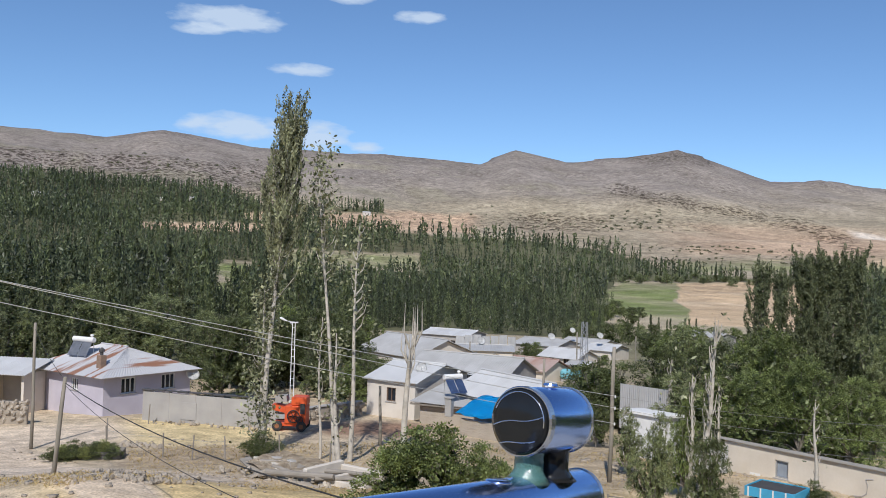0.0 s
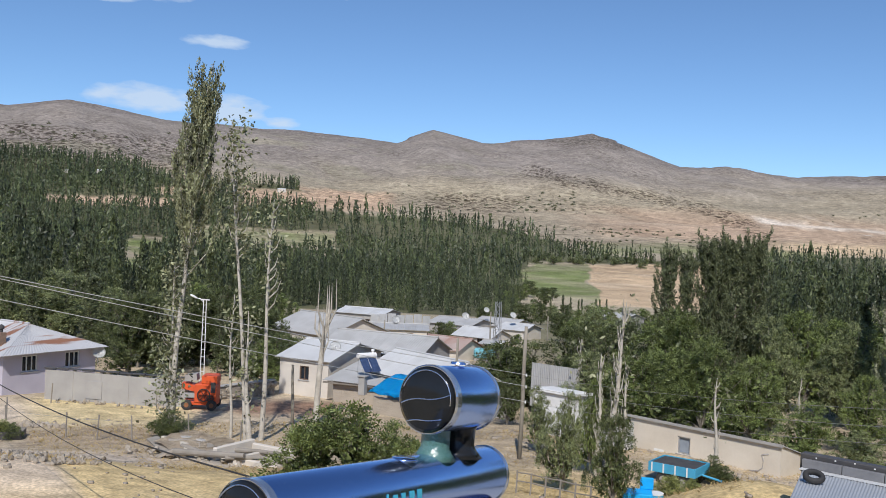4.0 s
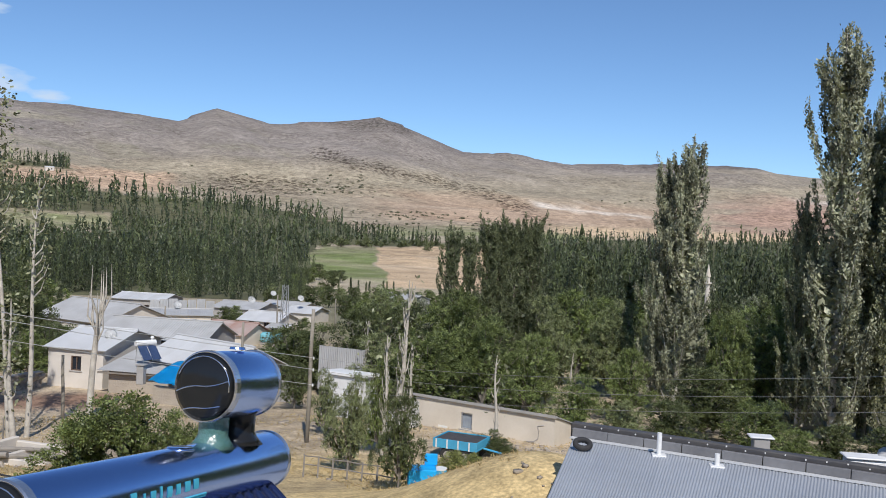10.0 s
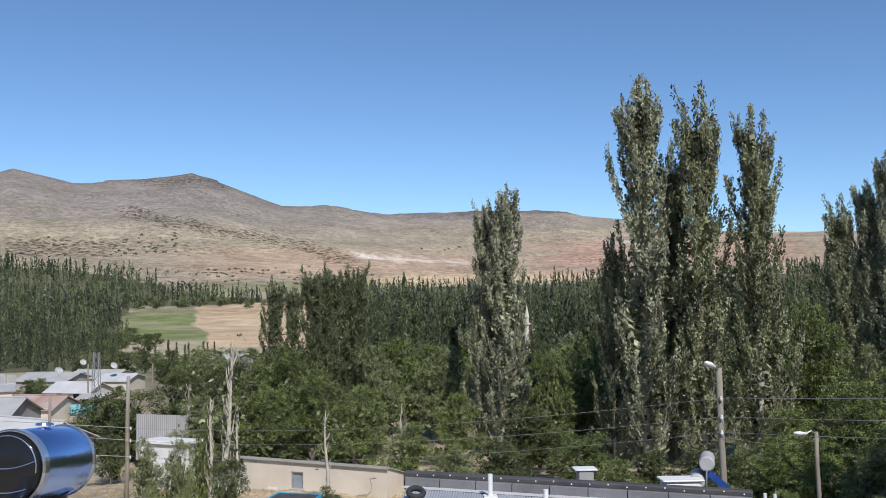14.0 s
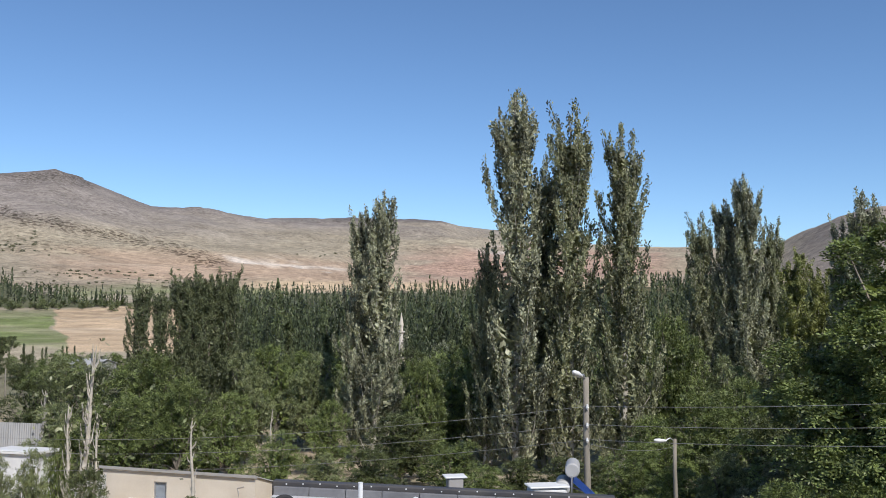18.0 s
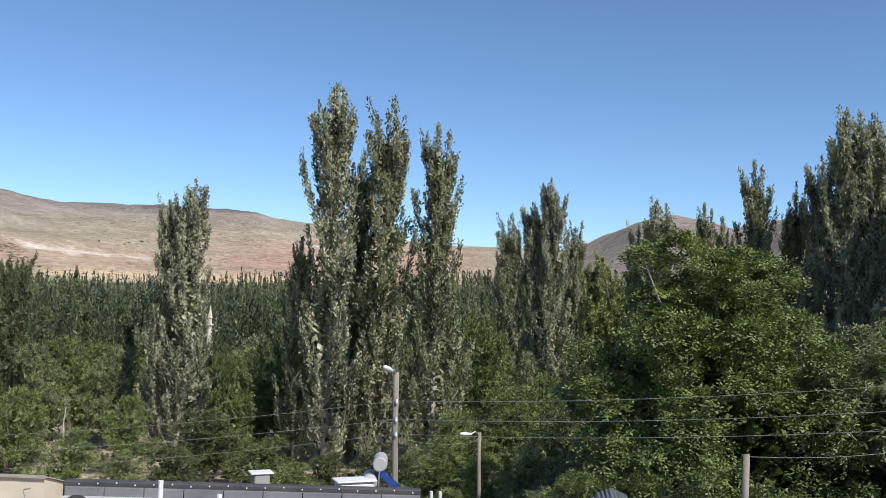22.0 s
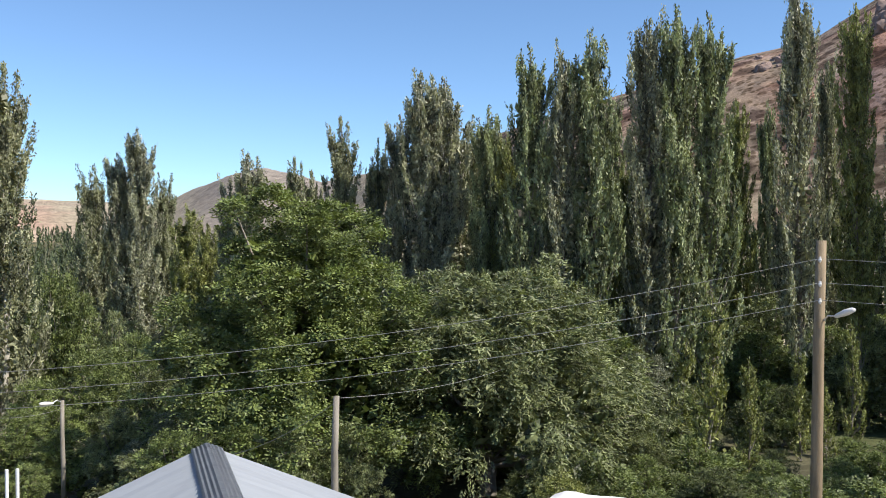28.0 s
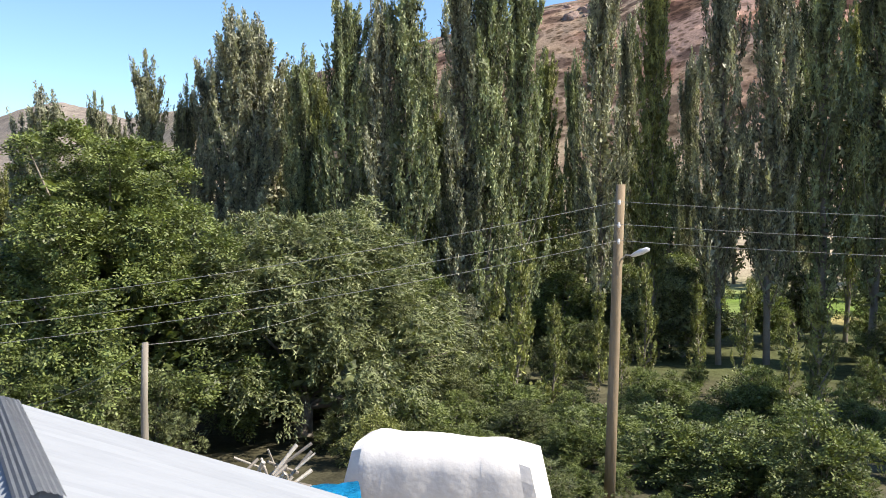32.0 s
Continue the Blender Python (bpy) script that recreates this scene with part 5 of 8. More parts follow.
# houses of the lower village: bearings and distances of the front corners, floor, depth, wall height, rise
for az0, r0, az1, r1, z, dp, ht, rise, wm, rm, lb in (
        (-32.4, 96, -28.8, 88, -12.3, 8, 2.9, 1.5, PLASTER_CREAM, METAL_ROOF, "white village house with a long pale metal roof"),
        (-26.2, 112, -22.6, 112, -12.9, 8, 2.0, 0.35, PLASTER_BEIGE, METAL_ROOF, "beige village house with low light-blue metal roof"),
        (-23.2, 99, -20.6, 96, -12.8, 5.0, 1.5, 1.0, PLASTER_BEIGE, METAL_RUST, "low house under a rusty red-streaked metal roof"),
        (-20.9, 116, -18.6, 113, -13.3, 5, 1.7, 0.9, PLASTER_CREAM, METAL_WHITE, "small house under a bright white metal roof"),
        (-19.2, 104, -18.1, 103, -12.9, 3, 1.6, 0.3, PLASTER_BEIGE, METAL_ROOF, "small beige outbuilding with flat metal roof"),
        (-22.6, 146, -19.9, 142, -15.2, 8, 2.4, 0.8, PLASTER_GREY, METAL_ROOF, "grey village house with weathered metal roof"),
        (-19.9, 150, -17.4, 146, -15.6, 8, 2.6, 0.9, PLASTER_CREAM, METAL_ROOF, "cream village house with weathered metal roof"),
        (-18.2, 135, -16.5, 133, -14.7, 6, 2.4, 0.7, PLASTER_CREAM, METAL_WHITE, "cream village house with pale metal roof"),
        (-28.4, 150, -25.5, 146, -14.4, 7, 2.4, 0.7, PLASTER_GREY, METAL_WHITE, "grey village house with pale metal roof"),
        (-12.4, 205, -10.3, 200, -17.6, 8, 2.8, 1.0, PLASTER_GREY, METAL_ROOF, "grey barn with blue-grey metal roof among trees")):
    M, L = frame2(at(az0, r0, 0), at(az1, r1, 0), z)
    gable_house("village_house", lb, M, L, dp, ht, rise, wm, rm, front=((L * 0.25, L * 0.25 + 0.8, 0.8, 1.6), (L * 0.65, L * 0.65 + 0.8, 0.8, 1.6)), sheet=1.6, group="houses of the lower village", over=0.3)

# neighbour's gable roof close by
ridge_f, ridge_n = at(33.3, 14.5, -2.94), at(35.3, 9.7, -2.94)
M, L = frame2(ridge_n, ridge_f, -2.94)
near_house = thing("neighbour_house", "low house with pale blue-white ribbed metal gable roof", "house", M)
for s, half in ((1, 5.4), (-1, 5.6)):
    roof_sheets(near_house, (0, -s * half, -0.43 * half), (L, -s * half, -0.43 * half), (L, 0, 0), (0, 0, 0), METAL_NEAR, 0.8, 0.03, 0.2, amp=0.03)
    bm = bmesh.new()
    box(bm, 0.3, L - 0.3, -s * 4.9 - 0.1, -s * 4.9 + 0.1, -6, -2.2)
    part("wall", bm, PLASTER_GREY, near_house)
for x in (0.3, L - 0.5):
    bm = bmesh.new()
    v = [bm.verts.new(q) for q in ((x, -4.8, -6), (x, 4.8, -6), (x, 4.8, -2.15), (x, 0, -0.1), (x, -4.8, -2.15), (x + 0.2, -4.8, -6), (x + 0.2, 4.8, -6), (x + 0.2, 4.8, -2.15), (x + 0.2, 0, -0.1), (x + 0.2, -4.8, -2.15))]
    for q in ((0, 1, 2, 3, 4), (9, 8, 7, 6, 5), (0, 5, 6, 1), (1, 6, 7, 2), (2, 7, 8, 3), (3, 8, 9, 4), (4, 9, 5, 0)):
        bm.faces.new([v[i] for i in q])
    part("gable_wall", bm, PLASTER_GREY, near_house)

bm = bmesh.new()
cap = [[bm.verts.new((x, -0.24 + k * 0.03, 0.05 - 0.4 * abs(-0.24 + k * 0.03) + 0.014 * (k % 2))) for k in range(17)] for x in (-0.06, L + 0.03)]
for k in range(16):
    bm.faces.new((cap[0][k], cap[1][k], cap[1][k + 1], cap[0][k + 1]))
bmesh.ops.solidify(bm, geom=bm.faces[:], thickness=0.008)
part("ridge_cap", bm, METAL_NEAR, near_house, "ribbed grey ridge capping sheet")

# beige wall building: a high front wall, the roof falling away behind it
p0, p1 = at(-9.6, 50.7, 0), at(-0.8, 46.3, 0)
M, L = frame2(p0, p1, -11.2)
shed_len = L
shed = thing("beige_barn", "long beige plastered barn with one blue-grey window", "barn", M)
bm = bmesh.new()
v = [bm.verts.new((x, y, z)) for y in (0, 0.3) for x, z in ((0, -2), (L, -2), (L, 2.2), (0, 2.2), (L * 0.345, 0.75), (L * 0.345 + 0.75, 0.75), (L * 0.345 + 0.75, 1.65), (L * 0.345, 1.65))]
for q in ((0, 1, 5, 4), (1, 2, 6, 5), (2, 3, 7, 6), (3, 0, 4, 7)):
    bm.faces.new([v[k] for k in q]), bm.faces.new([v[k + 8] for k in reversed(q)])
    bm.faces.new((v[q[0]], v[q[0] + 8], v[q[1] + 8], v[q[1]])), bm.faces.new((v[q[3]], v[q[2]], v[q[2] + 8], v[q[3] + 8]))
fw_ = part("wall", bm, PLASTER_BEIGE, shed)
window(fw_, Matrix(), L * 0.345, L * 0.345 + 0.75, 0.75, 1.65, STEEL, 1, SHUTTER_GREY, "blue-grey boarded window")
for x in (0.0, L - 0.3):
    bm = bmesh.new()
    v = [bm.verts.new((xx, y, z)) for xx in (x, x + 0.3) for y, z in ((0.302, -2), (6, -2), (6, 0.3), (0.302, 2.1))]
    for q in ((0, 1, 2, 3), (7, 6, 5, 4), (0, 4, 5, 1), (1, 5, 6, 2), (2, 6, 7, 3), (3, 7, 4, 0)):
        bm.faces.new([v[k] for k in q])
    part("side_wall", bm, PLASTER_BEIGE, shed)
roof_sheets(shed, (-0.1, 6.3, 0.35), (L + 0.1, 6.3, 0.35), (L + 0.1, -0.06, 2.27), (-0.1, -0.06, 2.27), METAL_ROOF, 1.2, 0.04)

# corrugated shed roof
pl, pr = at(0.5, 24.3, -5.0), at(21.5, 22.8, -5.0)
M, L = frame2(pl, pr, -5.0)
iron_len = L
iron = thing("corrugated_shed", "low shed with corrugated grey iron roof and black felt edge", "shed", M)
roof_sheets(iron, (3.3, -11, 0.25), (L, -11, 0.25), (L, 0, -0.22), (0, 0, -0.22), METAL_SHED, 0.8, 0.02, 0.045, amp=0.009)
part("felt_edge", box(bmesh.new(), -0.1, L, 0.02, 0.3, -0.3, 0.17, bevel=0.03), BLACK_FELT, iron, "black roofing felt folded over the edge")
part("wall", box(bmesh.new(), 3.4, L, -10.6, -0.15, -4.0, -0.36), PLASTER_GREY, iron)

# ---- solar water heater close by ----
# blue of the reflected sky is put into the steel's own colour
CHROME = mat("polished_stainless_tank", (0.56, 0.69, 0.97), 0.2, 1.0, color2=(0.5, 0.62, 0.9), scale=0.5, fine=3, bump=0.006, bump_scale=3)
CAP_BLACK = mat("glossy_black_cap", (0.012, 0.014, 0.015), 0.12, color2=(0.02, 0.02, 0.02), spec=0.35)
CAP_RIM = mat("bright_cap_rim", (0.75, 0.76, 0.78), 0.15, 0.9)
GREEN_FILM = mat("green_plastic_film", (0.04, 0.12, 0.1), 0.12, color2=(0.14, 0.24, 0.22), scale=6, fine=30, spec=0.7, bump=0.3, bump_scale=20)
CYAN_PRINT = mat("cyan_print", (0.1, 0.55, 0.72), 0.4)
TUBE_GLASS = mat("dark_blue_vacuum_tube", (0.012, 0.02, 0.07), 0.06, color2=(0.01, 0.015, 0.05), spec=0.8)
tank_a, tank_b = Vector((-2.30, 3.565, -1.31)), Vector((-1.914, 5.806, -1.54))
d = (tank_b - tank_a).normalized()
side = Vector((0, 0, 1)).cross(d).normalized()
upd = d.cross(side)
M = Matrix.Translation(tank_a) @ Matrix((d, side, upd)).transposed().to_4x4()
L = (tank_b - tank_a).length
heater = thing("solar_water_heater", "steel solar water heater with painted-in sky blue and small upper tank", "water heater", M)


def drum(name, x0, x1, zc, r, parent, label):
    bm = bmesh.new()
    prof = [(x0 + 0.02, r * 0.985), (x0 + 0.03, r), (x1 - 0.03, r), (x1, r * 0.985), (x1 + 0.025, r * 0.93), (x1 + 0.05, r * 0.7), (x1 + 0.06, 0.02)]
    tube(bm, [(x, 0, zc) for x, _ in prof], [q for _, q in prof], 64)
    dr = part(name, bm, CHROME, parent, label, smooth=True)
    dr.data.polygons.foreach_set("use_smooth", [len(p.vertices) == 4 for p in dr.data.polygons])
    for xa, xb in ((x0 - 0.03, x0 + 0.03), (x1 - 0.025, x1 + 0.005)):
        bm = bmesh.new()
        tube(bm, [(xa, 0, zc), (xa + 0.01, 0, zc), (xb - 0.006, 0, zc), (xb, 0, zc)], [r * 0.99, r * 1.03, r * 1.03, r * 1.003], 64)
        part("cap_rim", bm, CAP_RIM, dr, "bright metal ring round the tank end")
    bm = bmesh.new()
    tube(bm, [(x0 - 0.07, 0, zc), (x0 - 0.066, 0, zc), (x0 - 0.05, 0, zc), (x0 - 0.034, 0, zc)], [0.02, r * 0.5, r * 0.85, r * 0.97], 64)
    cp = part("end_cap", bm, CAP_BLACK, dr, "glossy black domed end cap", smooth=True)
    def dome(y, z):
        return x0 - float(np.interp(math.hypot(y, z) / r, (0, 0.5, 0.85, 0.97), (0.072, 0.069, 0.054, 0.038)))
    for zz, bow, half in ((0.02, 0.3, 0.84), (-0.6, 0.28, 0.62)):
        bm = bmesh.new()
        tube(bm, [(dome(r * u, r * (zz - bow * u * abs(u))), r * u, zc + r * (zz - bow * u * abs(u))) for u in np.linspace(-half, half, 13)], 0.0035, 5)
        part("raised_line", bm, CAP_RIM, cp, "thin pale moulded curve")
    bm = bmesh.new()
    tube(bm, [(dome(r * 0.86, 0), r * 0.86 * math.cos(a), zc + r * 0.86 * math.sin(a)) for a in np.linspace(0.35, math.pi + 0.1, 24)], 0.004, 5)
    part("raised_line", bm, CAP_RIM, cp, "thin pale moulded curve")
    return dr


main_tank = drum("main_tank", 0.0, L, 0.0, 0.185, heater, "long horizontal steel tank")
drum("upper_tank", 1.5, 2.02, 0.515, 0.205, heater, "short steel feeder tank on top")
for x, r, mt, lb in ((1.61, 0.082, GREEN_FILM, "pipe neck wrapped in green plastic film"), (1.88, 0.1, CAP_BLACK, "glossy black pipe neck")):
    bm = bmesh.new()
    tube(bm, [(x, 0, 0.15), (x, 0, 0.19), (x, 0, 0.22), (x, 0, 0.33), (x, 0, 0.37)], [r * 1.7, r * 1.3, r * 1.1, r * 1.1, r * 1.4], 24)
    part("neck", bm, mt, heater, lb, smooth=True)
bm = bmesh.new()
tube(bm, [(1.25, -0.02, 0.176), (1.25, -0.02, 0.19)], [0.085, 0.07], 28)
part("inspection_lid", bm, CHROME, heater, smooth=True)
bm = bmesh.new()
tube(bm, [(1.8, 0.0, 0.73), (1.8, 0.0, 0.745)], [0.05, 0.045], 20)
part("lid", bm, CHROME, heater)
# print on the flank: plain strokes
for k, (x, w, h, z) in enumerate(((0.62, 0.05, 0.06, 0.02), (0.72, 0.02, 0.05, 0.01), (0.78, 0.045, 0.055, 0.01), (0.86, 0.02, 0.07, 0.015), (0.92, 0.045, 0.055, 0.012), (1.0, 0.04, 0.055, 0.014), (1.08, 0.05, 0.055, 0.016), (1.16, 0.05, 0.055, 0.018))):
    bm = bmesh.new()
    a0 = math.asin(z / 0.187)
    for q in range(5):
        a, b = a0 - h / 0.187 / 2 + q * h / 0.187 / 5, a0 - h / 0.187 / 2 + (q + 1) * h / 0.187 / 5
        vs = [bm.verts.new((xx, -0.1875 * math.cos(t), 0.1875 * math.sin(t))) for xx, t in ((x, a), (x + w, a), (x + w, b), (x, b))]
        bm.faces.new(vs)
    part("print_stroke", bm, CYAN_PRINT, main_tank, "faded cyan printed stroke")
bm = bmesh.new()
for a in (-0.34, -0.27):
    tube(bm, [(0.75, -0.187 * math.cos(a), 0.187 * math.sin(a)), (1.3, -0.187 * math.cos(a), 0.187 * math.sin(a))], 0.006, 6)
part("print_line", bm, CYAN_PRINT, main_tank, "cyan printed underline")
# vacuum tubes and stand
slope = Vector((0, -0.78, -0.62))
for k in range(20):
    x = 0.2 + k * (L - 0.35) / 19
    bm = bmesh.new()
    s0 = Vector((x, -0.12, -0.13))
    tube(bm, [s0, s0 + slope * 0.06, s0 + slope * 1.35, s0 + slope * 1.4], [0.026, 0.029, 0.029, 0.012], 10)
    part("vacuum_tube", bm, TUBE_GLASS, heater, smooth=True)
FLOOR_Z = -3.0
bm = bmesh.new()
e = Vector((0, -0.12, -0.13)) + slope * 1.42
tube(bm, [(0.1, e.y, e.z), (L - 0.05, e.y, e.z)], 0.03, 8)
part("tube_rail", bm, STEEL, heater)
for x in (0.25, L - 0.2):
    for q in ((x, 0.12, -0.15), (x, e.y, e.z)):
        foot = M.inverted() @ Vector(((M @ Vector(q)).x, (M @ Vector(q)).y, FLOOR_Z))
        bm = bmesh.new()
        tube(bm, [q, foot], 0.025, 6)
        part("leg", bm, STEEL, heater)
    bm = bmesh.new()
    tube(bm, [(x, 0.1, -0.16), (x, e.y, e.z)], 0.022, 6)
    part("side_bar", bm, STEEL, heater)
roof_house = thing("flat_roof_annex", "plain grey rendered annex with flat concrete roof", "building")
part("roof_slab", box(bmesh.new(), -5.2, 1.2, 2.4, 8.2, FLOOR_Z - 0.2, FLOOR_Z, bevel=0.02), CONCRETE, roof_house)
part("wall", box(bmesh.new(), -5.0, 1.0, 2.6, 8.0, -7.2, FLOOR_Z - 0.2), PLASTER_GREY, roof_house)


# the house whose flat roof is the viewpoint
stand = thing("terrace_house", "plain rendered house with a flat concrete terrace roof", "house", Matrix.Translation((0.5, -5.2, 0)))
part("wall", box(bmesh.new(), -5.0, 5.0, -4.4, 4.4, -6.6, -1.85), PLASTER_GREY, stand)
part("roof_slab", box(bmesh.new(), -5.4, 5.4, -4.8, 4.8, -1.846, -1.62, bevel=0.03), CONCRETE, stand, "bare concrete roof slab")


# ---- poles and wires ----
def pole(name, label, top, base, r0=0.11, r1=0.085, material=None, group="utility poles"):
    ob = thing(name, label, "pole", Matrix.Translation(base), group)
    bm = bmesh.new()
    v = Vector(top) - Vector(base)
    tube(bm, [Vector((0, 0, -0.3)), v * 0.35 + Vector((0.02, 0.01, 0)), v * 0.7 + Vector((-0.015, 0.01, 0)), v], [r0, r0 * 0.7 + r1 * 0.3, r0 * 0.35 + r1 * 0.65, r1], 10)
    part("shaft", bm, material or WOOD_POLE, ob, smooth=True)
    return ob


def insulators(ob, base, places):
    for p in places:
        bm = bmesh.new()
        q = Vector(p) - Vector(base)
        tube(bm, [q + Vector((0, 0, -0.1)), q + Vector((0, 0, -0.04)), q + Vector((0, 0, 0.0)), q + Vector((0, 0, 0.05))], [0.02, 0.05, 0.035, 0.03], 8)
        part("insulator", bm, WHITE_PAINT, ob, "white porcelain insulator")


def street_lamp(ob, base, at_pole, reach):
    a, b = Vector(at_pole) - Vector(base), Vector(reach) - Vector(base)
    bm = bmesh.new()
    tube(bm, [a, a.lerp(b, 0.5) + Vector((0, 0, 0.12)), b], 0.025, 6)
    part("lamp_arm", bm, STEEL, ob)
    d = (b - a).normalized()
    bm = bmesh.new()
    tube(bm, [b - d * 0.05, b + d * 0.05, b + d * 0.3, b + d * 0.5, b + d * 0.55], [0.04, 0.08, 0.11, 0.08, 0.02], 10)
    bmesh.ops.scale(bm, vec=(1, 1, 0.75), space=Matrix.Translation(-b), verts=bm.verts[:])
    part("lamp_head", bm, WHITE_PAINT, ob, "pale street lamp head", smooth=True)


def wire(a, b, sag, r=0.0065, material=None, label="thin grey overhead wire between poles", group="overhead wires"):
    a, b = Vector(a), Vector(b)
    bm = bmesh.new()
    tube(bm, [a.lerp(b, s) - Vector((0, 0, 4 * sag * s * (1 - s))) for s in np.linspace(0, 1, 17)], r, 5)
    ob = part("overhead_wire", bm, material or CABLE)
    return tagged(ob, label, "wire", group)


g_base, c_base, f_base = at(-16.4, 44), at(19.95, 27), at(70.0, 25)
g_top, c_top, f_top = at(-16.3, 44, -3.85), at(19.7, 27, -2.3), at(70.4, 25, 0.42)
G = pole("utility_pole", "weathered wooden utility pole beside the walnut bushes", g_top, g_base)
C = pole("utility_pole", "slim wooden utility pole with a lamp behind the shed", c_top, c_base)
F = pole("utility_pole", "tall brown wooden utility pole with street lamp", f_top, f_base, 0.155, 0.125, WOOD_BROWN)
gw = [at(-16.3, 44, z) + Vector((0.14, -0.1, 0)) for z in (-6.17, -6.73, -7.47)]
cw = [at(19.8, 27, z) + Vector((-0.05, -0.12, 0)) for z in (-3.12, -3.65, -4.08)]
fw = [at(70.45, 25, z) + Vector((-0.16, 0.0, 0)) for z in (-0.04, -0.65, -1.09)]
for ob, base, pts in ((G, g_base, gw), (C, c_base, cw), (F, f_base, fw)):
    insulators(ob, base, pts)
lw = [at(-75, 30, z) for z in (1.54, 1.74, 1.18)]
rw = [at(104, 25, z) for z in (-0.5, -0.95, -1.3)]
for p, q, sag in ((gw, lw, 0.25), (gw, cw, 0.45), (cw, fw, 0.42), (fw, rw, 0.1)):
    for a, b in zip(p, q):
        wire(a, b, sag, 0.013 if q is lw else 0.0065, CABLE_PALE if q is lw else CABLE)
street_lamp(C, c_base, at(19.7, 27, -2.4), at(19.4, 26.7, -2.25))
street_lamp(F, f_base, at(70.3, 25, -1.73), at(71.2, 24.8, -1.48))
LP = pole("utility_pole", "wooden utility pole at the edge of the hamlet", at(-75, 30, 2.1), at(-75, 30))
RP = pole("utility_pole", "wooden utility pole beyond the bushes", at(104, 25, -0.3), at(104, 25))
for top, base, lb in ((at(25.0, 38, -5.6), at(25.1, 38), "short wooden pole with a small lamp among trees"), (at(41.1, 22, -3.37), at(40.95, 22), "short weathered wooden pole behind the metal roof"),
                      (at(-51.3, 55, -4.05), at(-51.3, 55), "tall wooden utility pole beside the dirt road"), (at(-49.6, 40, -5.15), at(-50.1, 40), "leaning wooden pole with a cable loop"),
                      (at(-20.6, 57, -5.9), at(-20.6, 57), "wooden pole beside the barn"), (at(-15.0, 120, -9.0), at(-15.0, 120), "thin pole in the village"), (at(-18.6, 108, -7.9), at(-18.6, 108), "thin pole in the village"),
                      (at(-25.3, 105, -9.2), at(-25.3, 105), "brown pole in the village"), (at(-30.9, 53, -7.4), at(-30.8, 53), "pale stripped pole in the yard")):
    pl = pole("wooden_pole", lb, top, base, 0.1, 0.075)
    if "small lamp" in lb:
        street_lamp(pl, base, top - Vector((0, 0, 0.1)), top + Vector((-0.45, -0.1, -0.05)))
wire(at(41.1, 22, -3.5), at(33.5, 25, -5.4), 0.25)
wire(at(41.1, 22, -3.42), at(52, 33, -4.0), 0.2)
wire(at(25.0, 38, -5.9), c_top + Vector((0, 0, -1.9)), 0.2)
wire(at(-49.6, 40, -5.4), at(-20, 11.5, -3.6), 0.55, 0.018, BLACK_RUBBER, "dark slack power cable crossing the yard")
wire(at(-49.6, 40, -5.5), at(-26, 12.5, -4.3), 0.75, 0.01, BLACK_RUBBER, "dark slack power cable crossing the yard")
wire(at(-51.3, 55, -4.4), at(-49.6, 40, -5.3), 0.2, 0.012, BLACK_RUBBER, "dark slack power cable crossing the yard")

# lattice lamp post behind the machine
base = at(-36.4, 63)
lattice = thing("lattice_lamp_post", "pale steel lattice lamp post with white lamp head", "street lamp", Matrix.Translation(base))
H = -4.5 - base.z
for s in (-1, 1):
    bm = bmesh.new()
    tube(bm, [(s * 0.17, 0, -0.3), (s * 0.11, 0, H)], 0.035, 4)
    part("rail", bm, WHITE_PAINT, lattice)
for k in range(13):
    z = 0.4 + k * (H - 0.5) / 12.5
    bm = bmesh.new()
    tube(bm, [(-0.17 + 0.06 * z / H, 0, z), (0.17 - 0.06 * z / H, 0, z + 0.02)], 0.025, 4)
    part("rung", bm, WHITE_PAINT, lattice)
part("cross_arm", box(bmesh.new(), -0.3, 0.35, -0.04, 0.04, H - 0.02, H + 0.06), WHITE_PAINT, lattice)
street_lamp(lattice, base, base + Vector((-0.1, 0, H - 0.2)), base + Vector((-0.55, -0.15, H + 0.1)))

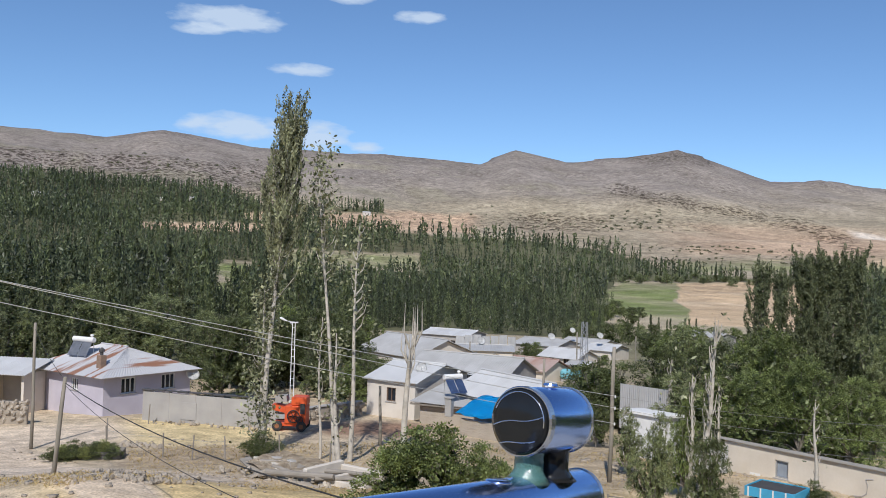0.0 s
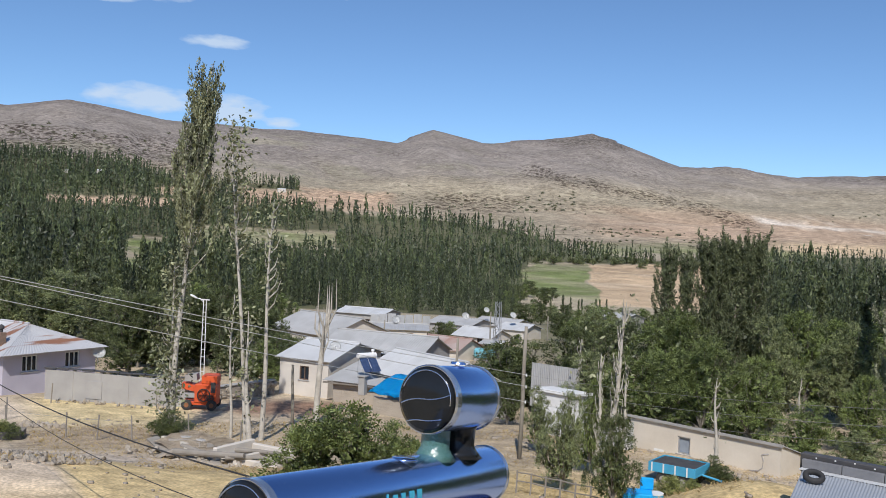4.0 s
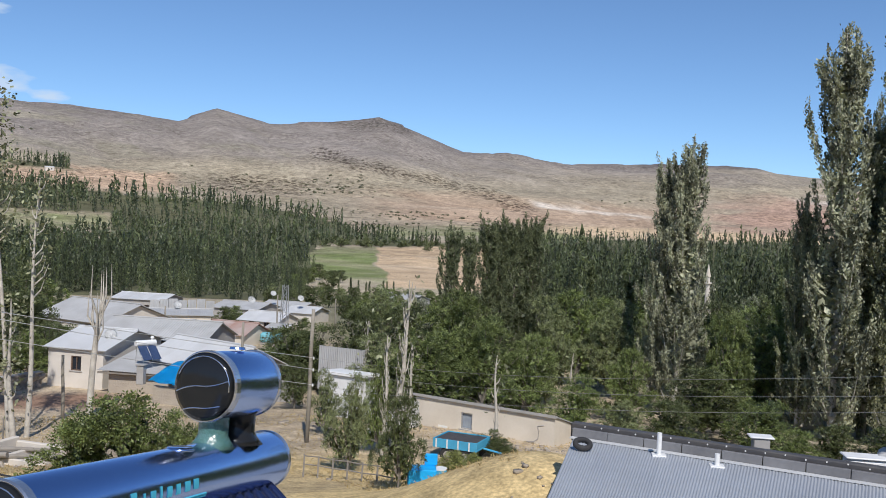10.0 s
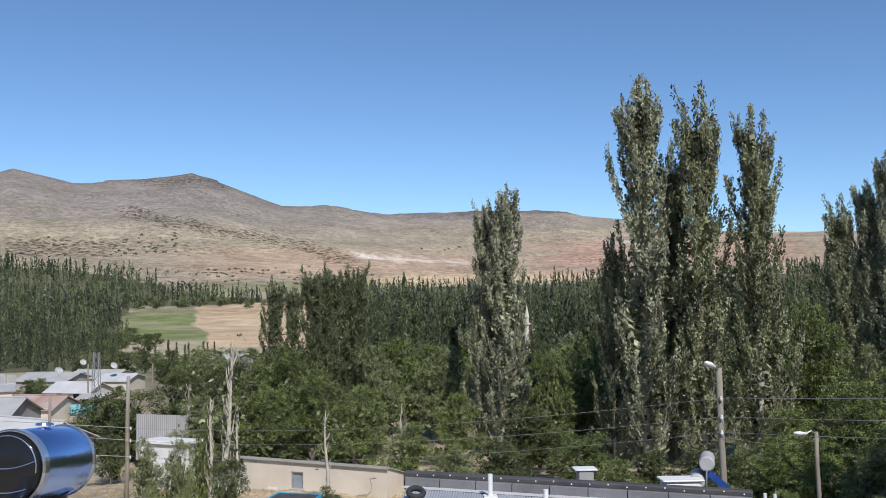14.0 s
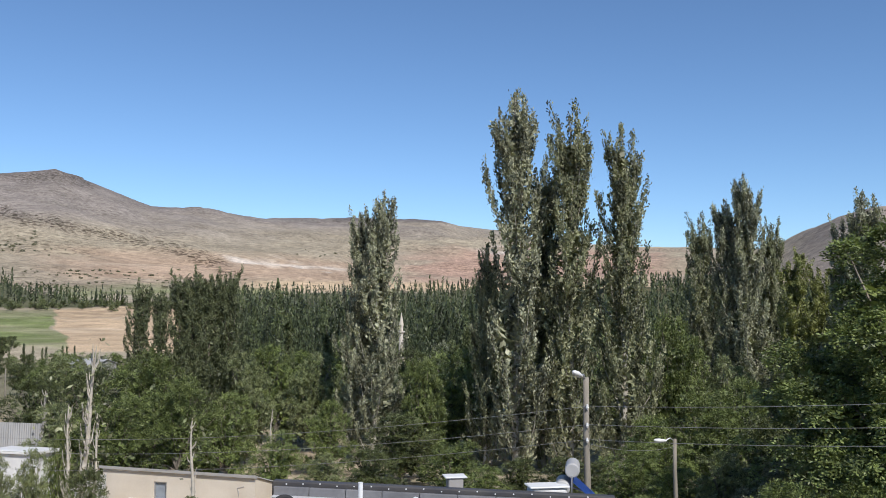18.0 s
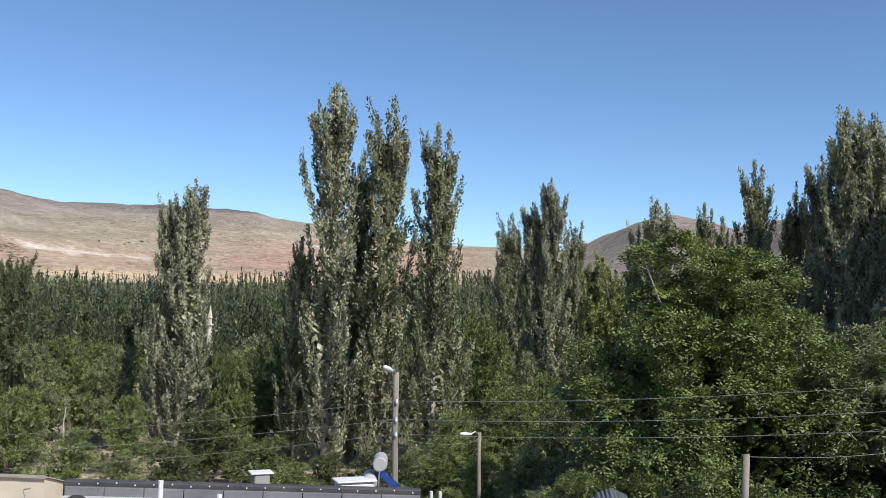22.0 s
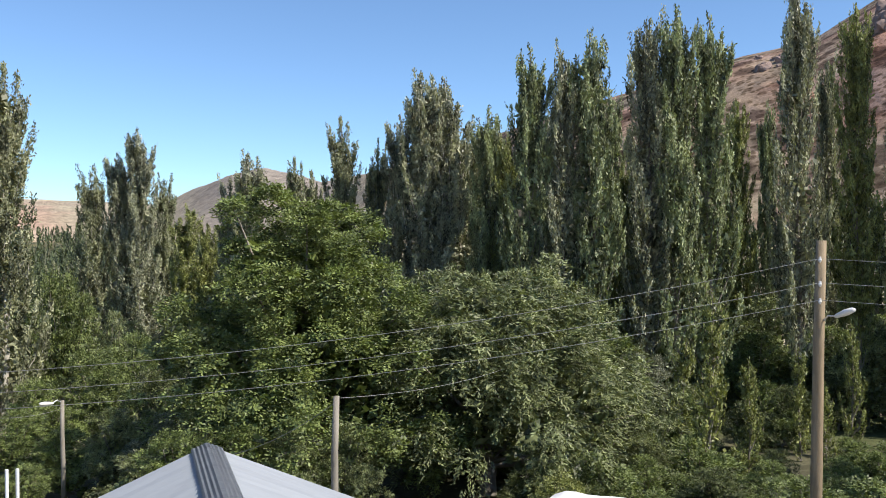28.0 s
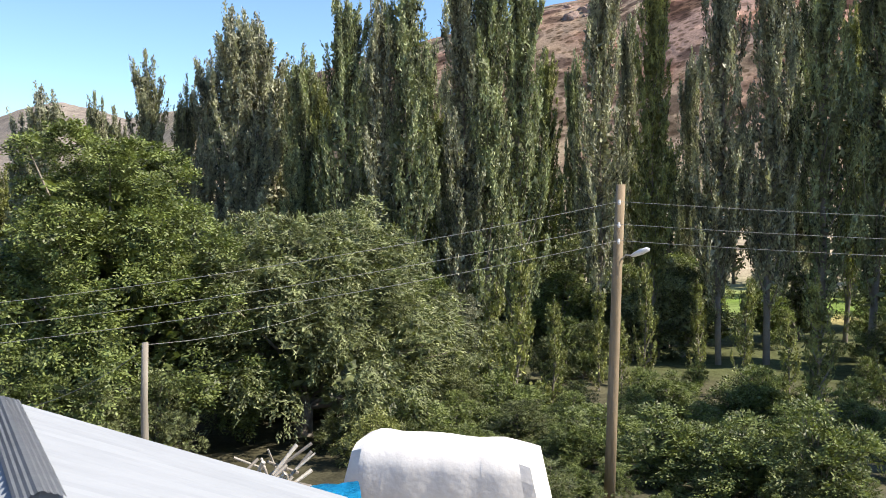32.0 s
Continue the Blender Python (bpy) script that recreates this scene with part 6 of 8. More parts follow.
# ---- bare and half-bare poplars by the yard ----
def bare_tree(label, az0, r, az1, el1, seed, leaves=0, radius=0.11, twigs=10, leaf_from=0.5, fork=False, spread=0.5, leaf_mat_=None, bark=None, up=0.8):
    g = np.random.default_rng(seed)
    b = at(az0, r)
    t = at(az1, r, r * math.tan(radians(el1))) - b
    h = t.length
    paths = [([t * s + Vector((0.06 * math.sin(s * 7 + seed), 0.06 * math.cos(s * 5), 0)) for s in np.linspace(-0.02, 1 if not fork else 0.6, 10)], list(np.linspace(radius, 0.02 if not fork else radius * 0.7, 10)), 8)]
    cents = []
    for k in range(twigs):
        s = leaf_from + (0.95 - leaf_from) * (k + g.uniform()) / twigs if not fork else g.uniform(0.4, 0.62)
        a = g.uniform(0, math.tau)
        ln = h * g.uniform(0.06, 0.13) * (1.2 - 0.6 * s) if not fork else h * g.uniform(0.22, 0.42)
        p = t * s
        q = p + Vector((math.cos(a) * ln * spread, math.sin(a) * ln * spread, ln * up))
        m = p.lerp(q, 0.5) + Vector((math.cos(a), math.sin(a), -0.5)) * ln * 0.1
        paths.append(([p, m, q], [min(0.05, radius * 0.3) if not fork else radius * 0.36, min(0.035, radius * 0.2) if not fork else radius * 0.24, 0.01], 5))
        cents += [np.array(p.lerp(q, u)) for u in (0.4, 0.7, 1.0)]
    ob = thing("poplar_tree", label, "tree", Matrix.Translation(b))
    tr = branch_mesh(paths)
    part("trunk", tr, bark or BARK_PALE, ob)
    if leaves:
        cents = np.array(cents)
        w = np.linspace(0.6, 1.4, len(cents))
        pk = g.choice(len(cents), leaves, p=w / w.sum())
        part("crown", quads_mesh("crown", *leaf_quads(cents[pk] + g.normal(size=(leaves, 3)) * (0.34, 0.34, 0.5), 0.12, g)), leaf_mat_ or LEAF_POPLAR, ob)
    return ob


TALL = Kind("poplar_tree", poplar_meshes(41, 20, 1.75, 16000, 0.4, 0.09, 4, 0.85, 0.075, 400, 1100), BARK_PALE, LEAF_POPLAR, "tall wind-bent poplar with leafy top and bare lower trunk", "tree", 20)
TALL.tip(-38.0, 50, 11.0, 30, 0.9)
bare_tree("slender poplar stem with ivy-like leaves beside the tall one", -38.3, 50.3, -38.2, -1.5, 4, 1500, 0.12, 26, 0.05, spread=0.7)
bare_tree("thin poplar with sparse leaves near the top", -33.6, 47, -35.2, 6.9, 5, 900, 0.13, 22, 0.55)
bare_tree("pale bare poplar trunk with few twigs", -32.7, 47, -32.5, 2.3, 6, 240, 0.15, 16, 0.5)
bare_tree("thin bare poplar sapling by the ruined wall", -34.6, 48, -34.7, -3.7, 7, 160, 0.09, 14, 0.4)
bare_tree("pale topped poplar trunk", -33.5, 46.5, -33.8, -4.7, 8, 260, 0.16, 6, 0.25)
bare_tree("dead forked poplar with bare pale branches", -29.4, 54, -28.7, -1.6, 9, 0, 0.2, 13, fork=True, spread=0.17)
bare_tree("dead pale poplar with upright bare branches", -10.9, 41, -10.2, -3.4, 10, 120, 0.16, 44, 0.12, spread=0.4, up=1.5)
bare_tree("dead pale poplar with upright bare branches", -11.6, 41.5, -11.5, -6.5, 11, 60, 0.1, 30, 0.1, spread=0.35, up=1.4)
bare_tree("dead pale poplar with upright bare branches", -10.2, 42, -9.9, -7.0, 17, 60, 0.09, 24, 0.1, spread=0.35, up=1.4)
bare_tree("broken bare poplar stump before the barn", -4.5, 44, -4.6, -7.4, 12, 30, 0.12, 12, 0.2)
bare_tree("broken bare poplar stump among shrubs", 0.1, 60, 0.1, -7.0, 13, 30, 0.1, 10, 0.3)
bare_tree("dead grey poplar twigs among the trees", -12.9, 60, -12.9, -5.6, 14, 60, 0.1, 26, 0.2, spread=0.4, up=1.3)

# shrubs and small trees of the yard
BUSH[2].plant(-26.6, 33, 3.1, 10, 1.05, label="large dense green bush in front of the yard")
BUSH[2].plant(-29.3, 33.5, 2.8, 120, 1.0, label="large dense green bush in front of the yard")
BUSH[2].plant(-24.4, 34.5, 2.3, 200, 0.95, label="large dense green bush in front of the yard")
ROUND_FINE[2].plant(-13.6, 37, 4.0, 0, 0.62, label="small grey-green fruit tree with bare lower stems")
ROUND_FINE[1].plant(-12.0, 42, 4.6, 70, 0.42, label="dark green ivy-covered tree by the hut")
ROUND_FINE[2].plant(-15.3, 46, 3.4, 140, 0.6, label="small grey-green fruit tree with bare lower stems")
ROUND_FINE[0].plant(-10.5, 30.5, 3.5, 30, 0.62, label="small round fruit tree above the dry bank")
ROUND_FINE[0].plant(-17.3, 56, 3.2, 30, 0.8, label="leafy tree behind the utility pole")
for az, r, h in ((-47.6, 50.5, 0.9), (-49.2, 50, 0.8), (-46.8, 51, 0.7), (-7.0, 37.5, 1.0), (-5.8, 38.5, 0.8), (-4.6, 43.0, 1.2), (-3.8, 43, 0.8), (-38.3, 49, 1.4)):
    BUSH[int(r * 10) % 2].plant(az, r, h, az * 33, 1.2, label="low scrubby green bush on dry ground", group="low scrub")

# dry grass tufts on the banks
def dry_grass():
    q = np.random.default_rng(15)
    n = 60000
    az, r = q.uniform(-54, 3, n), q.uniform(20, 54, n)
    x, y = r * np.sin(np.radians(az)), r * np.cos(np.radians(az))
    keep = wave(x, y, 3.1, 41) + 0.6 * wave(x, y, 9, 42) > -0.1
    keep &= ~((az < -46) & (r > 44))
    x, y = x[keep], y[keep]
    z = ground(x, y)
    m = len(x)
    a = q.uniform(0, math.tau, m)
    s = q.uniform(0.05, 0.2, m) * np.where(wave(x, y, 6, 43) > 0.25, 0.9, 0.6)
    dx, dy = np.cos(a) * s * 0.13, np.sin(a) * s * 0.13
    lx, ly = q.normal(0, 0.1, m), q.normal(0, 0.1, m)
    v = np.stack([np.stack([x - dx, y - dy, z - 0.02], -1), np.stack([x + dx, y + dy, z - 0.02], -1), np.stack([x + dx * 0.3 + lx, y + dy * 0.3 + ly, z + s * q.uniform(0.6, 1, m)], -1), np.stack([x - dx * 0.3 + lx, y - dy * 0.3 + ly, z + s * q.uniform(0.5, 1, m)], -1)], 1).reshape(-1, 3)
    return quads_mesh("dry_grass", v, np.arange(4 * m).reshape(m, 4))


STRAW = leaf_mat("straw_coloured_grass", (0.3, 0.21, 0.1), (0.62, 0.48, 0.24), 0.3)
tagged(part("dry_grass", dry_grass(), STRAW), "straw-coloured dry grass tufts on the banks", "grass", kind="stuff")

# ---- block wall of the yard ----
M, L = frame2(at(-45.2, 64.5, 0), at(-37.3, 59.5, 0), -11.1)
yard_wall = thing("yard_wall", "grey concrete panel wall with dark coping around the yard", "wall", M)
n = 5
for k in range(n):
    part("panel", box(bmesh.new(), k * L / n + 0.02, (k + 1) * L / n - 0.02, 0.0, 0.16, -0.5, 1.75 - 0.02 * k, bevel=0.015), CONCRETE, yard_wall)
for k in range(n + 1):
    part("post", box(bmesh.new(), k * L / n - 0.09, k * L / n + 0.09, 0.02, 0.2, -0.5, 1.8), PLASTER_GREY, yard_wall)
for k in range(11):
    part("coping_stone", box(bmesh.new(), k * L / 11 - 0.1, (k + 1) * L / 11 - 0.16, -0.09, 0.27, 1.8 + 0.02 * (k % 3), 1.9 + 0.03 * (k % 2), bevel=0.02), BLACK_FELT, yard_wall, "dark coping piece")
for k, (x, w, z0, z1) in enumerate(((2.9, 1.15, 0.05, 1.2), (6.9, 1.0, 0.1, 1.3))):
    part("blocked_opening", box(bmesh.new(), x, x + w, -0.05, -0.003, z0, z1, bevel=0.01), CONCRETE, yard_wall, "greyer infill patch")
M, L = frame2(at(-37.2, 61.5, 0), at(-31.9, 66.5, 0), -11.6)
back_wall = thing("stone_wall", "low rough stone wall behind the lamp post", "wall", M)


def rubble(parent, n, x0, x1, y0, y1, z0, z1, s0, s1, seed, material, name="stone"):
    g = random.Random(seed)
    base = []
    for v in range(4):
        bm = bmesh.new()
        bmesh.ops.create_icosphere(bm, subdivisions=1, radius=0.5)
        for q in bm.verts:
            q.co *= 0.8 + 0.35 * g.random()
        me = bpy.data.meshes.new("stone")
        bm.to_mesh(me)
        bm.free()
        me.materials.append(material)
        base.append(me)
    for k in range(n):
        ob = part(name, base[k % 4], material, parent)
        s = g.uniform(s0, s1)
        ob.matrix_basis = pose(g.uniform(x0, x1), g.uniform(y0, y1), g.uniform(z0, z1), g.uniform(0, 360), g.uniform(0, 360), g.uniform(0, 360)) @ Matrix.Diagonal((s * g.uniform(0.9, 1.7), s, s * g.uniform(0.5, 0.8), 1))


part("core", box(bmesh.new(), 0, L, 0.08, 0.38, -0.5, 1.15, bevel=0.05), STONE, back_wall)
rubble(back_wall, 90, 0, L, 0.05, 0.15, 0.0, 1.1, 0.25, 0.5, 3, STONE)
for k in range(6):
    part("coping_stone", box(bmesh.new(), k * L / 6, (k + 1) * L / 6 - 0.03, 0.0, 0.46, 1.155, 1.25, bevel=0.02), CONCRETE, back_wall)
M, L = frame2(at(-20.6, 60, 0), at(-16.9, 59, 0), float(at(-18.5, 60).z))
block_wall = thing("block_wall", "grey concrete block wall at the edge of the village", "wall", M)
for k in range(3):
    part("panel", box(bmesh.new(), k * L / 3 + 0.01, (k + 1) * L / 3 - 0.01, 0, 0.2, -0.5, 1.5 - 0.05 * k, bevel=0.015), CONCRETE, block_wall)
# stone wall by the lilac house, left of the road
M, L = frame2(at(-56.5, 66, 0), at(-51.6, 64, 0), -11.0)
road_wall = thing("stone_wall", "rough dark stone wall beside the road", "wall", M)
part("core", box(bmesh.new(), 0, L, 0.08, 0.45, -0.5, 1.2, bevel=0.05), STONE, road_wall)
rubble(road_wall, 100, 0, L, 0.05, 0.15, 0.0, 1.2, 0.25, 0.5, 4, STONE)

# ---- orange threshing machine ----
mz = float(at(-36.5, 58).z)
M, L = frame2(at(-37.7, 58.5, 0), at(-35.4, 58.0, 0), mz)
mach = thing("threshing_machine", "orange stationary threshing machine parked in the yard", "farm machine", M)
part("body", box(bmesh.new(), 0.95, 2.3, -0.1, 1.2, 0.45, 1.6, bevel=0.05), ORANGE, mach)
part("hood", box(bmesh.new(), 1.35, 2.32, -0.05, 1.15, 1.6, 2.15, bevel=0.06), ORANGE, mach, "orange upper housing")
part("side_hatch", box(bmesh.new(), 1.95, 2.25, -0.13, -0.102, 1.1, 1.75, bevel=0.01), BLACK_FELT, mach, "dark side opening")
bm = bmesh.new()
box(bm, 0.0, 1.2, 0.0, 0.95, 1.15, 1.5, pose(0, 0, 0, 0, 12, 0) @ pose(-0.2, 0, 0.15))
part("feed_chute", bm, ORANGE, mach, "sloping orange feed chute")
part("lower_frame", box(bmesh.new(), 0.15, 2.3, 0.0, 1.1, 0.28, 0.5, bevel=0.03), ORANGE, mach, "faded red lower frame")
part("grey_panel", box(bmesh.new(), 0.35, 1.15, -0.06, 0.0, 0.75, 1.05, bevel=0.01), STEEL, mach, "grey metal panel")
bm = bmesh.new()
box(bm, 0.55, 1.3, 0.1, 0.9, 1.65, 2.05, pose(0, 0, 0, 0, -8, 0))
part("hopper_cover", bm, PLASTER_GREY, mach, "grey crumpled cover")
for x, y in ((0.5, -0.12), (0.5, 1.15), (2.05, -0.15), (2.05, 1.18)):
    bm = bmesh.new()
    tube(bm, [(x, y - 0.09, 0.32), (x, y - 0.07, 0.32), (x, y + 0.07, 0.32), (x, y + 0.09, 0.32)], [0.26, 0.32, 0.32, 0.26], 18)
    w = part("wheel", bm, BLACK_RUBBER, mach, "black rubber wheel")
    bm = bmesh.new()
    tube(bm, [(x, y - 0.1, 0.32), (x, y + 0.1, 0.32)], 0.15, 14)
    part("rim", bm, RUST, w)
for x, z, r in ((1.55, 0.95, 0.38), (1.95, 0.75, 0.2)):
    bm = bmesh.new()
    ring = [(x + r * math.cos(a), -0.2, z + r * math.sin(a)) for a in np.linspace(0, math.tau, 21)]
    tube(bm, ring, 0.035, 6, caps=False)
    for a in np.linspace(0, math.pi, 4)[:-1]:
        tube(bm, [(x - r * math.cos(a), -0.2, z - r * math.sin(a)), (x + r * math.cos(a), -0.2, z + r * math.sin(a))], 0.022, 5)
    tube(bm, [(x, -0.24, z), (x, 0.0, z)], 0.05, 8)
    part("flywheel", bm, BLACK_RUBBER, mach, "dark spoked belt wheel")

# ---- ruined walls and timber on the bank ----
M, L = frame2(at(-38.5, 45.5, 0), at(-29.8, 39.5, 0), float(at(-33.5, 42).z))
ruin = thing("ruined_wall", "tumbled pale stone wall with fallen blocks", "ruin", M)
part("wall_stub", box(bmesh.new(), 0.2, 2.4, 0.1, 0.5, -0.6, 0.45, bevel=0.08), CONCRETE, ruin)
part("wall_stub", box(bmesh.new(), 3.2, 6.4, 0.0, 0.4, -0.8, 0.25, bevel=0.08), STONE, ruin)
for k in range(16):
    g = random.Random(k)
    bm = bmesh.new()
    box(bm, -0.5, 0.5, -0.28, 0.28, -0.06, 0.06, bevel=0.015)
    o = part("slab", bm, PLASTER_CREAM if k % 3 == 0 else STONE, ruin, "fallen pale slab")
    o.matrix_basis = pose(g.uniform(0, L), g.uniform(-2.0, 0.2), g.uniform(0.0, 0.3), g.uniform(-20, 20), g.uniform(-20, 20), g.uniform(0, 180))
for x, y, z, sx, sy, ax, az_, mt in ((0.9, -1.0, 0.2, 2.4, 0.55, 8, -24, WOOD_GREY), (1.5, -0.5, 0.25, 2.6, 0.4, -9, -16, PLASTER_BEIGE), (2.7, -0.9, 0.25, 2.2, 0.5, -5, -33, PLASTER_BEIGE), (3.2, 0.0, 0.25, 2.0, 0.35, 12, -10, WOOD_GREY), (4.4, 0.1, 0.25, 1.8, 0.5, 8, -18, PLASTER_CREAM), (5.5, -0.7, 0.2, 1.7, 0.45, -7, -38, PLASTER_CREAM), (4.9, -1.5, 0.15, 1.9, 0.3, 4, -28, WOOD_GREY)):
    bm = bmesh.new()
    box(bm, -sx / 2, sx / 2, -sy / 2, sy / 2, -0.06, 0.06, bevel=0.02)
    o = part("fallen_panel", bm, mt, ruin, "weathered fallen roof panel")
    o.matrix_basis = pose(x, y, z, ax, 4, az_)
for x0, x1, y0, y1 in ((4.6, 7.2, -1.15, -0.95), (6.9, 7.1, -0.95, 0.6)):
    part("white_wall_stub", box(bmesh.new(), x0, x1, y0, y1, -0.6, 0.4, bevel=0.03), PLASTER_CREAM, ruin, "whitewashed remnant of a low wall")
EARTH = mat("dry_earth_roof", (0.6, 0.51, 0.385), 0.95, color2=(0.44, 0.36, 0.26), scale=1.5, fine=12, bump=0.5, bump_scale=7)
bm = bmesh.new()
for i in range(7):
    for j in range(5):
        bm.verts.new((0.6 + i * 0.6 + 0.15 * math.sin(j * 2.2 + i), -1.3 + j * 0.62 + 0.12 * math.cos(i * 1.7), 0.36 + 0.05 * j - 0.03 * i + 0.07 * math.sin(i * 2.3 + j * 1.1)))
bm.verts.ensure_lookup_table()
for i in range(6):
    for j in range(4):
        bm.faces.new([bm.verts[k] for k in (i * 5 + j, i * 5 + 5 + j, i * 5 + 6 + j, i * 5 + 1 + j)])
bmesh.ops.solidify(bm, geom=bm.faces[:], thickness=0.22)
part("earth_roof", bm, EARTH, ruin, "sagging flat roof of dry earth")
for x0, x1, y0, y1, z in ((4.7, 4.95, -1.5, 1.0, 0.75), (4.95, 7.4, 0.75, 1.0, 0.6), (7.15, 7.4, -1.2, 0.75, 0.5), (5.8, 6.0, -1.4, 0.75, 0.45)):
    part("white_wall_stub", box(bmesh.new(), x0 + 0.004, x1 - 0.004, y0, y1, -0.6, z, bevel=0.04), PLASTER_CREAM, ruin, "whitewashed remnant of a low wall")
part("stone_face", box(bmesh.new(), 3.4, 7.8, -2.0, -1.65, -0.9, 0.2, bevel=0.06), STONE, ruin, "rough dry stone wall face")
rubble(ruin, 60, 3.3, 7.9, -2.15, -1.6, -0.4, 0.25, 0.14, 0.3, 31, STONE)
bm = bmesh.new()
tube(bm, [(3.0, -2.1, 0.42), (4.6, -1.75, 0.5), (6.4, -1.3, 0.6)], [0.15, 0.14, 0.12], 10)
part("log", bm, WOOD_GREY, ruin, "thick fallen roof log")
rubble(ruin, 110, 0, L, -2.6, 0.8, -0.3, 0.2, 0.14, 0.4, 9, STONE)
for k, (x, y, a, ln) in enumerate(((3.6, -1.2, 12, 3.4), (4.6, -0.4, 24, 2.6), (2.2, -0.9, -8, 2.2), (5.6, -1.6, 35, 2.4), (1.0, -0.6, 30, 1.8))):
    bm = bmesh.new()
    tube(bm, [(0, 0, 0), (ln * 0.5, 0.02, 0.03), (ln, 0, 0)], [0.11, 0.1, 0.09], 9)
    o = part("timber", bm, WOOD_GREY, ruin, "grey weathered roof timber")
    o.matrix_basis = pose(x, y, 0.35 + 0.1 * (k % 2), 0, 4 - 3 * k % 5, a)
for az0, r0, az1, r1, n, sd, lb in ((-47.5, 43.5, -42.0, 40, 120, 21, "low bank of loose grey stones by the track"), (-49.0, 36.5, -42.5, 34.5, 130, 22, "row of loose dark stones on the slope"), (-46.5, 55, -43.8, 53.5, 90, 23, "heap of pale stones beside the gate"),
                                    (-44.6, 63.6, -38, 59.2, 80, 24, "loose stones along the foot of the wall"), (-3.9, 44.6, -1.0, 44.4, 80, 26, "rough stone footing below the barn")):
    M, L = frame2(at(az0, r0, 0), at(az1, r1, 0), 0)
    ob = thing("stone_heap", lb, "stones", M)
    g = random.Random(sd)
    rubble(ob, int(n * 0.6), 0, L, -0.8, 0.8, 0, 0.01, 0.1, 0.3, sd, STONE)
    for ch in ob.children:
        w = M @ ch.matrix_basis.translation
        ch.matrix_basis.translation.z = float(ground(w.x, w.y)) + 0.05
# raised planting bed with timber edge by the road
bed_z = float(at(-48.3, 50.2).z)
M, L = frame2(at(-50.3, 50.5, 0), at(-46.4, 49.8, 0), bed_z)
bed = thing("planting_bed", "small raised bed with dark timber edging", "planter", M)
for k in range(3):
    part("board", box(bmesh.new(), 0, L, -0.06, 0.0, 0.02 + k * 0.2 - 0.2, 0.2 + k * 0.2 - 0.2, bevel=0.01), BLACK_FELT, bed)
part("soil", box(bmesh.new(), 0.02, L - 0.02, 0.004, 1.6, -0.3, 0.3), BARK, bed, "dark soil")
for k in range(7):
    BUSH[k % 2].plant(-50.1 + k * 0.55, 50.0 + 0.3 * (k % 3), 0.75 + 0.12 * (k % 3), k * 50, 1.1, label="dry scrubby plant in the raised bed", group="plants of the bed")
# fence posts with wire
posts = [(-47.2, 53.5), (-44.0, 50.0), (-42.3, 48.5), (-40.3, 47.6), (-47.2, 56.5), (-44.9, 63.0), (-37.0, 48), (-33.9, 44.5)]
for k, (az, r) in enumerate(posts):
    b = at(az, r)
    o = thing("fence_post", "thin weathered post of the yard fence", "post", Matrix.Translation(b), "fence posts")
    bm = bmesh.new()
    tube(bm, [(0, 0, -0.2), (0.1 * (k % 3 - 1), 0, 1.3)], 0.04, 6)
    part("stake", bm, WOOD_GREY, o)
for (a0, r0), (a1, r1) in zip(posts[:3], posts[1:4]):
    wire(at(a0, r0) + Vector((0, 0, 1.05)), at(a1, r1) + Vector((0, 0, 1.05)), 0.05, 0.008, label="thin fence wire strung between posts", group="fence wires")


def loose_stones():
    """Small stones strewn over the banks and along the track."""
    q = np.random.default_rng(19)
    n = 1500
    az, r = q.uniform(-56, 0, n), q.uniform(22, 56, n)
    x, y = r * np.sin(np.radians(az)), r * np.cos(np.radians(az))
    keep = wave(x, y, 6, 81) + 0.5 * wave(x, y, 2, 82) > 0.15
    x, y = x[keep], y[keep]
    m = len(x)
    s = q.uniform(0.03, 0.14, (m, 1, 1)) * q.uniform(0.5, 1, (m, 1, 1))
    cube = np.array([(-1, -1, -1), (1, -1, -1), (1, 1, -1), (-1, 1, -1), (-1, -1, 1), (1, -1, 1), (1, 1, 1), (-1, 1, 1)], float)
    v = cube[None] * q.uniform(0.5, 1.1, (m, 8, 3)) * s * np.array([1.3, 1, 0.7])
    t = q.uniform(0, math.tau, (m, 1))
    v = np.stack([v[..., 0] * np.cos(t) - v[..., 1] * np.sin(t), v[..., 0] * np.sin(t) + v[..., 1] * np.cos(t), v[..., 2]], -1)
    v += np.stack([x, y, ground(x, y) + 0.02], -1)[:, None]
    f = np.array([(0, 3, 2, 1), (4, 5, 6, 7), (0, 1, 5, 4), (1, 2, 6, 5), (2, 3, 7, 6), (3, 0, 4, 7)])
    return quads_mesh("loose_stones", v.reshape(-1, 3), (f[None] + np.arange(m)[:, None, None] * 8).reshape(-1, 4))


tagged(part("loose_stones", loose_stones(), STONE), "loose grey stones strewn over the dry banks", "stones", kind="stuff")


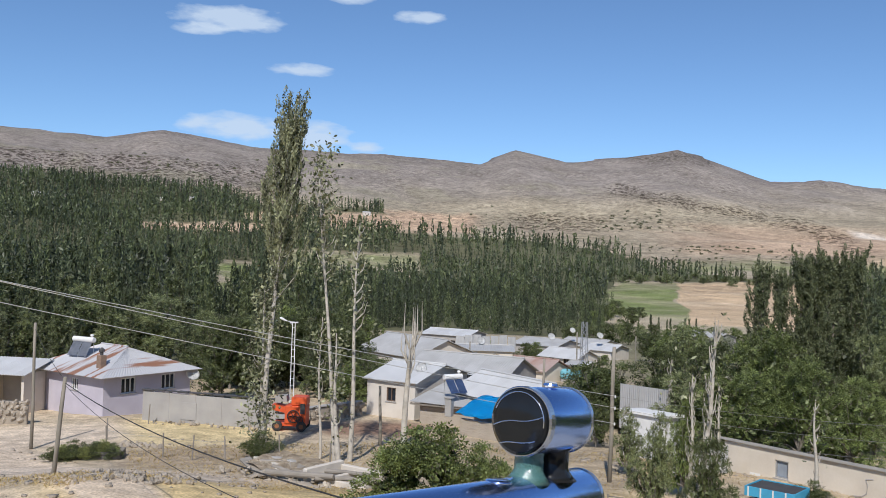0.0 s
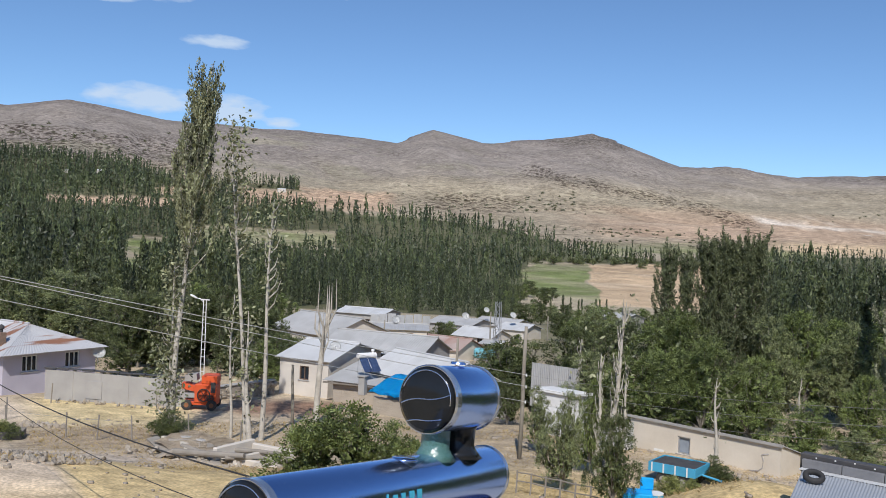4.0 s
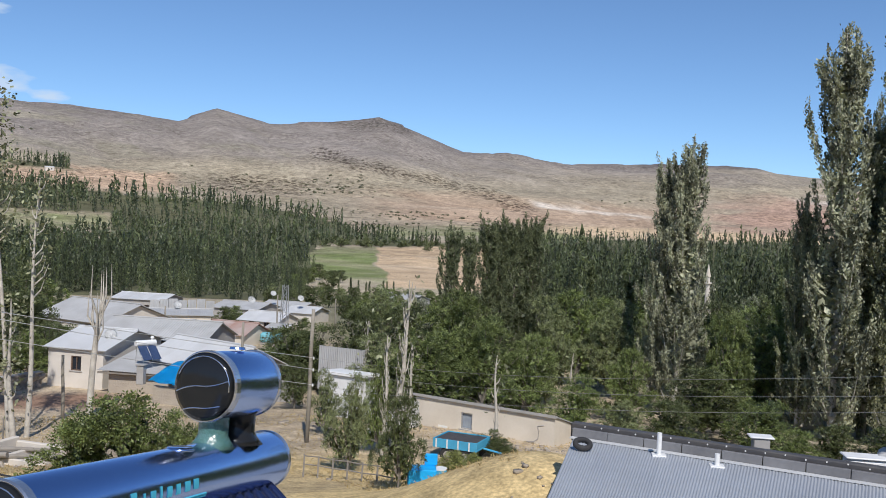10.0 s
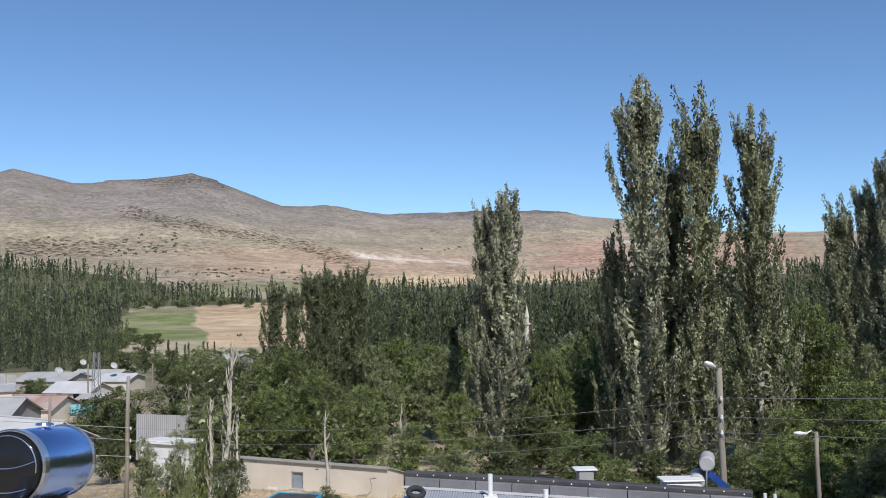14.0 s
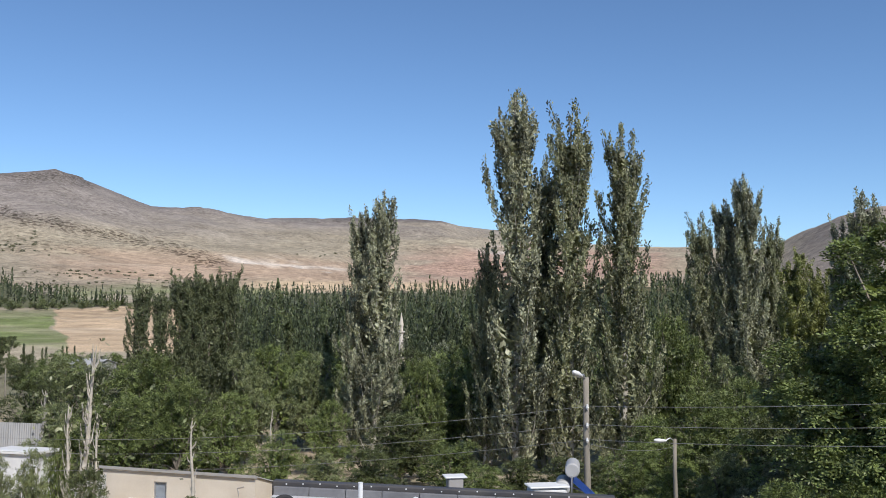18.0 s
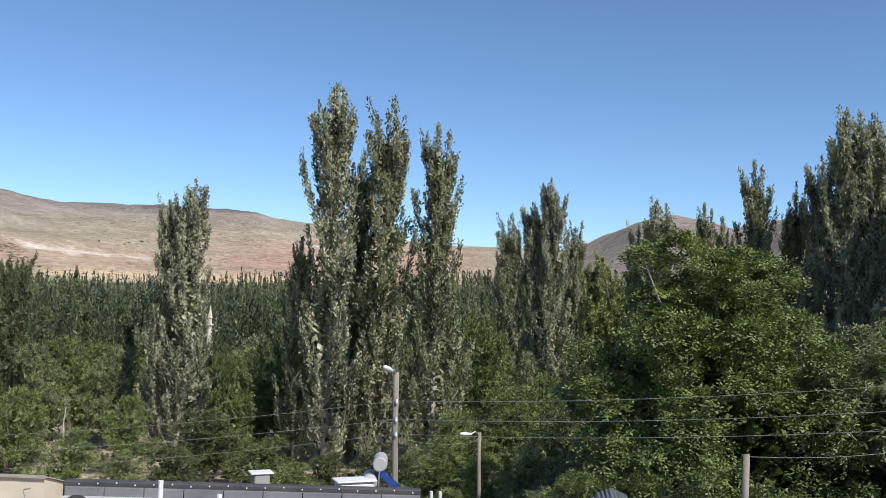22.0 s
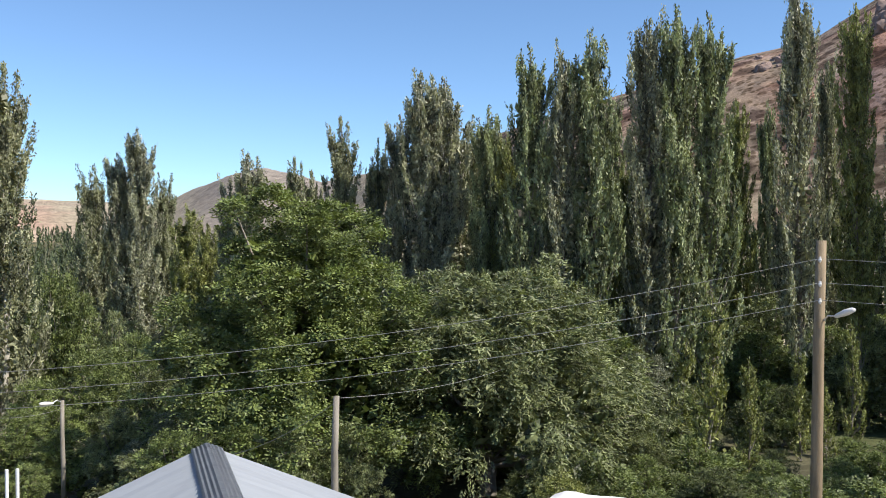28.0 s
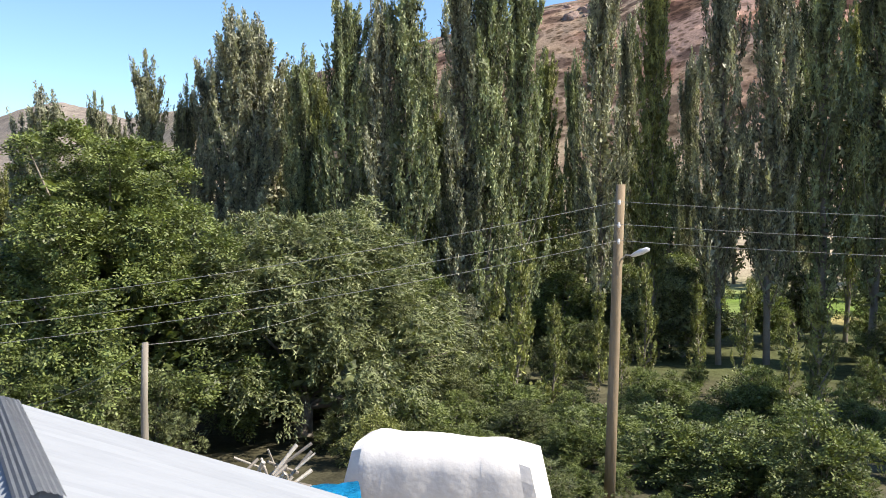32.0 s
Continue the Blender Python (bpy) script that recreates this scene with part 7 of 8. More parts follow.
# ---- roof-top things ----
def roof_heater(m, label, length=1.7, tilt=45, panel=None):
    """A small solar heater: white drum, panel of tubes, frame."""
    ob = thing("solar_panel_heater", label, "water heater", m)
    bm = bmesh.new()
    tube(bm, [(0, 0, 1.0), (0.03, 0, 1.0), (length - 0.03, 0, 1.0), (length, 0, 1.0)], [0.16, 0.2, 0.2, 0.16], 18)
    part("drum", bm, WHITE_PAINT, ob, "white insulated drum", smooth=False)
    a = radians(tilt)
    for k in range(2):
        bm = bmesh.new()
        x0, x1 = 0.08 + k * (length - 0.1) / 2, 0.03 + (k + 1) * (length - 0.1) / 2
        v = [bm.verts.new(q) for q in ((x0, -0.1, 0.85), (x1, -0.1, 0.85), (x1, -0.1 - 1.15 * math.cos(a), 0.85 - 1.15 * math.sin(a)), (x0, -0.1 - 1.15 * math.cos(a), 0.85 - 1.15 * math.sin(a)))]
        bm.faces.new(v)
        bmesh.ops.solidify(bm, geom=bm.faces[:], thickness=0.06)
        part("panel", bm, panel or TUBE_GLASS, ob, "dark blue collector panel")
    for x in (0.12, length - 0.12):
        bm = bmesh.new()
        tube(bm, [(x, 0.05, 0.85), (x, 0.1, -0.25)], 0.02, 5)
        tube(bm, [(x, -0.1, 0.8), (x, -0.1 - 1.1 * math.cos(a), -0.2)], 0.02, 5)
        part("stand", bm, STEEL, ob)
    bm = bmesh.new()
    tube(bm, [(length - 0.25, 0, 1.18), (length - 0.25, 0, 1.34), (length - 0.25, 0, 1.42)], [0.06, 0.13, 0.1], 12)
    part("feeder_pot", bm, WHITE_PAINT, ob)
    return ob


def dish(p, az, r=0.42, label="white satellite dish on a short bracket"):
    """A satellite dish that looks towards the bearing az, tilted up."""
    ob = thing("satellite_dish", label, "satellite dish", Matrix.Translation(p) @ pose(0, 0, 0, 0, 0, -az))
    bm = bmesh.new()
    prev = None
    for q, d in ((0.02, 0.0), (0.5, 0.03), (0.8, 0.075), (1.0, 0.12)):
        ring = [bm.verts.new(pose(0, 0, 0, 35, 0, 0) @ Vector((r * q * math.cos(a), d, r * q * math.sin(a)))) for a in np.linspace(0, math.tau, 20, endpoint=False)]
        if prev:
            for k in range(20):
                bm.faces.new((prev[k], prev[(k + 1) % 20], ring[(k + 1) % 20], ring[k]))
        else:
            bm.faces.new(ring)
        prev = ring
    bmesh.ops.solidify(bm, geom=bm.faces[:], thickness=0.012)
    part("reflector", bm, WHITE_PAINT, ob, smooth=True)
    bm = bmesh.new()
    tube(bm, [(0, -0.05, -r * 0.6), (0, 0.3, 0.0), (0, 0.42, 0.12)], 0.012, 5)
    tube(bm, [(0, 0.4, 0.1), (0, 0.46, 0.14)], 0.035, 8)
    part("feed_arm", bm, STEEL, ob)
    bm = bmesh.new()
    tube(bm, [(0, -0.03, 0), (0, -0.14, -0.1), (0, -0.14, -0.75)], 0.025, 6)
    part("bracket", bm, STEEL, ob)
    return ob


# on the lilac house
ML = lilac.matrix_world
heat = roof_heater(ML @ pose(1.8, 1.9, 3.2, 0, 0, 6), "old white solar water heater on the lilac roof", 2.2, 62, mat("dusty_grey_panel", (0.3, 0.32, 0.36), 0.35, color2=(0.22, 0.24, 0.28)))
ch = thing("chimney", "rust-stained brick chimney with dark cowl", "chimney", ML @ pose(7.0, 0.75, 2.5))
part("shaft", box(bmesh.new(), -0.25, 0.25, -0.25, 0.25, -0.2, 0.95, bevel=0.03), mat("sooty_brick", (0.3, 0.2, 0.14), 0.9, color2=(0.17, 0.12, 0.09), scale=4, fine=20, bump=0.3), ch)
bm = bmesh.new()
tube(bm, [(0, 0, 0.95), (0, 0, 1.15), (0, 0, 1.2), (0, 0, 1.36), (0, 0, 1.5)], [0.12, 0.12, 0.2, 0.2, 0.03], 12)
part("cowl", bm, BLACK_FELT, ch)
dish(ML @ Vector((lilac_len + 0.4, 7.3, 1.7)), 125, 0.5, "white satellite dish on the lilac house corner")
# porch shed left of the lilac house
pz = -10.9
M, Lp = frame2(at(-54.2, 72, 0), at(-51.8, 70, 0), pz)
porch = thing("porch_shed", "small porch shed with pale metal roof and open front", "shed", M)
roof_sheets(porch, (-0.4, -0.4, 2.1), (Lp + 0.3, -0.4, 2.1), (Lp + 0.3, 3.2, 2.9), (-0.4, 3.2, 2.9), METAL_WHITE, 0.9)
part("back_wall", box(bmesh.new(), 0, Lp, 2.7, 2.9, -1, 2.65), PLASTER_GREY, porch)
for x in (0.0, Lp - 0.25):
    part("side_wall", box(bmesh.new(), x, x + 0.2, 0.1, 2.7, -1, 2.1), PLASTER_CREAM, porch)
# cream house
MC = cream.matrix_world
dish(MC @ Vector((3.3, 2.2, 3.25)), 150, 0.42, "white satellite dish on the cream house roof")
roof_heater(Matrix.Translation(at(-26.9, 62.5, -9.0)) @ pose(0, 0, 0, 0, 0, 60), "blue solar heater standing beside the cream house", 1.5, 48, mat("blue_collector_glass", (0.1, 0.15, 0.3), 0.2, color2=(0.07, 0.11, 0.22)))
chx = thing("chimney", "square grey chimney on the lean-to roof", "chimney", Matrix.Translation(at(-26.5, 58.6, -9.6)))
part("shaft", box(bmesh.new(), -0.22, 0.22, -0.22, 0.22, -0.4, 0.75, bevel=0.02), CONCRETE, chx)
part("cap", box(bmesh.new(), -0.28, 0.28, -0.28, 0.28, 0.76, 0.84, bevel=0.01), CONCRETE, chx)
# roofs of the lower village: small drums, dishes, sheets
for az, r, z in ((-24.6, 116, -10.4), (-20.2, 118, -9.7), (-18.9, 149, -11.0), (-17.2, 135, -10.6)):
    dish(at(az, r, z + 0.35), 140, 0.5, "small white satellite dish on a village roof")
for k in range(7):
    az = -26.2 + k * 0.55
    b = at(az, 121, -10.6)
    o = thing("metal_sheet", "upright blue-grey corrugated sheet on the village roof", "metal sheet", Matrix.Translation(b) @ pose(0, 0, 0, 0, 0, 25 + 3 * k), "sheets leaning on the roof")
    roof_sheets(o, (0, 0, -0.6), (1.08, 0, -0.6), (1.08, 0.04, 0.75 + 0.1 * (k % 3)), (0, 0.04, 0.75 + 0.1 * (k % 3)), METAL_ROOF, 1.2, 0.02, 0.18, "sheet")
# lattice mast in the village
b = at(-18.15, 104)
mast = thing("lattice_mast", "thin steel lattice mast among village houses", "mast", Matrix.Translation(b))
H = -7.3 - b.z + 0.9
for sx, sy in ((-1, -1), (1, -1), (1, 1), (-1, 1)):
    bm = bmesh.new()
    tube(bm, [(sx * 0.4, sy * 0.4, -0.2), (sx * 0.25, sy * 0.25, H)], 0.05, 4)
    part("leg", bm, STEEL, mast)
for k in range(8):
    z0, z1, w = k * H / 8, (k + 1) * H / 8, 0.38 - 0.13 * k / 8
    bm = bmesh.new()
    tube(bm, [(-w, -w, z0), (w, -w, z1)], 0.03, 4)
    tube(bm, [(w, -w, z0), (-w, -w, z1)], 0.03, 4)
    part("brace", bm, STEEL, mast)
# grey sheet fence, white-roofed hut and ruin by the grove
M, L = frame2(at(-15.9, 62, 0), at(-13.0, 60, 0), -9.6)
fence = thing("sheet_fence", "tall fence of grey-blue corrugated metal sheets", "fence", M)
for k in range(5):
    roof_sheets(fence, (k * L / 5, 0, -1.2), ((k + 1) * L / 5 - 0.02, 0, -1.2), ((k + 1) * L / 5 - 0.02, 0.05, 1.75), (k * L / 5, 0.05, 1.75), METAL_ROOF, L / 5, 0.02, 0.15, "fence_sheet")
M, L = frame2(at(-15.6, 54, 0), at(-13.4, 52.5, 0), -9.6)
hut = thing("white_hut", "small whitewashed hut with white slab roof", "hut", M)
part("wall", box(bmesh.new(), 0, L, 0, 1.8, -2, 1.1, bevel=0.03), WHITE_PAINT, hut)
bm = bmesh.new()
box(bm, -0.2, L + 0.2, -0.25, 2.0, 1.12, 1.3, pose(0, 0, 0, -4, 0, 0), bevel=0.02)
part("roof_slab", bm, WHITE_PAINT, hut)
M, L = frame2(at(-12.6, 47, 0), at(-9.4, 50, 0), -11.0)
ruin2 = thing("ruined_white_wall", "broken whitewashed wall beside the dead poplars", "ruin", M)
bm = bmesh.new()
prof = ((0, 2.6), (0.5, 2.75), (0.6, 2.1), (1.2, 1.7), (1.9, 1.5), (2.0, 1.9), (L, 1.8))
lo = [bm.verts.new((x, 0, -1)) for x, _ in prof]
hi = [bm.verts.new((x, 0, z)) for x, z in prof]
for k in range(len(prof) - 1):
    bm.faces.new((lo[k], lo[k + 1], hi[k + 1], hi[k]))
bmesh.ops.solidify(bm, geom=bm.faces[:], thickness=0.3)
part("wall", bm, WHITE_PAINT, ruin2)
# garden wall and low fence in front of the trees
M, L = frame2(at(-16.5, 35.5, 0), at(-9.9, 33.5, 0), float(at(-13, 34.5).z))
rail = thing("low_fence", "low weathered wooden rail fence on the slope", "fence", M)
for k in range(8):
    bm = bmesh.new()
    tube(bm, [(k * L / 7, 0, -0.4), (k * L / 7 + 0.03, 0, 0.75)], 0.04, 6)
    part("post", bm, WOOD_GREY, rail)
for z in (0.35, 0.68):
    bm = bmesh.new()
    tube(bm, [(k * L / 7, 0, z + 0.03 * (k % 2)) for k in range(8)], 0.028, 6)
    part("rail", bm, WOOD_GREY, rail)

# ---- blue trailer and tank before the barn ----
tz = float(at(-6.8, 42).z)
M, L = frame2(at(-8.4, 42.0, 0), at(-5.6, 41.2, 0), tz - 0.1)
trl = thing("farm_trailer", "light blue farm trailer with low sides and dark load", "trailer", M)
part("bed", box(bmesh.new(), 0, L, 0, 1.7, 0.6, 0.72, bevel=0.02), BLUE_PAINT, trl)
for nm, a in (("side_board", (0, L, -0.05, 0.0)), ("side_board", (0, L, 1.7, 1.75))):
    part(nm, box(bmesh.new(), a[0], a[1], a[2], a[3], 0.6, 1.02, bevel=0.01), BLUE_PAINT, trl)
for x in (0, L - 0.05):
    part("end_board", box(bmesh.new(), x, x + 0.05, 0.004, 1.696, 0.724, 1.02, bevel=0.01), BLUE_PAINT, trl)
for k in range(4):
    part("rib", box(bmesh.new(), 0.15 + k * L / 4, 0.21 + k * L / 4, -0.085, -0.052, 0.6, 1.02), WHITE_PAINT, trl, "pale side rib")
bm = bmesh.new()
box(bm, 0.06, L - 0.06, 0.05, 1.65, 0.73, 1.0, bevel=0.06)
part("load", bm, BLACK_FELT, trl, "dark brown covered load")
for x in (0.7, L - 0.6):
    for y in (0.1, 1.6):
        bm = bmesh.new()
        tube(bm, [(x, y - 0.1, 0.3), (x, y - 0.07, 0.3), (x, y + 0.07, 0.3), (x, y + 0.1, 0.3)], [0.28, 0.36, 0.36, 0.28], 18)
        w = part("wheel", bm, BLACK_RUBBER, trl, "black rubber wheel")
        bm = bmesh.new()
        tube(bm, [(x, y - 0.11, 0.3), (x, y + 0.11, 0.3)], 0.17, 12)
        part("rim", bm, PLASTER_GREY, w)
bm = bmesh.new()
tube(bm, [(L, 0.85, 0.62), (L + 0.9, 0.85, 0.5)], 0.05, 6)
part("drawbar", bm, BLUE_PAINT, trl)
bz = at(-9.0, 31.5) - Vector((0, 0, 0.25))
crate = thing("blue_cart", "bright blue metal cart standing below the bush", "cart", Matrix.Translation(bz) @ pose(0, 0, 0.25, 0, 0, 12))
part("box", box(bmesh.new(), -0.5, 0.5, -0.4, 0.4, 0.0, 0.65, bevel=0.03), BLUE_TARP, crate)
part("back_board", box(bmesh.new(), 0.1, 0.55, 0.3, 0.42, 0.65, 1.05, bevel=0.02), BLUE_TARP, crate)
for x in (-0.4, 0.4):
    part("leg", box(bmesh.new(), x - 0.05, x + 0.05, -0.35, -0.25, -0.4, 0.02), BLUE_PAINT, crate)
drum_b = thing("metal_barrel", "small pale blue barrel on the dry grass", "barrel", Matrix.Translation(at(-7.9, 31.8)))
bm = bmesh.new()
tube(bm, [(0, 0, -0.1), (0, 0, 0.05), (0, 0, 0.3), (0, 0, 0.34), (0, 0, 0.6)], [0.26, 0.27, 0.27, 0.285, 0.27], 16)
part("body", bm, BLUE_PAINT, drum_b)
part("lid", tube(bmesh.new(), [(0, 0, 0.602), (0, 0, 0.64)], 0.28, 16), WHITE_PAINT, drum_b)
# crack and white patch on the barn
MB = shed.matrix_world
bm = bmesh.new()
pts = [(0.62, 0.66), (0.68, 0.62), (0.74, 0.55), (0.78, 0.62), (0.82, 0.72), (0.87, 0.78), (0.895, 0.95), (0.9, 1.35), (0.89, 1.6), (0.93, 1.68)]
tube(bm, [(shed_len * u, -0.004, z) for u, z in pts], 0.035, 4)
part("crack", bm, PLASTER_GREY, shed, "jagged dark crack in the plaster")
part("white_patch", box(bmesh.new(), shed_len * 0.18, shed_len * 0.18 + 0.6, -0.012, -0.003, 0.25, 0.75), WHITE_PAINT, shed, "white painted patch")
part("eave_board", box(bmesh.new(), -0.15, shed_len + 0.15, -0.15, -0.1, 2.16, 2.3), CONCRETE, shed, "pale eave edge")

# ---- on the corrugated shed ----
MI = iron.matrix_world


tyre_at = at(1.1, 22.6, -5.2)
tyre = thing("car_tyre", "old black car tyre lying on the shed roof", "tyre", Matrix.Translation(tyre_at + Vector((0, 0, 0.2))) @ pose(0, 0, 0, 22, 0, 10) @ Matrix.Scale(0.78, 4))
bm = bmesh.new()
rings = []
for a in np.linspace(0, math.tau, 28, endpoint=False):
    rings.append([bm.verts.new(((0.235 + 0.085 * math.cos(b)) * math.cos(a), (0.235 + 0.085 * math.cos(b)) * math.sin(a), 0.1 * math.sin(b))) for b in np.linspace(0, math.tau, 10, endpoint=False)])
for i in range(28):
    for j in range(10):
        bm.faces.new((rings[i][j], rings[(i + 1) % 28][j], rings[(i + 1) % 28][(j + 1) % 10], rings[i][(j + 1) % 10]))
part("tread", bm, BLACK_RUBBER, tyre, smooth=True)
for az, r, h in ((5.75, 22.9, 0.56), (9.2, 22.4, 0.3)):
    p = at(az, r, -5.18)
    o = thing("vent_pipe", "short white vent pipe on the shed roof", "pipe", Matrix.Translation(p), "roof vents")
    part("shaft", tube(bmesh.new(), [(0, 0, -0.05), (0, 0, h)], 0.06, 12), WHITE_PAINT, o, smooth=False)
    part("flange", box(bmesh.new(), -0.17, 0.17, -0.17, 0.17, -0.03, 0.03, bevel=0.01), WHITE_PAINT, o)
for k in range(19):
    x = 0.3 + k * (iron_len - 0.5) / 18
    o = part("stud", tube(bmesh.new(), [(x, 0.03, 0.1 + 0.02 * (k % 3)), (x, 0.008, 0.1 + 0.02 * (k % 3))], 0.02, 7), WHITE_PAINT, iron, "pale fixing stud")
part("flashing", box(bmesh.new(), 0.0, iron_len, -0.3, -0.13, -0.19, -0.16), METAL_WHITE, iron, "pale metal flashing strip")
for k in range(9):
    part("parapet_felt", box(bmesh.new(), k * iron_len / 9, (k + 1) * iron_len / 9 - 0.02, -0.12 - 0.006 * (k % 2), -0.004, -0.4, 0.05, bevel=0.01), GREY_FELT, iron, "felt covering the low parapet, its sheen painted grey")
p = at(11.6, 24.4, -5.0)
chs = thing("chimney", "small block chimney with white slab on the shed edge", "chimney", Matrix.Translation(p))
part("shaft", box(bmesh.new(), -0.2, 0.2, -0.2, 0.2, -0.9, 0.22, bevel=0.02), CONCRETE, chs)
part("cap", box(bmesh.new(), -0.3, 0.3, -0.24, 0.24, 0.225, 0.27, bevel=0.015), WHITE_PAINT, chs)
p = at(17.4, 23.6, -5.0)
bx = thing("white_cistern", "low white plastic cistern on the shed roof edge", "cistern", Matrix.Translation(p))
part("body", box(bmesh.new(), -0.5, 0.45, -0.25, 0.25, -0.02, 0.2, bevel=0.06), WHITE_PAINT, bx)
part("rim", box(bmesh.new(), -0.55, 0.5, -0.3, 0.3, 0.2, 0.25, bevel=0.02), WHITE_PAINT, bx)
p = at(18.9, 24.2, -5.05)
hb = thing("solar_panel_heater", "blue solar heater with two grey drums behind the shed", "water heater", Matrix.Translation(p) @ pose(0, 0, 0, 0, 0, -20))
for z, r, y in ((0.62, 0.19, 0.0), (0.17, 0.2, -0.08)):
    x = 0.0 if z > 0.5 else -0.25
    part("drum", tube(bmesh.new(), [(x, y - 0.35, z), (x, y - 0.32, z), (x, y + 0.5, z), (x, y + 0.54, z)], [r * 0.85, r, r, r * 0.8], 20), METAL_ROOF, hb, "dull grey round drum")
bm = bmesh.new()
v = [bm.verts.new(q) for q in ((-0.05, -0.35, 0.38), (-0.05, 0.75, 0.38), (0.75, 0.75, -0.3), (0.75, -0.35, -0.3))]
bm.faces.new(v)
bmesh.ops.solidify(bm, geom=bm.faces[:], thickness=0.05)
part("panel", bm, mat("royal_blue_panel", (0.04, 0.12, 0.5), 0.35, color2=(0.03, 0.09, 0.38)), hb, "royal blue collector panel")
for y in (-0.35, 0.6):
    bm = bmesh.new()
    tube(bm, [(0.0, y, 0.5), (-0.05, y, -0.9)], 0.02, 5)
    tube(bm, [(-0.3, y, 0.1), (0.3, y, -0.1), (0.3, y, -0.9)], 0.02, 5)
    part("stand", bm, STEEL, hb)
for az in (22.4, 22.95):
    p = at(az, 16.5, -4.0)
    o = thing("white_stake", "white plastic pipe end beside the metal roof", "pipe", Matrix.Translation(p), "white pipe ends")
    part("pipe", tube(bmesh.new(), [(0, 0, -3.4), (-0.06, 0, 0.5)], 0.03, 8), WHITE_PAINT, o)

# ---- tarpaulin-covered load and wood pile beyond the pale roof ----
M, L = frame2(at(52.2, 20.4, 0), at(66.4, 19.2, 0), -7.72)
load = thing("covered_trailer", "trailer load covered with a bright white tarpaulin", "trailer", M)
bm = bmesh.new()
nx, prof = 15, ((-0.95, -0.1), (-0.94, 0.9), (-0.92, 1.7), (-0.84, 2.1), (-0.55, 2.22), (0, 2.27), (0.55, 2.22), (0.84, 2.1), (0.92, 1.7), (0.94, 0.9), (0.95, -0.1))
g = []
for i in range(nx):
    u = i / (nx - 1)
    end = min(1.0, min(u, 1 - u) / 0.1)
    g.append([bm.verts.new((L * (0.5 + (u - 0.5) * (1 - 0.2 * max(0, z) / 2.2 * (1 if u in (0, 1) else 0.35 + 0.65 * abs(2 * u - 1)))), 0.95 + y * (0.94 + 0.06 * end) + 0.03 * math.sin(i * 1.9 + k), z * (0.955 + 0.045 * end) + 0.025 * math.sin(i * 1.3 + k * 2.1) - 0.05 * u)) for k, (y, z) in enumerate(prof)])
for i in range(nx - 1):
    for k in range(len(prof) - 1):
        bm.faces.new((g[i][k], g[i + 1][k], g[i + 1][k + 1], g[i][k + 1]))
bm.faces.new(g[0]), bm.faces.new(g[-1][::-1])
tp = part("tarpaulin", bm, WHITE_TARP, load, "creased white tarpaulin", smooth=True)
tp.data.polygons.foreach_set("use_smooth", [10 <= k < 10 * (nx - 2) for k in range(len(tp.data.polygons))])
for x in (0.8, L - 0.8):
    for y in (0.1, 1.8):
        part("wheel", tube(bmesh.new(), [(x, y - 0.1, 0.0), (x, y - 0.07, 0.0), (x, y + 0.07, 0.0), (x, y + 0.1, 0.0)], [0.28, 0.35, 0.35, 0.28], 16), BLACK_RUBBER, load, "black rubber wheel")
wp = at(48.6, 19.2, -5.95)
pile = thing("wood_pile", "heap of pale split firewood and sticks", "firewood", Matrix.Translation(wp))
g = random.Random(4)
for k in range(30):
    bm = bmesh.new()
    ln = g.uniform(0.4, 1.0)
    tube(bm, [(-ln / 2, 0, 0), (ln / 2, 0, 0)], [g.uniform(0.02, 0.05), 0.03], 6)
    o = part("log", bm, WOOD_GREY if k % 2 else BARK_PALE, pile)
    o.matrix_basis = pose(g.uniform(-0.5, 0.6), g.uniform(-0.5, 0.5), g.uniform(-0.35, 0.45), g.uniform(0, 30), g.uniform(-60, 60), g.uniform(0, 180))
part("base", box(bmesh.new(), -0.7, 0.8, -0.6, 0.6, -1.9, -0.2, bevel=0.1), WOOD_GREY, pile)
bp = at(51.3, 18.6, -6.1)
bt = thing("blue_sheet", "crumpled turquoise plastic sheet over a stack", "plastic sheet", Matrix.Translation(bp) @ pose(0, 0, 0, 0, 0, 130))
bm = bmesh.new()
gg = [[bm.verts.new((x * 0.35 - 0.9, y * 0.35 - 0.5, 0.25 - 0.06 * (y - 2) ** 2 - 0.03 * x + 0.06 * math.sin(x * 2 + y * 3))) for y in range(5)] for x in range(6)]
for x in range(5):
    for y in range(4):
        bm.faces.new((gg[x][y], gg[x + 1][y], gg[x + 1][y + 1], gg[x][y + 1]))
bmesh.ops.solidify(bm, geom=bm.faces[:], thickness=0.02)
part("sheet", bm, mat("turquoise_sheet", (0.01, 0.4, 0.75), 0.5, bump=0.3, bump_scale=6), bt, smooth=True)
part("pedestal", box(bmesh.new(), -0.8, 0.7, -0.4, 0.8, -1.6, -0.05, bevel=0.05), WOOD_GREY, bt)

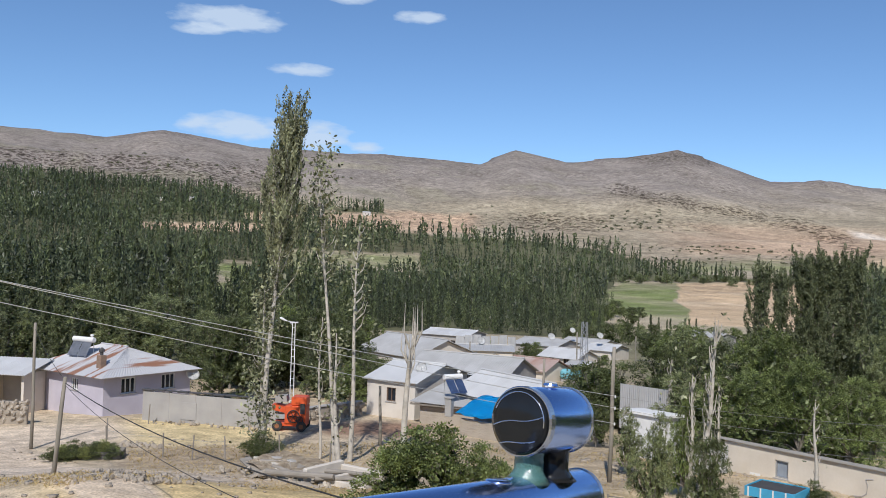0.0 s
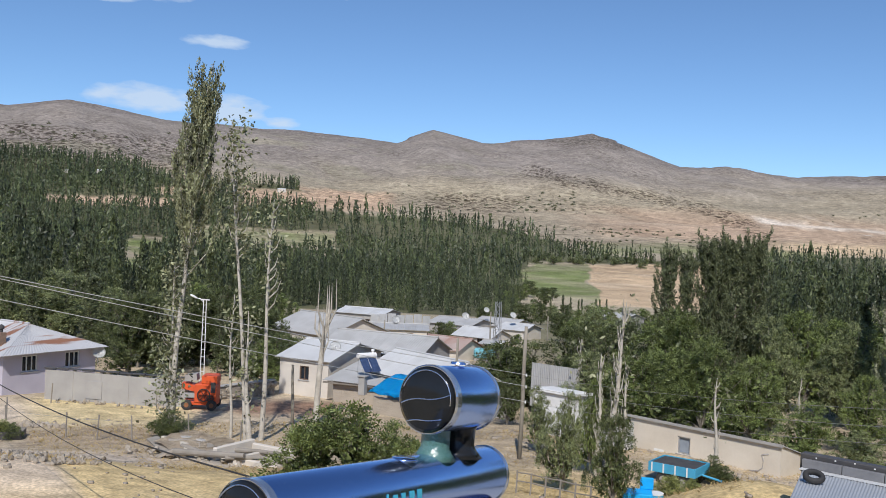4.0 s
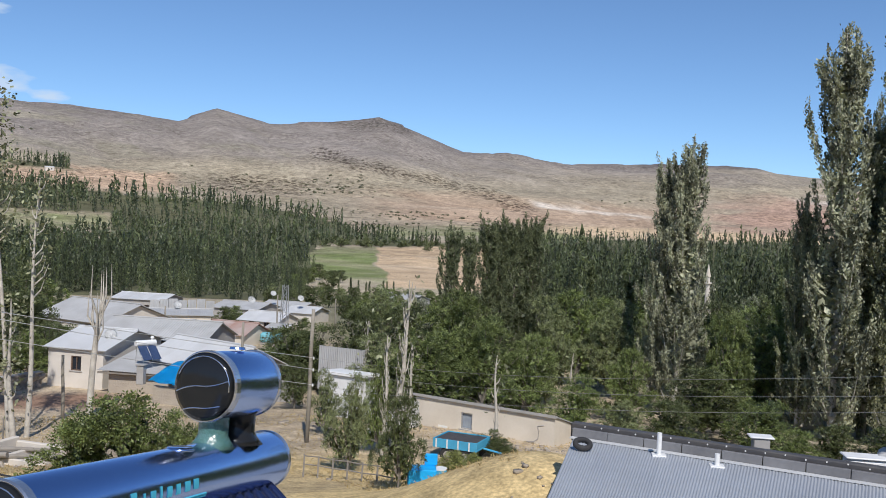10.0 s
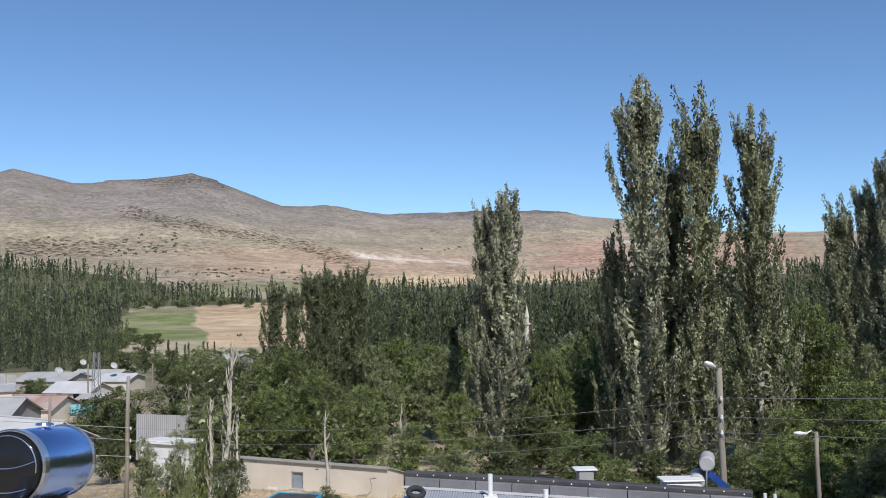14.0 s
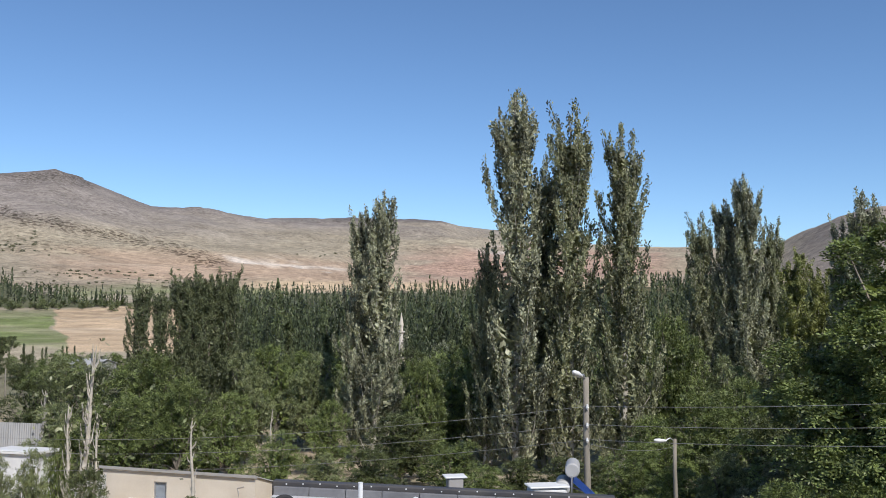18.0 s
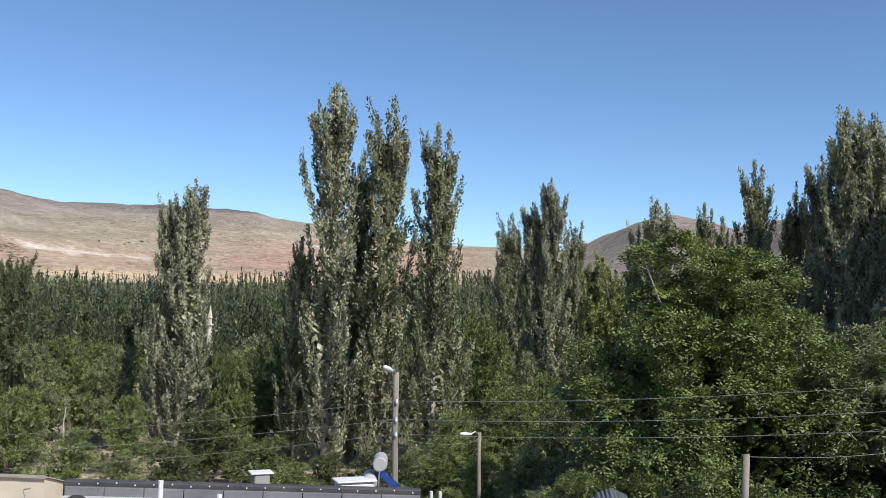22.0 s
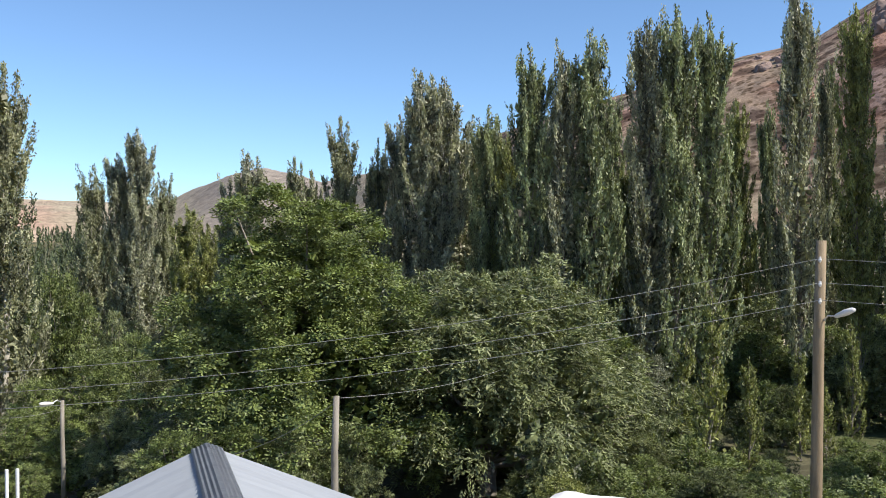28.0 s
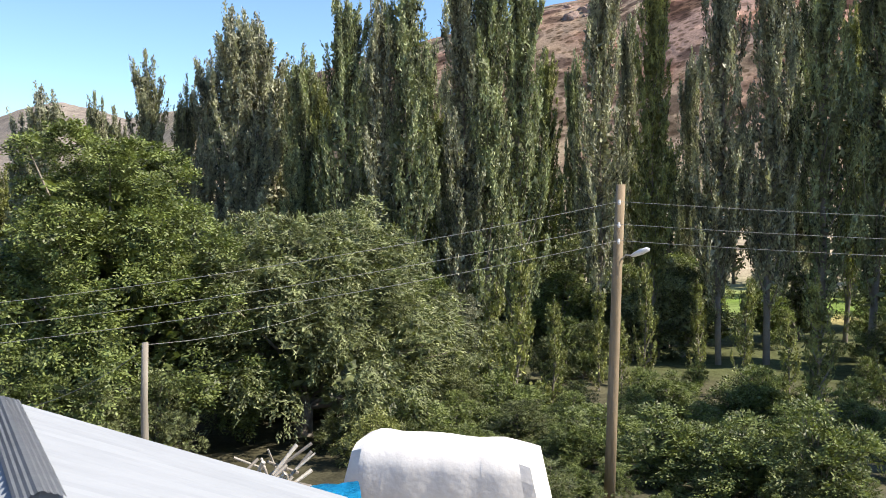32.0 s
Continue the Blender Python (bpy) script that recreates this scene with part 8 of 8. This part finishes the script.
# ---- far things ----
b = at(8.0, 330)
mn = thing("minaret", "slim pale stone minaret with pointed cone among trees", "minaret", Matrix.Translation(b))
H = 330 * math.tan(radians(-1.0)) - b.z
bm = bmesh.new()
tube(bm, [(0, 0, -1), (0, 0, H * 0.52), (0, 0, H * 0.54)], [0.95, 0.8, 0.8], 14)
part("shaft", bm, PLASTER_CREAM, mn)
part("balcony", tube(bmesh.new(), [(0, 0, H * 0.54), (0, 0, H * 0.57), (0, 0, H * 0.6)], [0.8, 1.35, 1.35], 14), PLASTER_CREAM, mn)
part("upper_shaft", tube(bmesh.new(), [(0, 0, H * 0.6), (0, 0, H * 0.72)], 0.7, 14), PLASTER_CREAM, mn)
part("cone", tube(bmesh.new(), [(0, 0, H * 0.72), (0, 0, H * 0.73), (0, 0, H)], [0.95, 0.9, 0.03], 14), PLASTER_BEIGE, mn)
for az0, r, w, z, lb in ((9.9, 118, 4.5, -12.6, "pale blue roofed cabin among the trees"), (13.4, 62, 1.2, -9.4, "small white hut among the trees"), (14.0, 64, 1.0, -10.0, "small white hut among the trees"), (34.2, 110, 3.5, -8.6, "cream house glimpsed between poplars")):
    M, L = frame2(at(az0, r, 0), at(az0 + math.degrees(w / r), r, 0), z - 1.2)
    gable_house("cabin", lb, M, L, 3.5, 2.4, 0.7, PLASTER_CREAM, METAL_WHITE, sheet=1.2)
g = random.Random(12)
for az, el, w in ((-51.7, 3.35, 18), (-49.9, 3.3, 9), (-47.7, 3.4, 8), (-44.6, 3.4, 8), (-42.9, 3.5, 12), (-32.3, 3.0, 14), (-39.3, -3.2, 6)):
    lo, hi = 150.0, 2600.0
    for _ in range(40):
        mid = (lo + hi) / 2
        lo, hi = (mid, hi) if math.degrees(math.atan2(at(az, mid).z, mid)) < el - 0.25 else (lo, mid)
    r = lo
    z = at(az, r).z
    M, L = frame2(at(az, r, 0), at(az + math.degrees(w / r), r + 3, 0), z)
    gable_house("hillside_house", "white village house on the wooded hillside", M, L, 8, 6.0 if r > 700 else 4.0, 1.6, PLASTER_CREAM, METAL_WHITE if g.random() < 0.7 else METAL_RUST, sheet=4, group="houses on the wooded hillside", front=((L * 0.3, L * 0.3 + 1.5, 2, 4), (L * 0.65, L * 0.65 + 1.5, 2, 4)))


def scrub():
    """Dark bushes and thickets dotted over the open hills."""
    q = np.random.default_rng(8)
    xs, ys, hs = [], [], []
    for az, el, sa, se, n in ((-15.1, 2.7, 0.9, 0.28, 40), (-16.8, 2.3, 0.6, 0.15, 10), (-11, 1.1, 2.5, 0.12, 70), (-14.2, 2.4, 1.2, 0.3, 16), (-24, 2.4, 5, 0.4, 40), (-5, 0.6, 4, 0.2, 60), (-13.5, 0.3, 2.5, 0.12, 60), (2.5, 2.6, 1.5, 0.2, 12), (-44, 4.9, 6, 0.5, 160)):
        a = np.clip(q.normal(az, sa, n), -62, 30)
        e = q.normal(el, se, n)
        for ai, ei in zip(a, e):
            rr = np.linspace(500, 3400, 120)
            gz = ground(rr * math.sin(radians(ai)), rr * math.cos(radians(ai)))
            k = int(np.argmax(np.degrees(np.arctan2(gz, rr)) > ei))
            if k:
                xs.append(rr[k] * math.sin(radians(ai))), ys.append(rr[k] * math.cos(radians(ai))), hs.append(q.uniform(1.2, 4.2) * rr[k] / 1700)
    x, y, h = np.array(xs), np.array(ys), np.array(hs)
    z = ground(x, y)
    n = len(x)
    c = np.stack([x, y, z], -1)[:, None, :] + q.normal(size=(n, 40, 3)) * (h[:, None, None] * np.array([0.42, 0.42, 0.22])) + np.array([0, 0, 1.0]) * h[:, None, None] * 0.4
    c = c.reshape(-1, 3)
    d = q.normal(size=c.shape)
    d /= np.linalg.norm(d, axis=1)[:, None]
    e = np.cross(d, q.normal(size=c.shape))
    e /= np.linalg.norm(e, axis=1)[:, None]
    s = np.repeat(h, 40)[:, None] * 0.22
    v = np.stack([c - d * s, c + e * s, c + d * s, c - e * s], 1).reshape(-1, 3)
    return quads_mesh("scrub", v, np.arange(len(v)).reshape(-1, 4))


tagged(part("hill_scrub", scrub(), LEAF_SCRUB), "dark green bushes dotted over the dry hills", "scrub", kind="stuff")


# ---- rock outcrop high on the cliff ----
def outcrop(az0, el0, n, spread, size, seed, label):
    q = random.Random(seed)
    ob = None
    for k in range(n):
        az, el = az0 + q.uniform(-1, 1) * spread, el0 + q.uniform(-0.7, 0.7) * spread * 0.8
        rr = np.linspace(190, 420, 120)
        gz = ground(rr * math.sin(radians(az)), rr * math.cos(radians(az)))
        i = int(np.argmax(np.degrees(np.arctan2(gz, rr)) > el))
        p = Vector((rr[i] * math.sin(radians(az)), rr[i] * math.cos(radians(az)), float(gz[i]) - size * 0.2))
        if ob is None:
            ob = thing("rock_outcrop", label, "rock", Matrix.Translation(p))
            o0 = p
        bm = bmesh.new()
        bmesh.ops.create_icosphere(bm, subdivisions=3, radius=1.0)
        f = q.uniform(0, 9)
        for v in bm.verts:
            c = v.co
            v.co = c * (0.85 + 0.22 * math.sin(c.x * 4 + f) * math.cos(c.y * 3.3 + f) + 0.12 * math.sin(c.z * 8 + f * 2) + q.uniform(-0.04, 0.04))
        rk = part("boulder", bm, ROCK, ob)
        s_ = size * q.uniform(0.5, 1.1)
        rk.matrix_basis = Matrix.Translation(p - o0) @ pose(0, 0, 0, q.uniform(0, 60), q.uniform(0, 60), q.uniform(0, 360)) @ Matrix.Diagonal((s_, s_ * 0.8, s_ * 1.1, 1))


outcrop(74.6, 13.4, 12, 1.1, 6.0, 3, "reddish brown rock outcrop high on the cliff")
outcrop(79.5, 14.5, 8, 1.2, 4.5, 5, "reddish brown rock outcrop high on the cliff")
outcrop(67.5, 11.4, 6, 0.9, 3.0, 7, "small brown rocks near the crest of the cliff")

# turquoise water tank among the village roofs
b = at(-18.9, 98)
wt_ = thing("water_tank", "turquoise plastic water tank beside the village houses", "water tank", Matrix.Translation(b))
part("body", box(bmesh.new(), -1.1, 1.1, -0.6, 0.6, 0.3, 1.35, bevel=0.2), mat("turquoise_plastic", (0.2, 0.5, 0.58), 0.5), wt_)
part("stand", box(bmesh.new(), -1.0, 1.0, -0.5, 0.5, -0.3, 0.296), PLASTER_GREY, wt_)
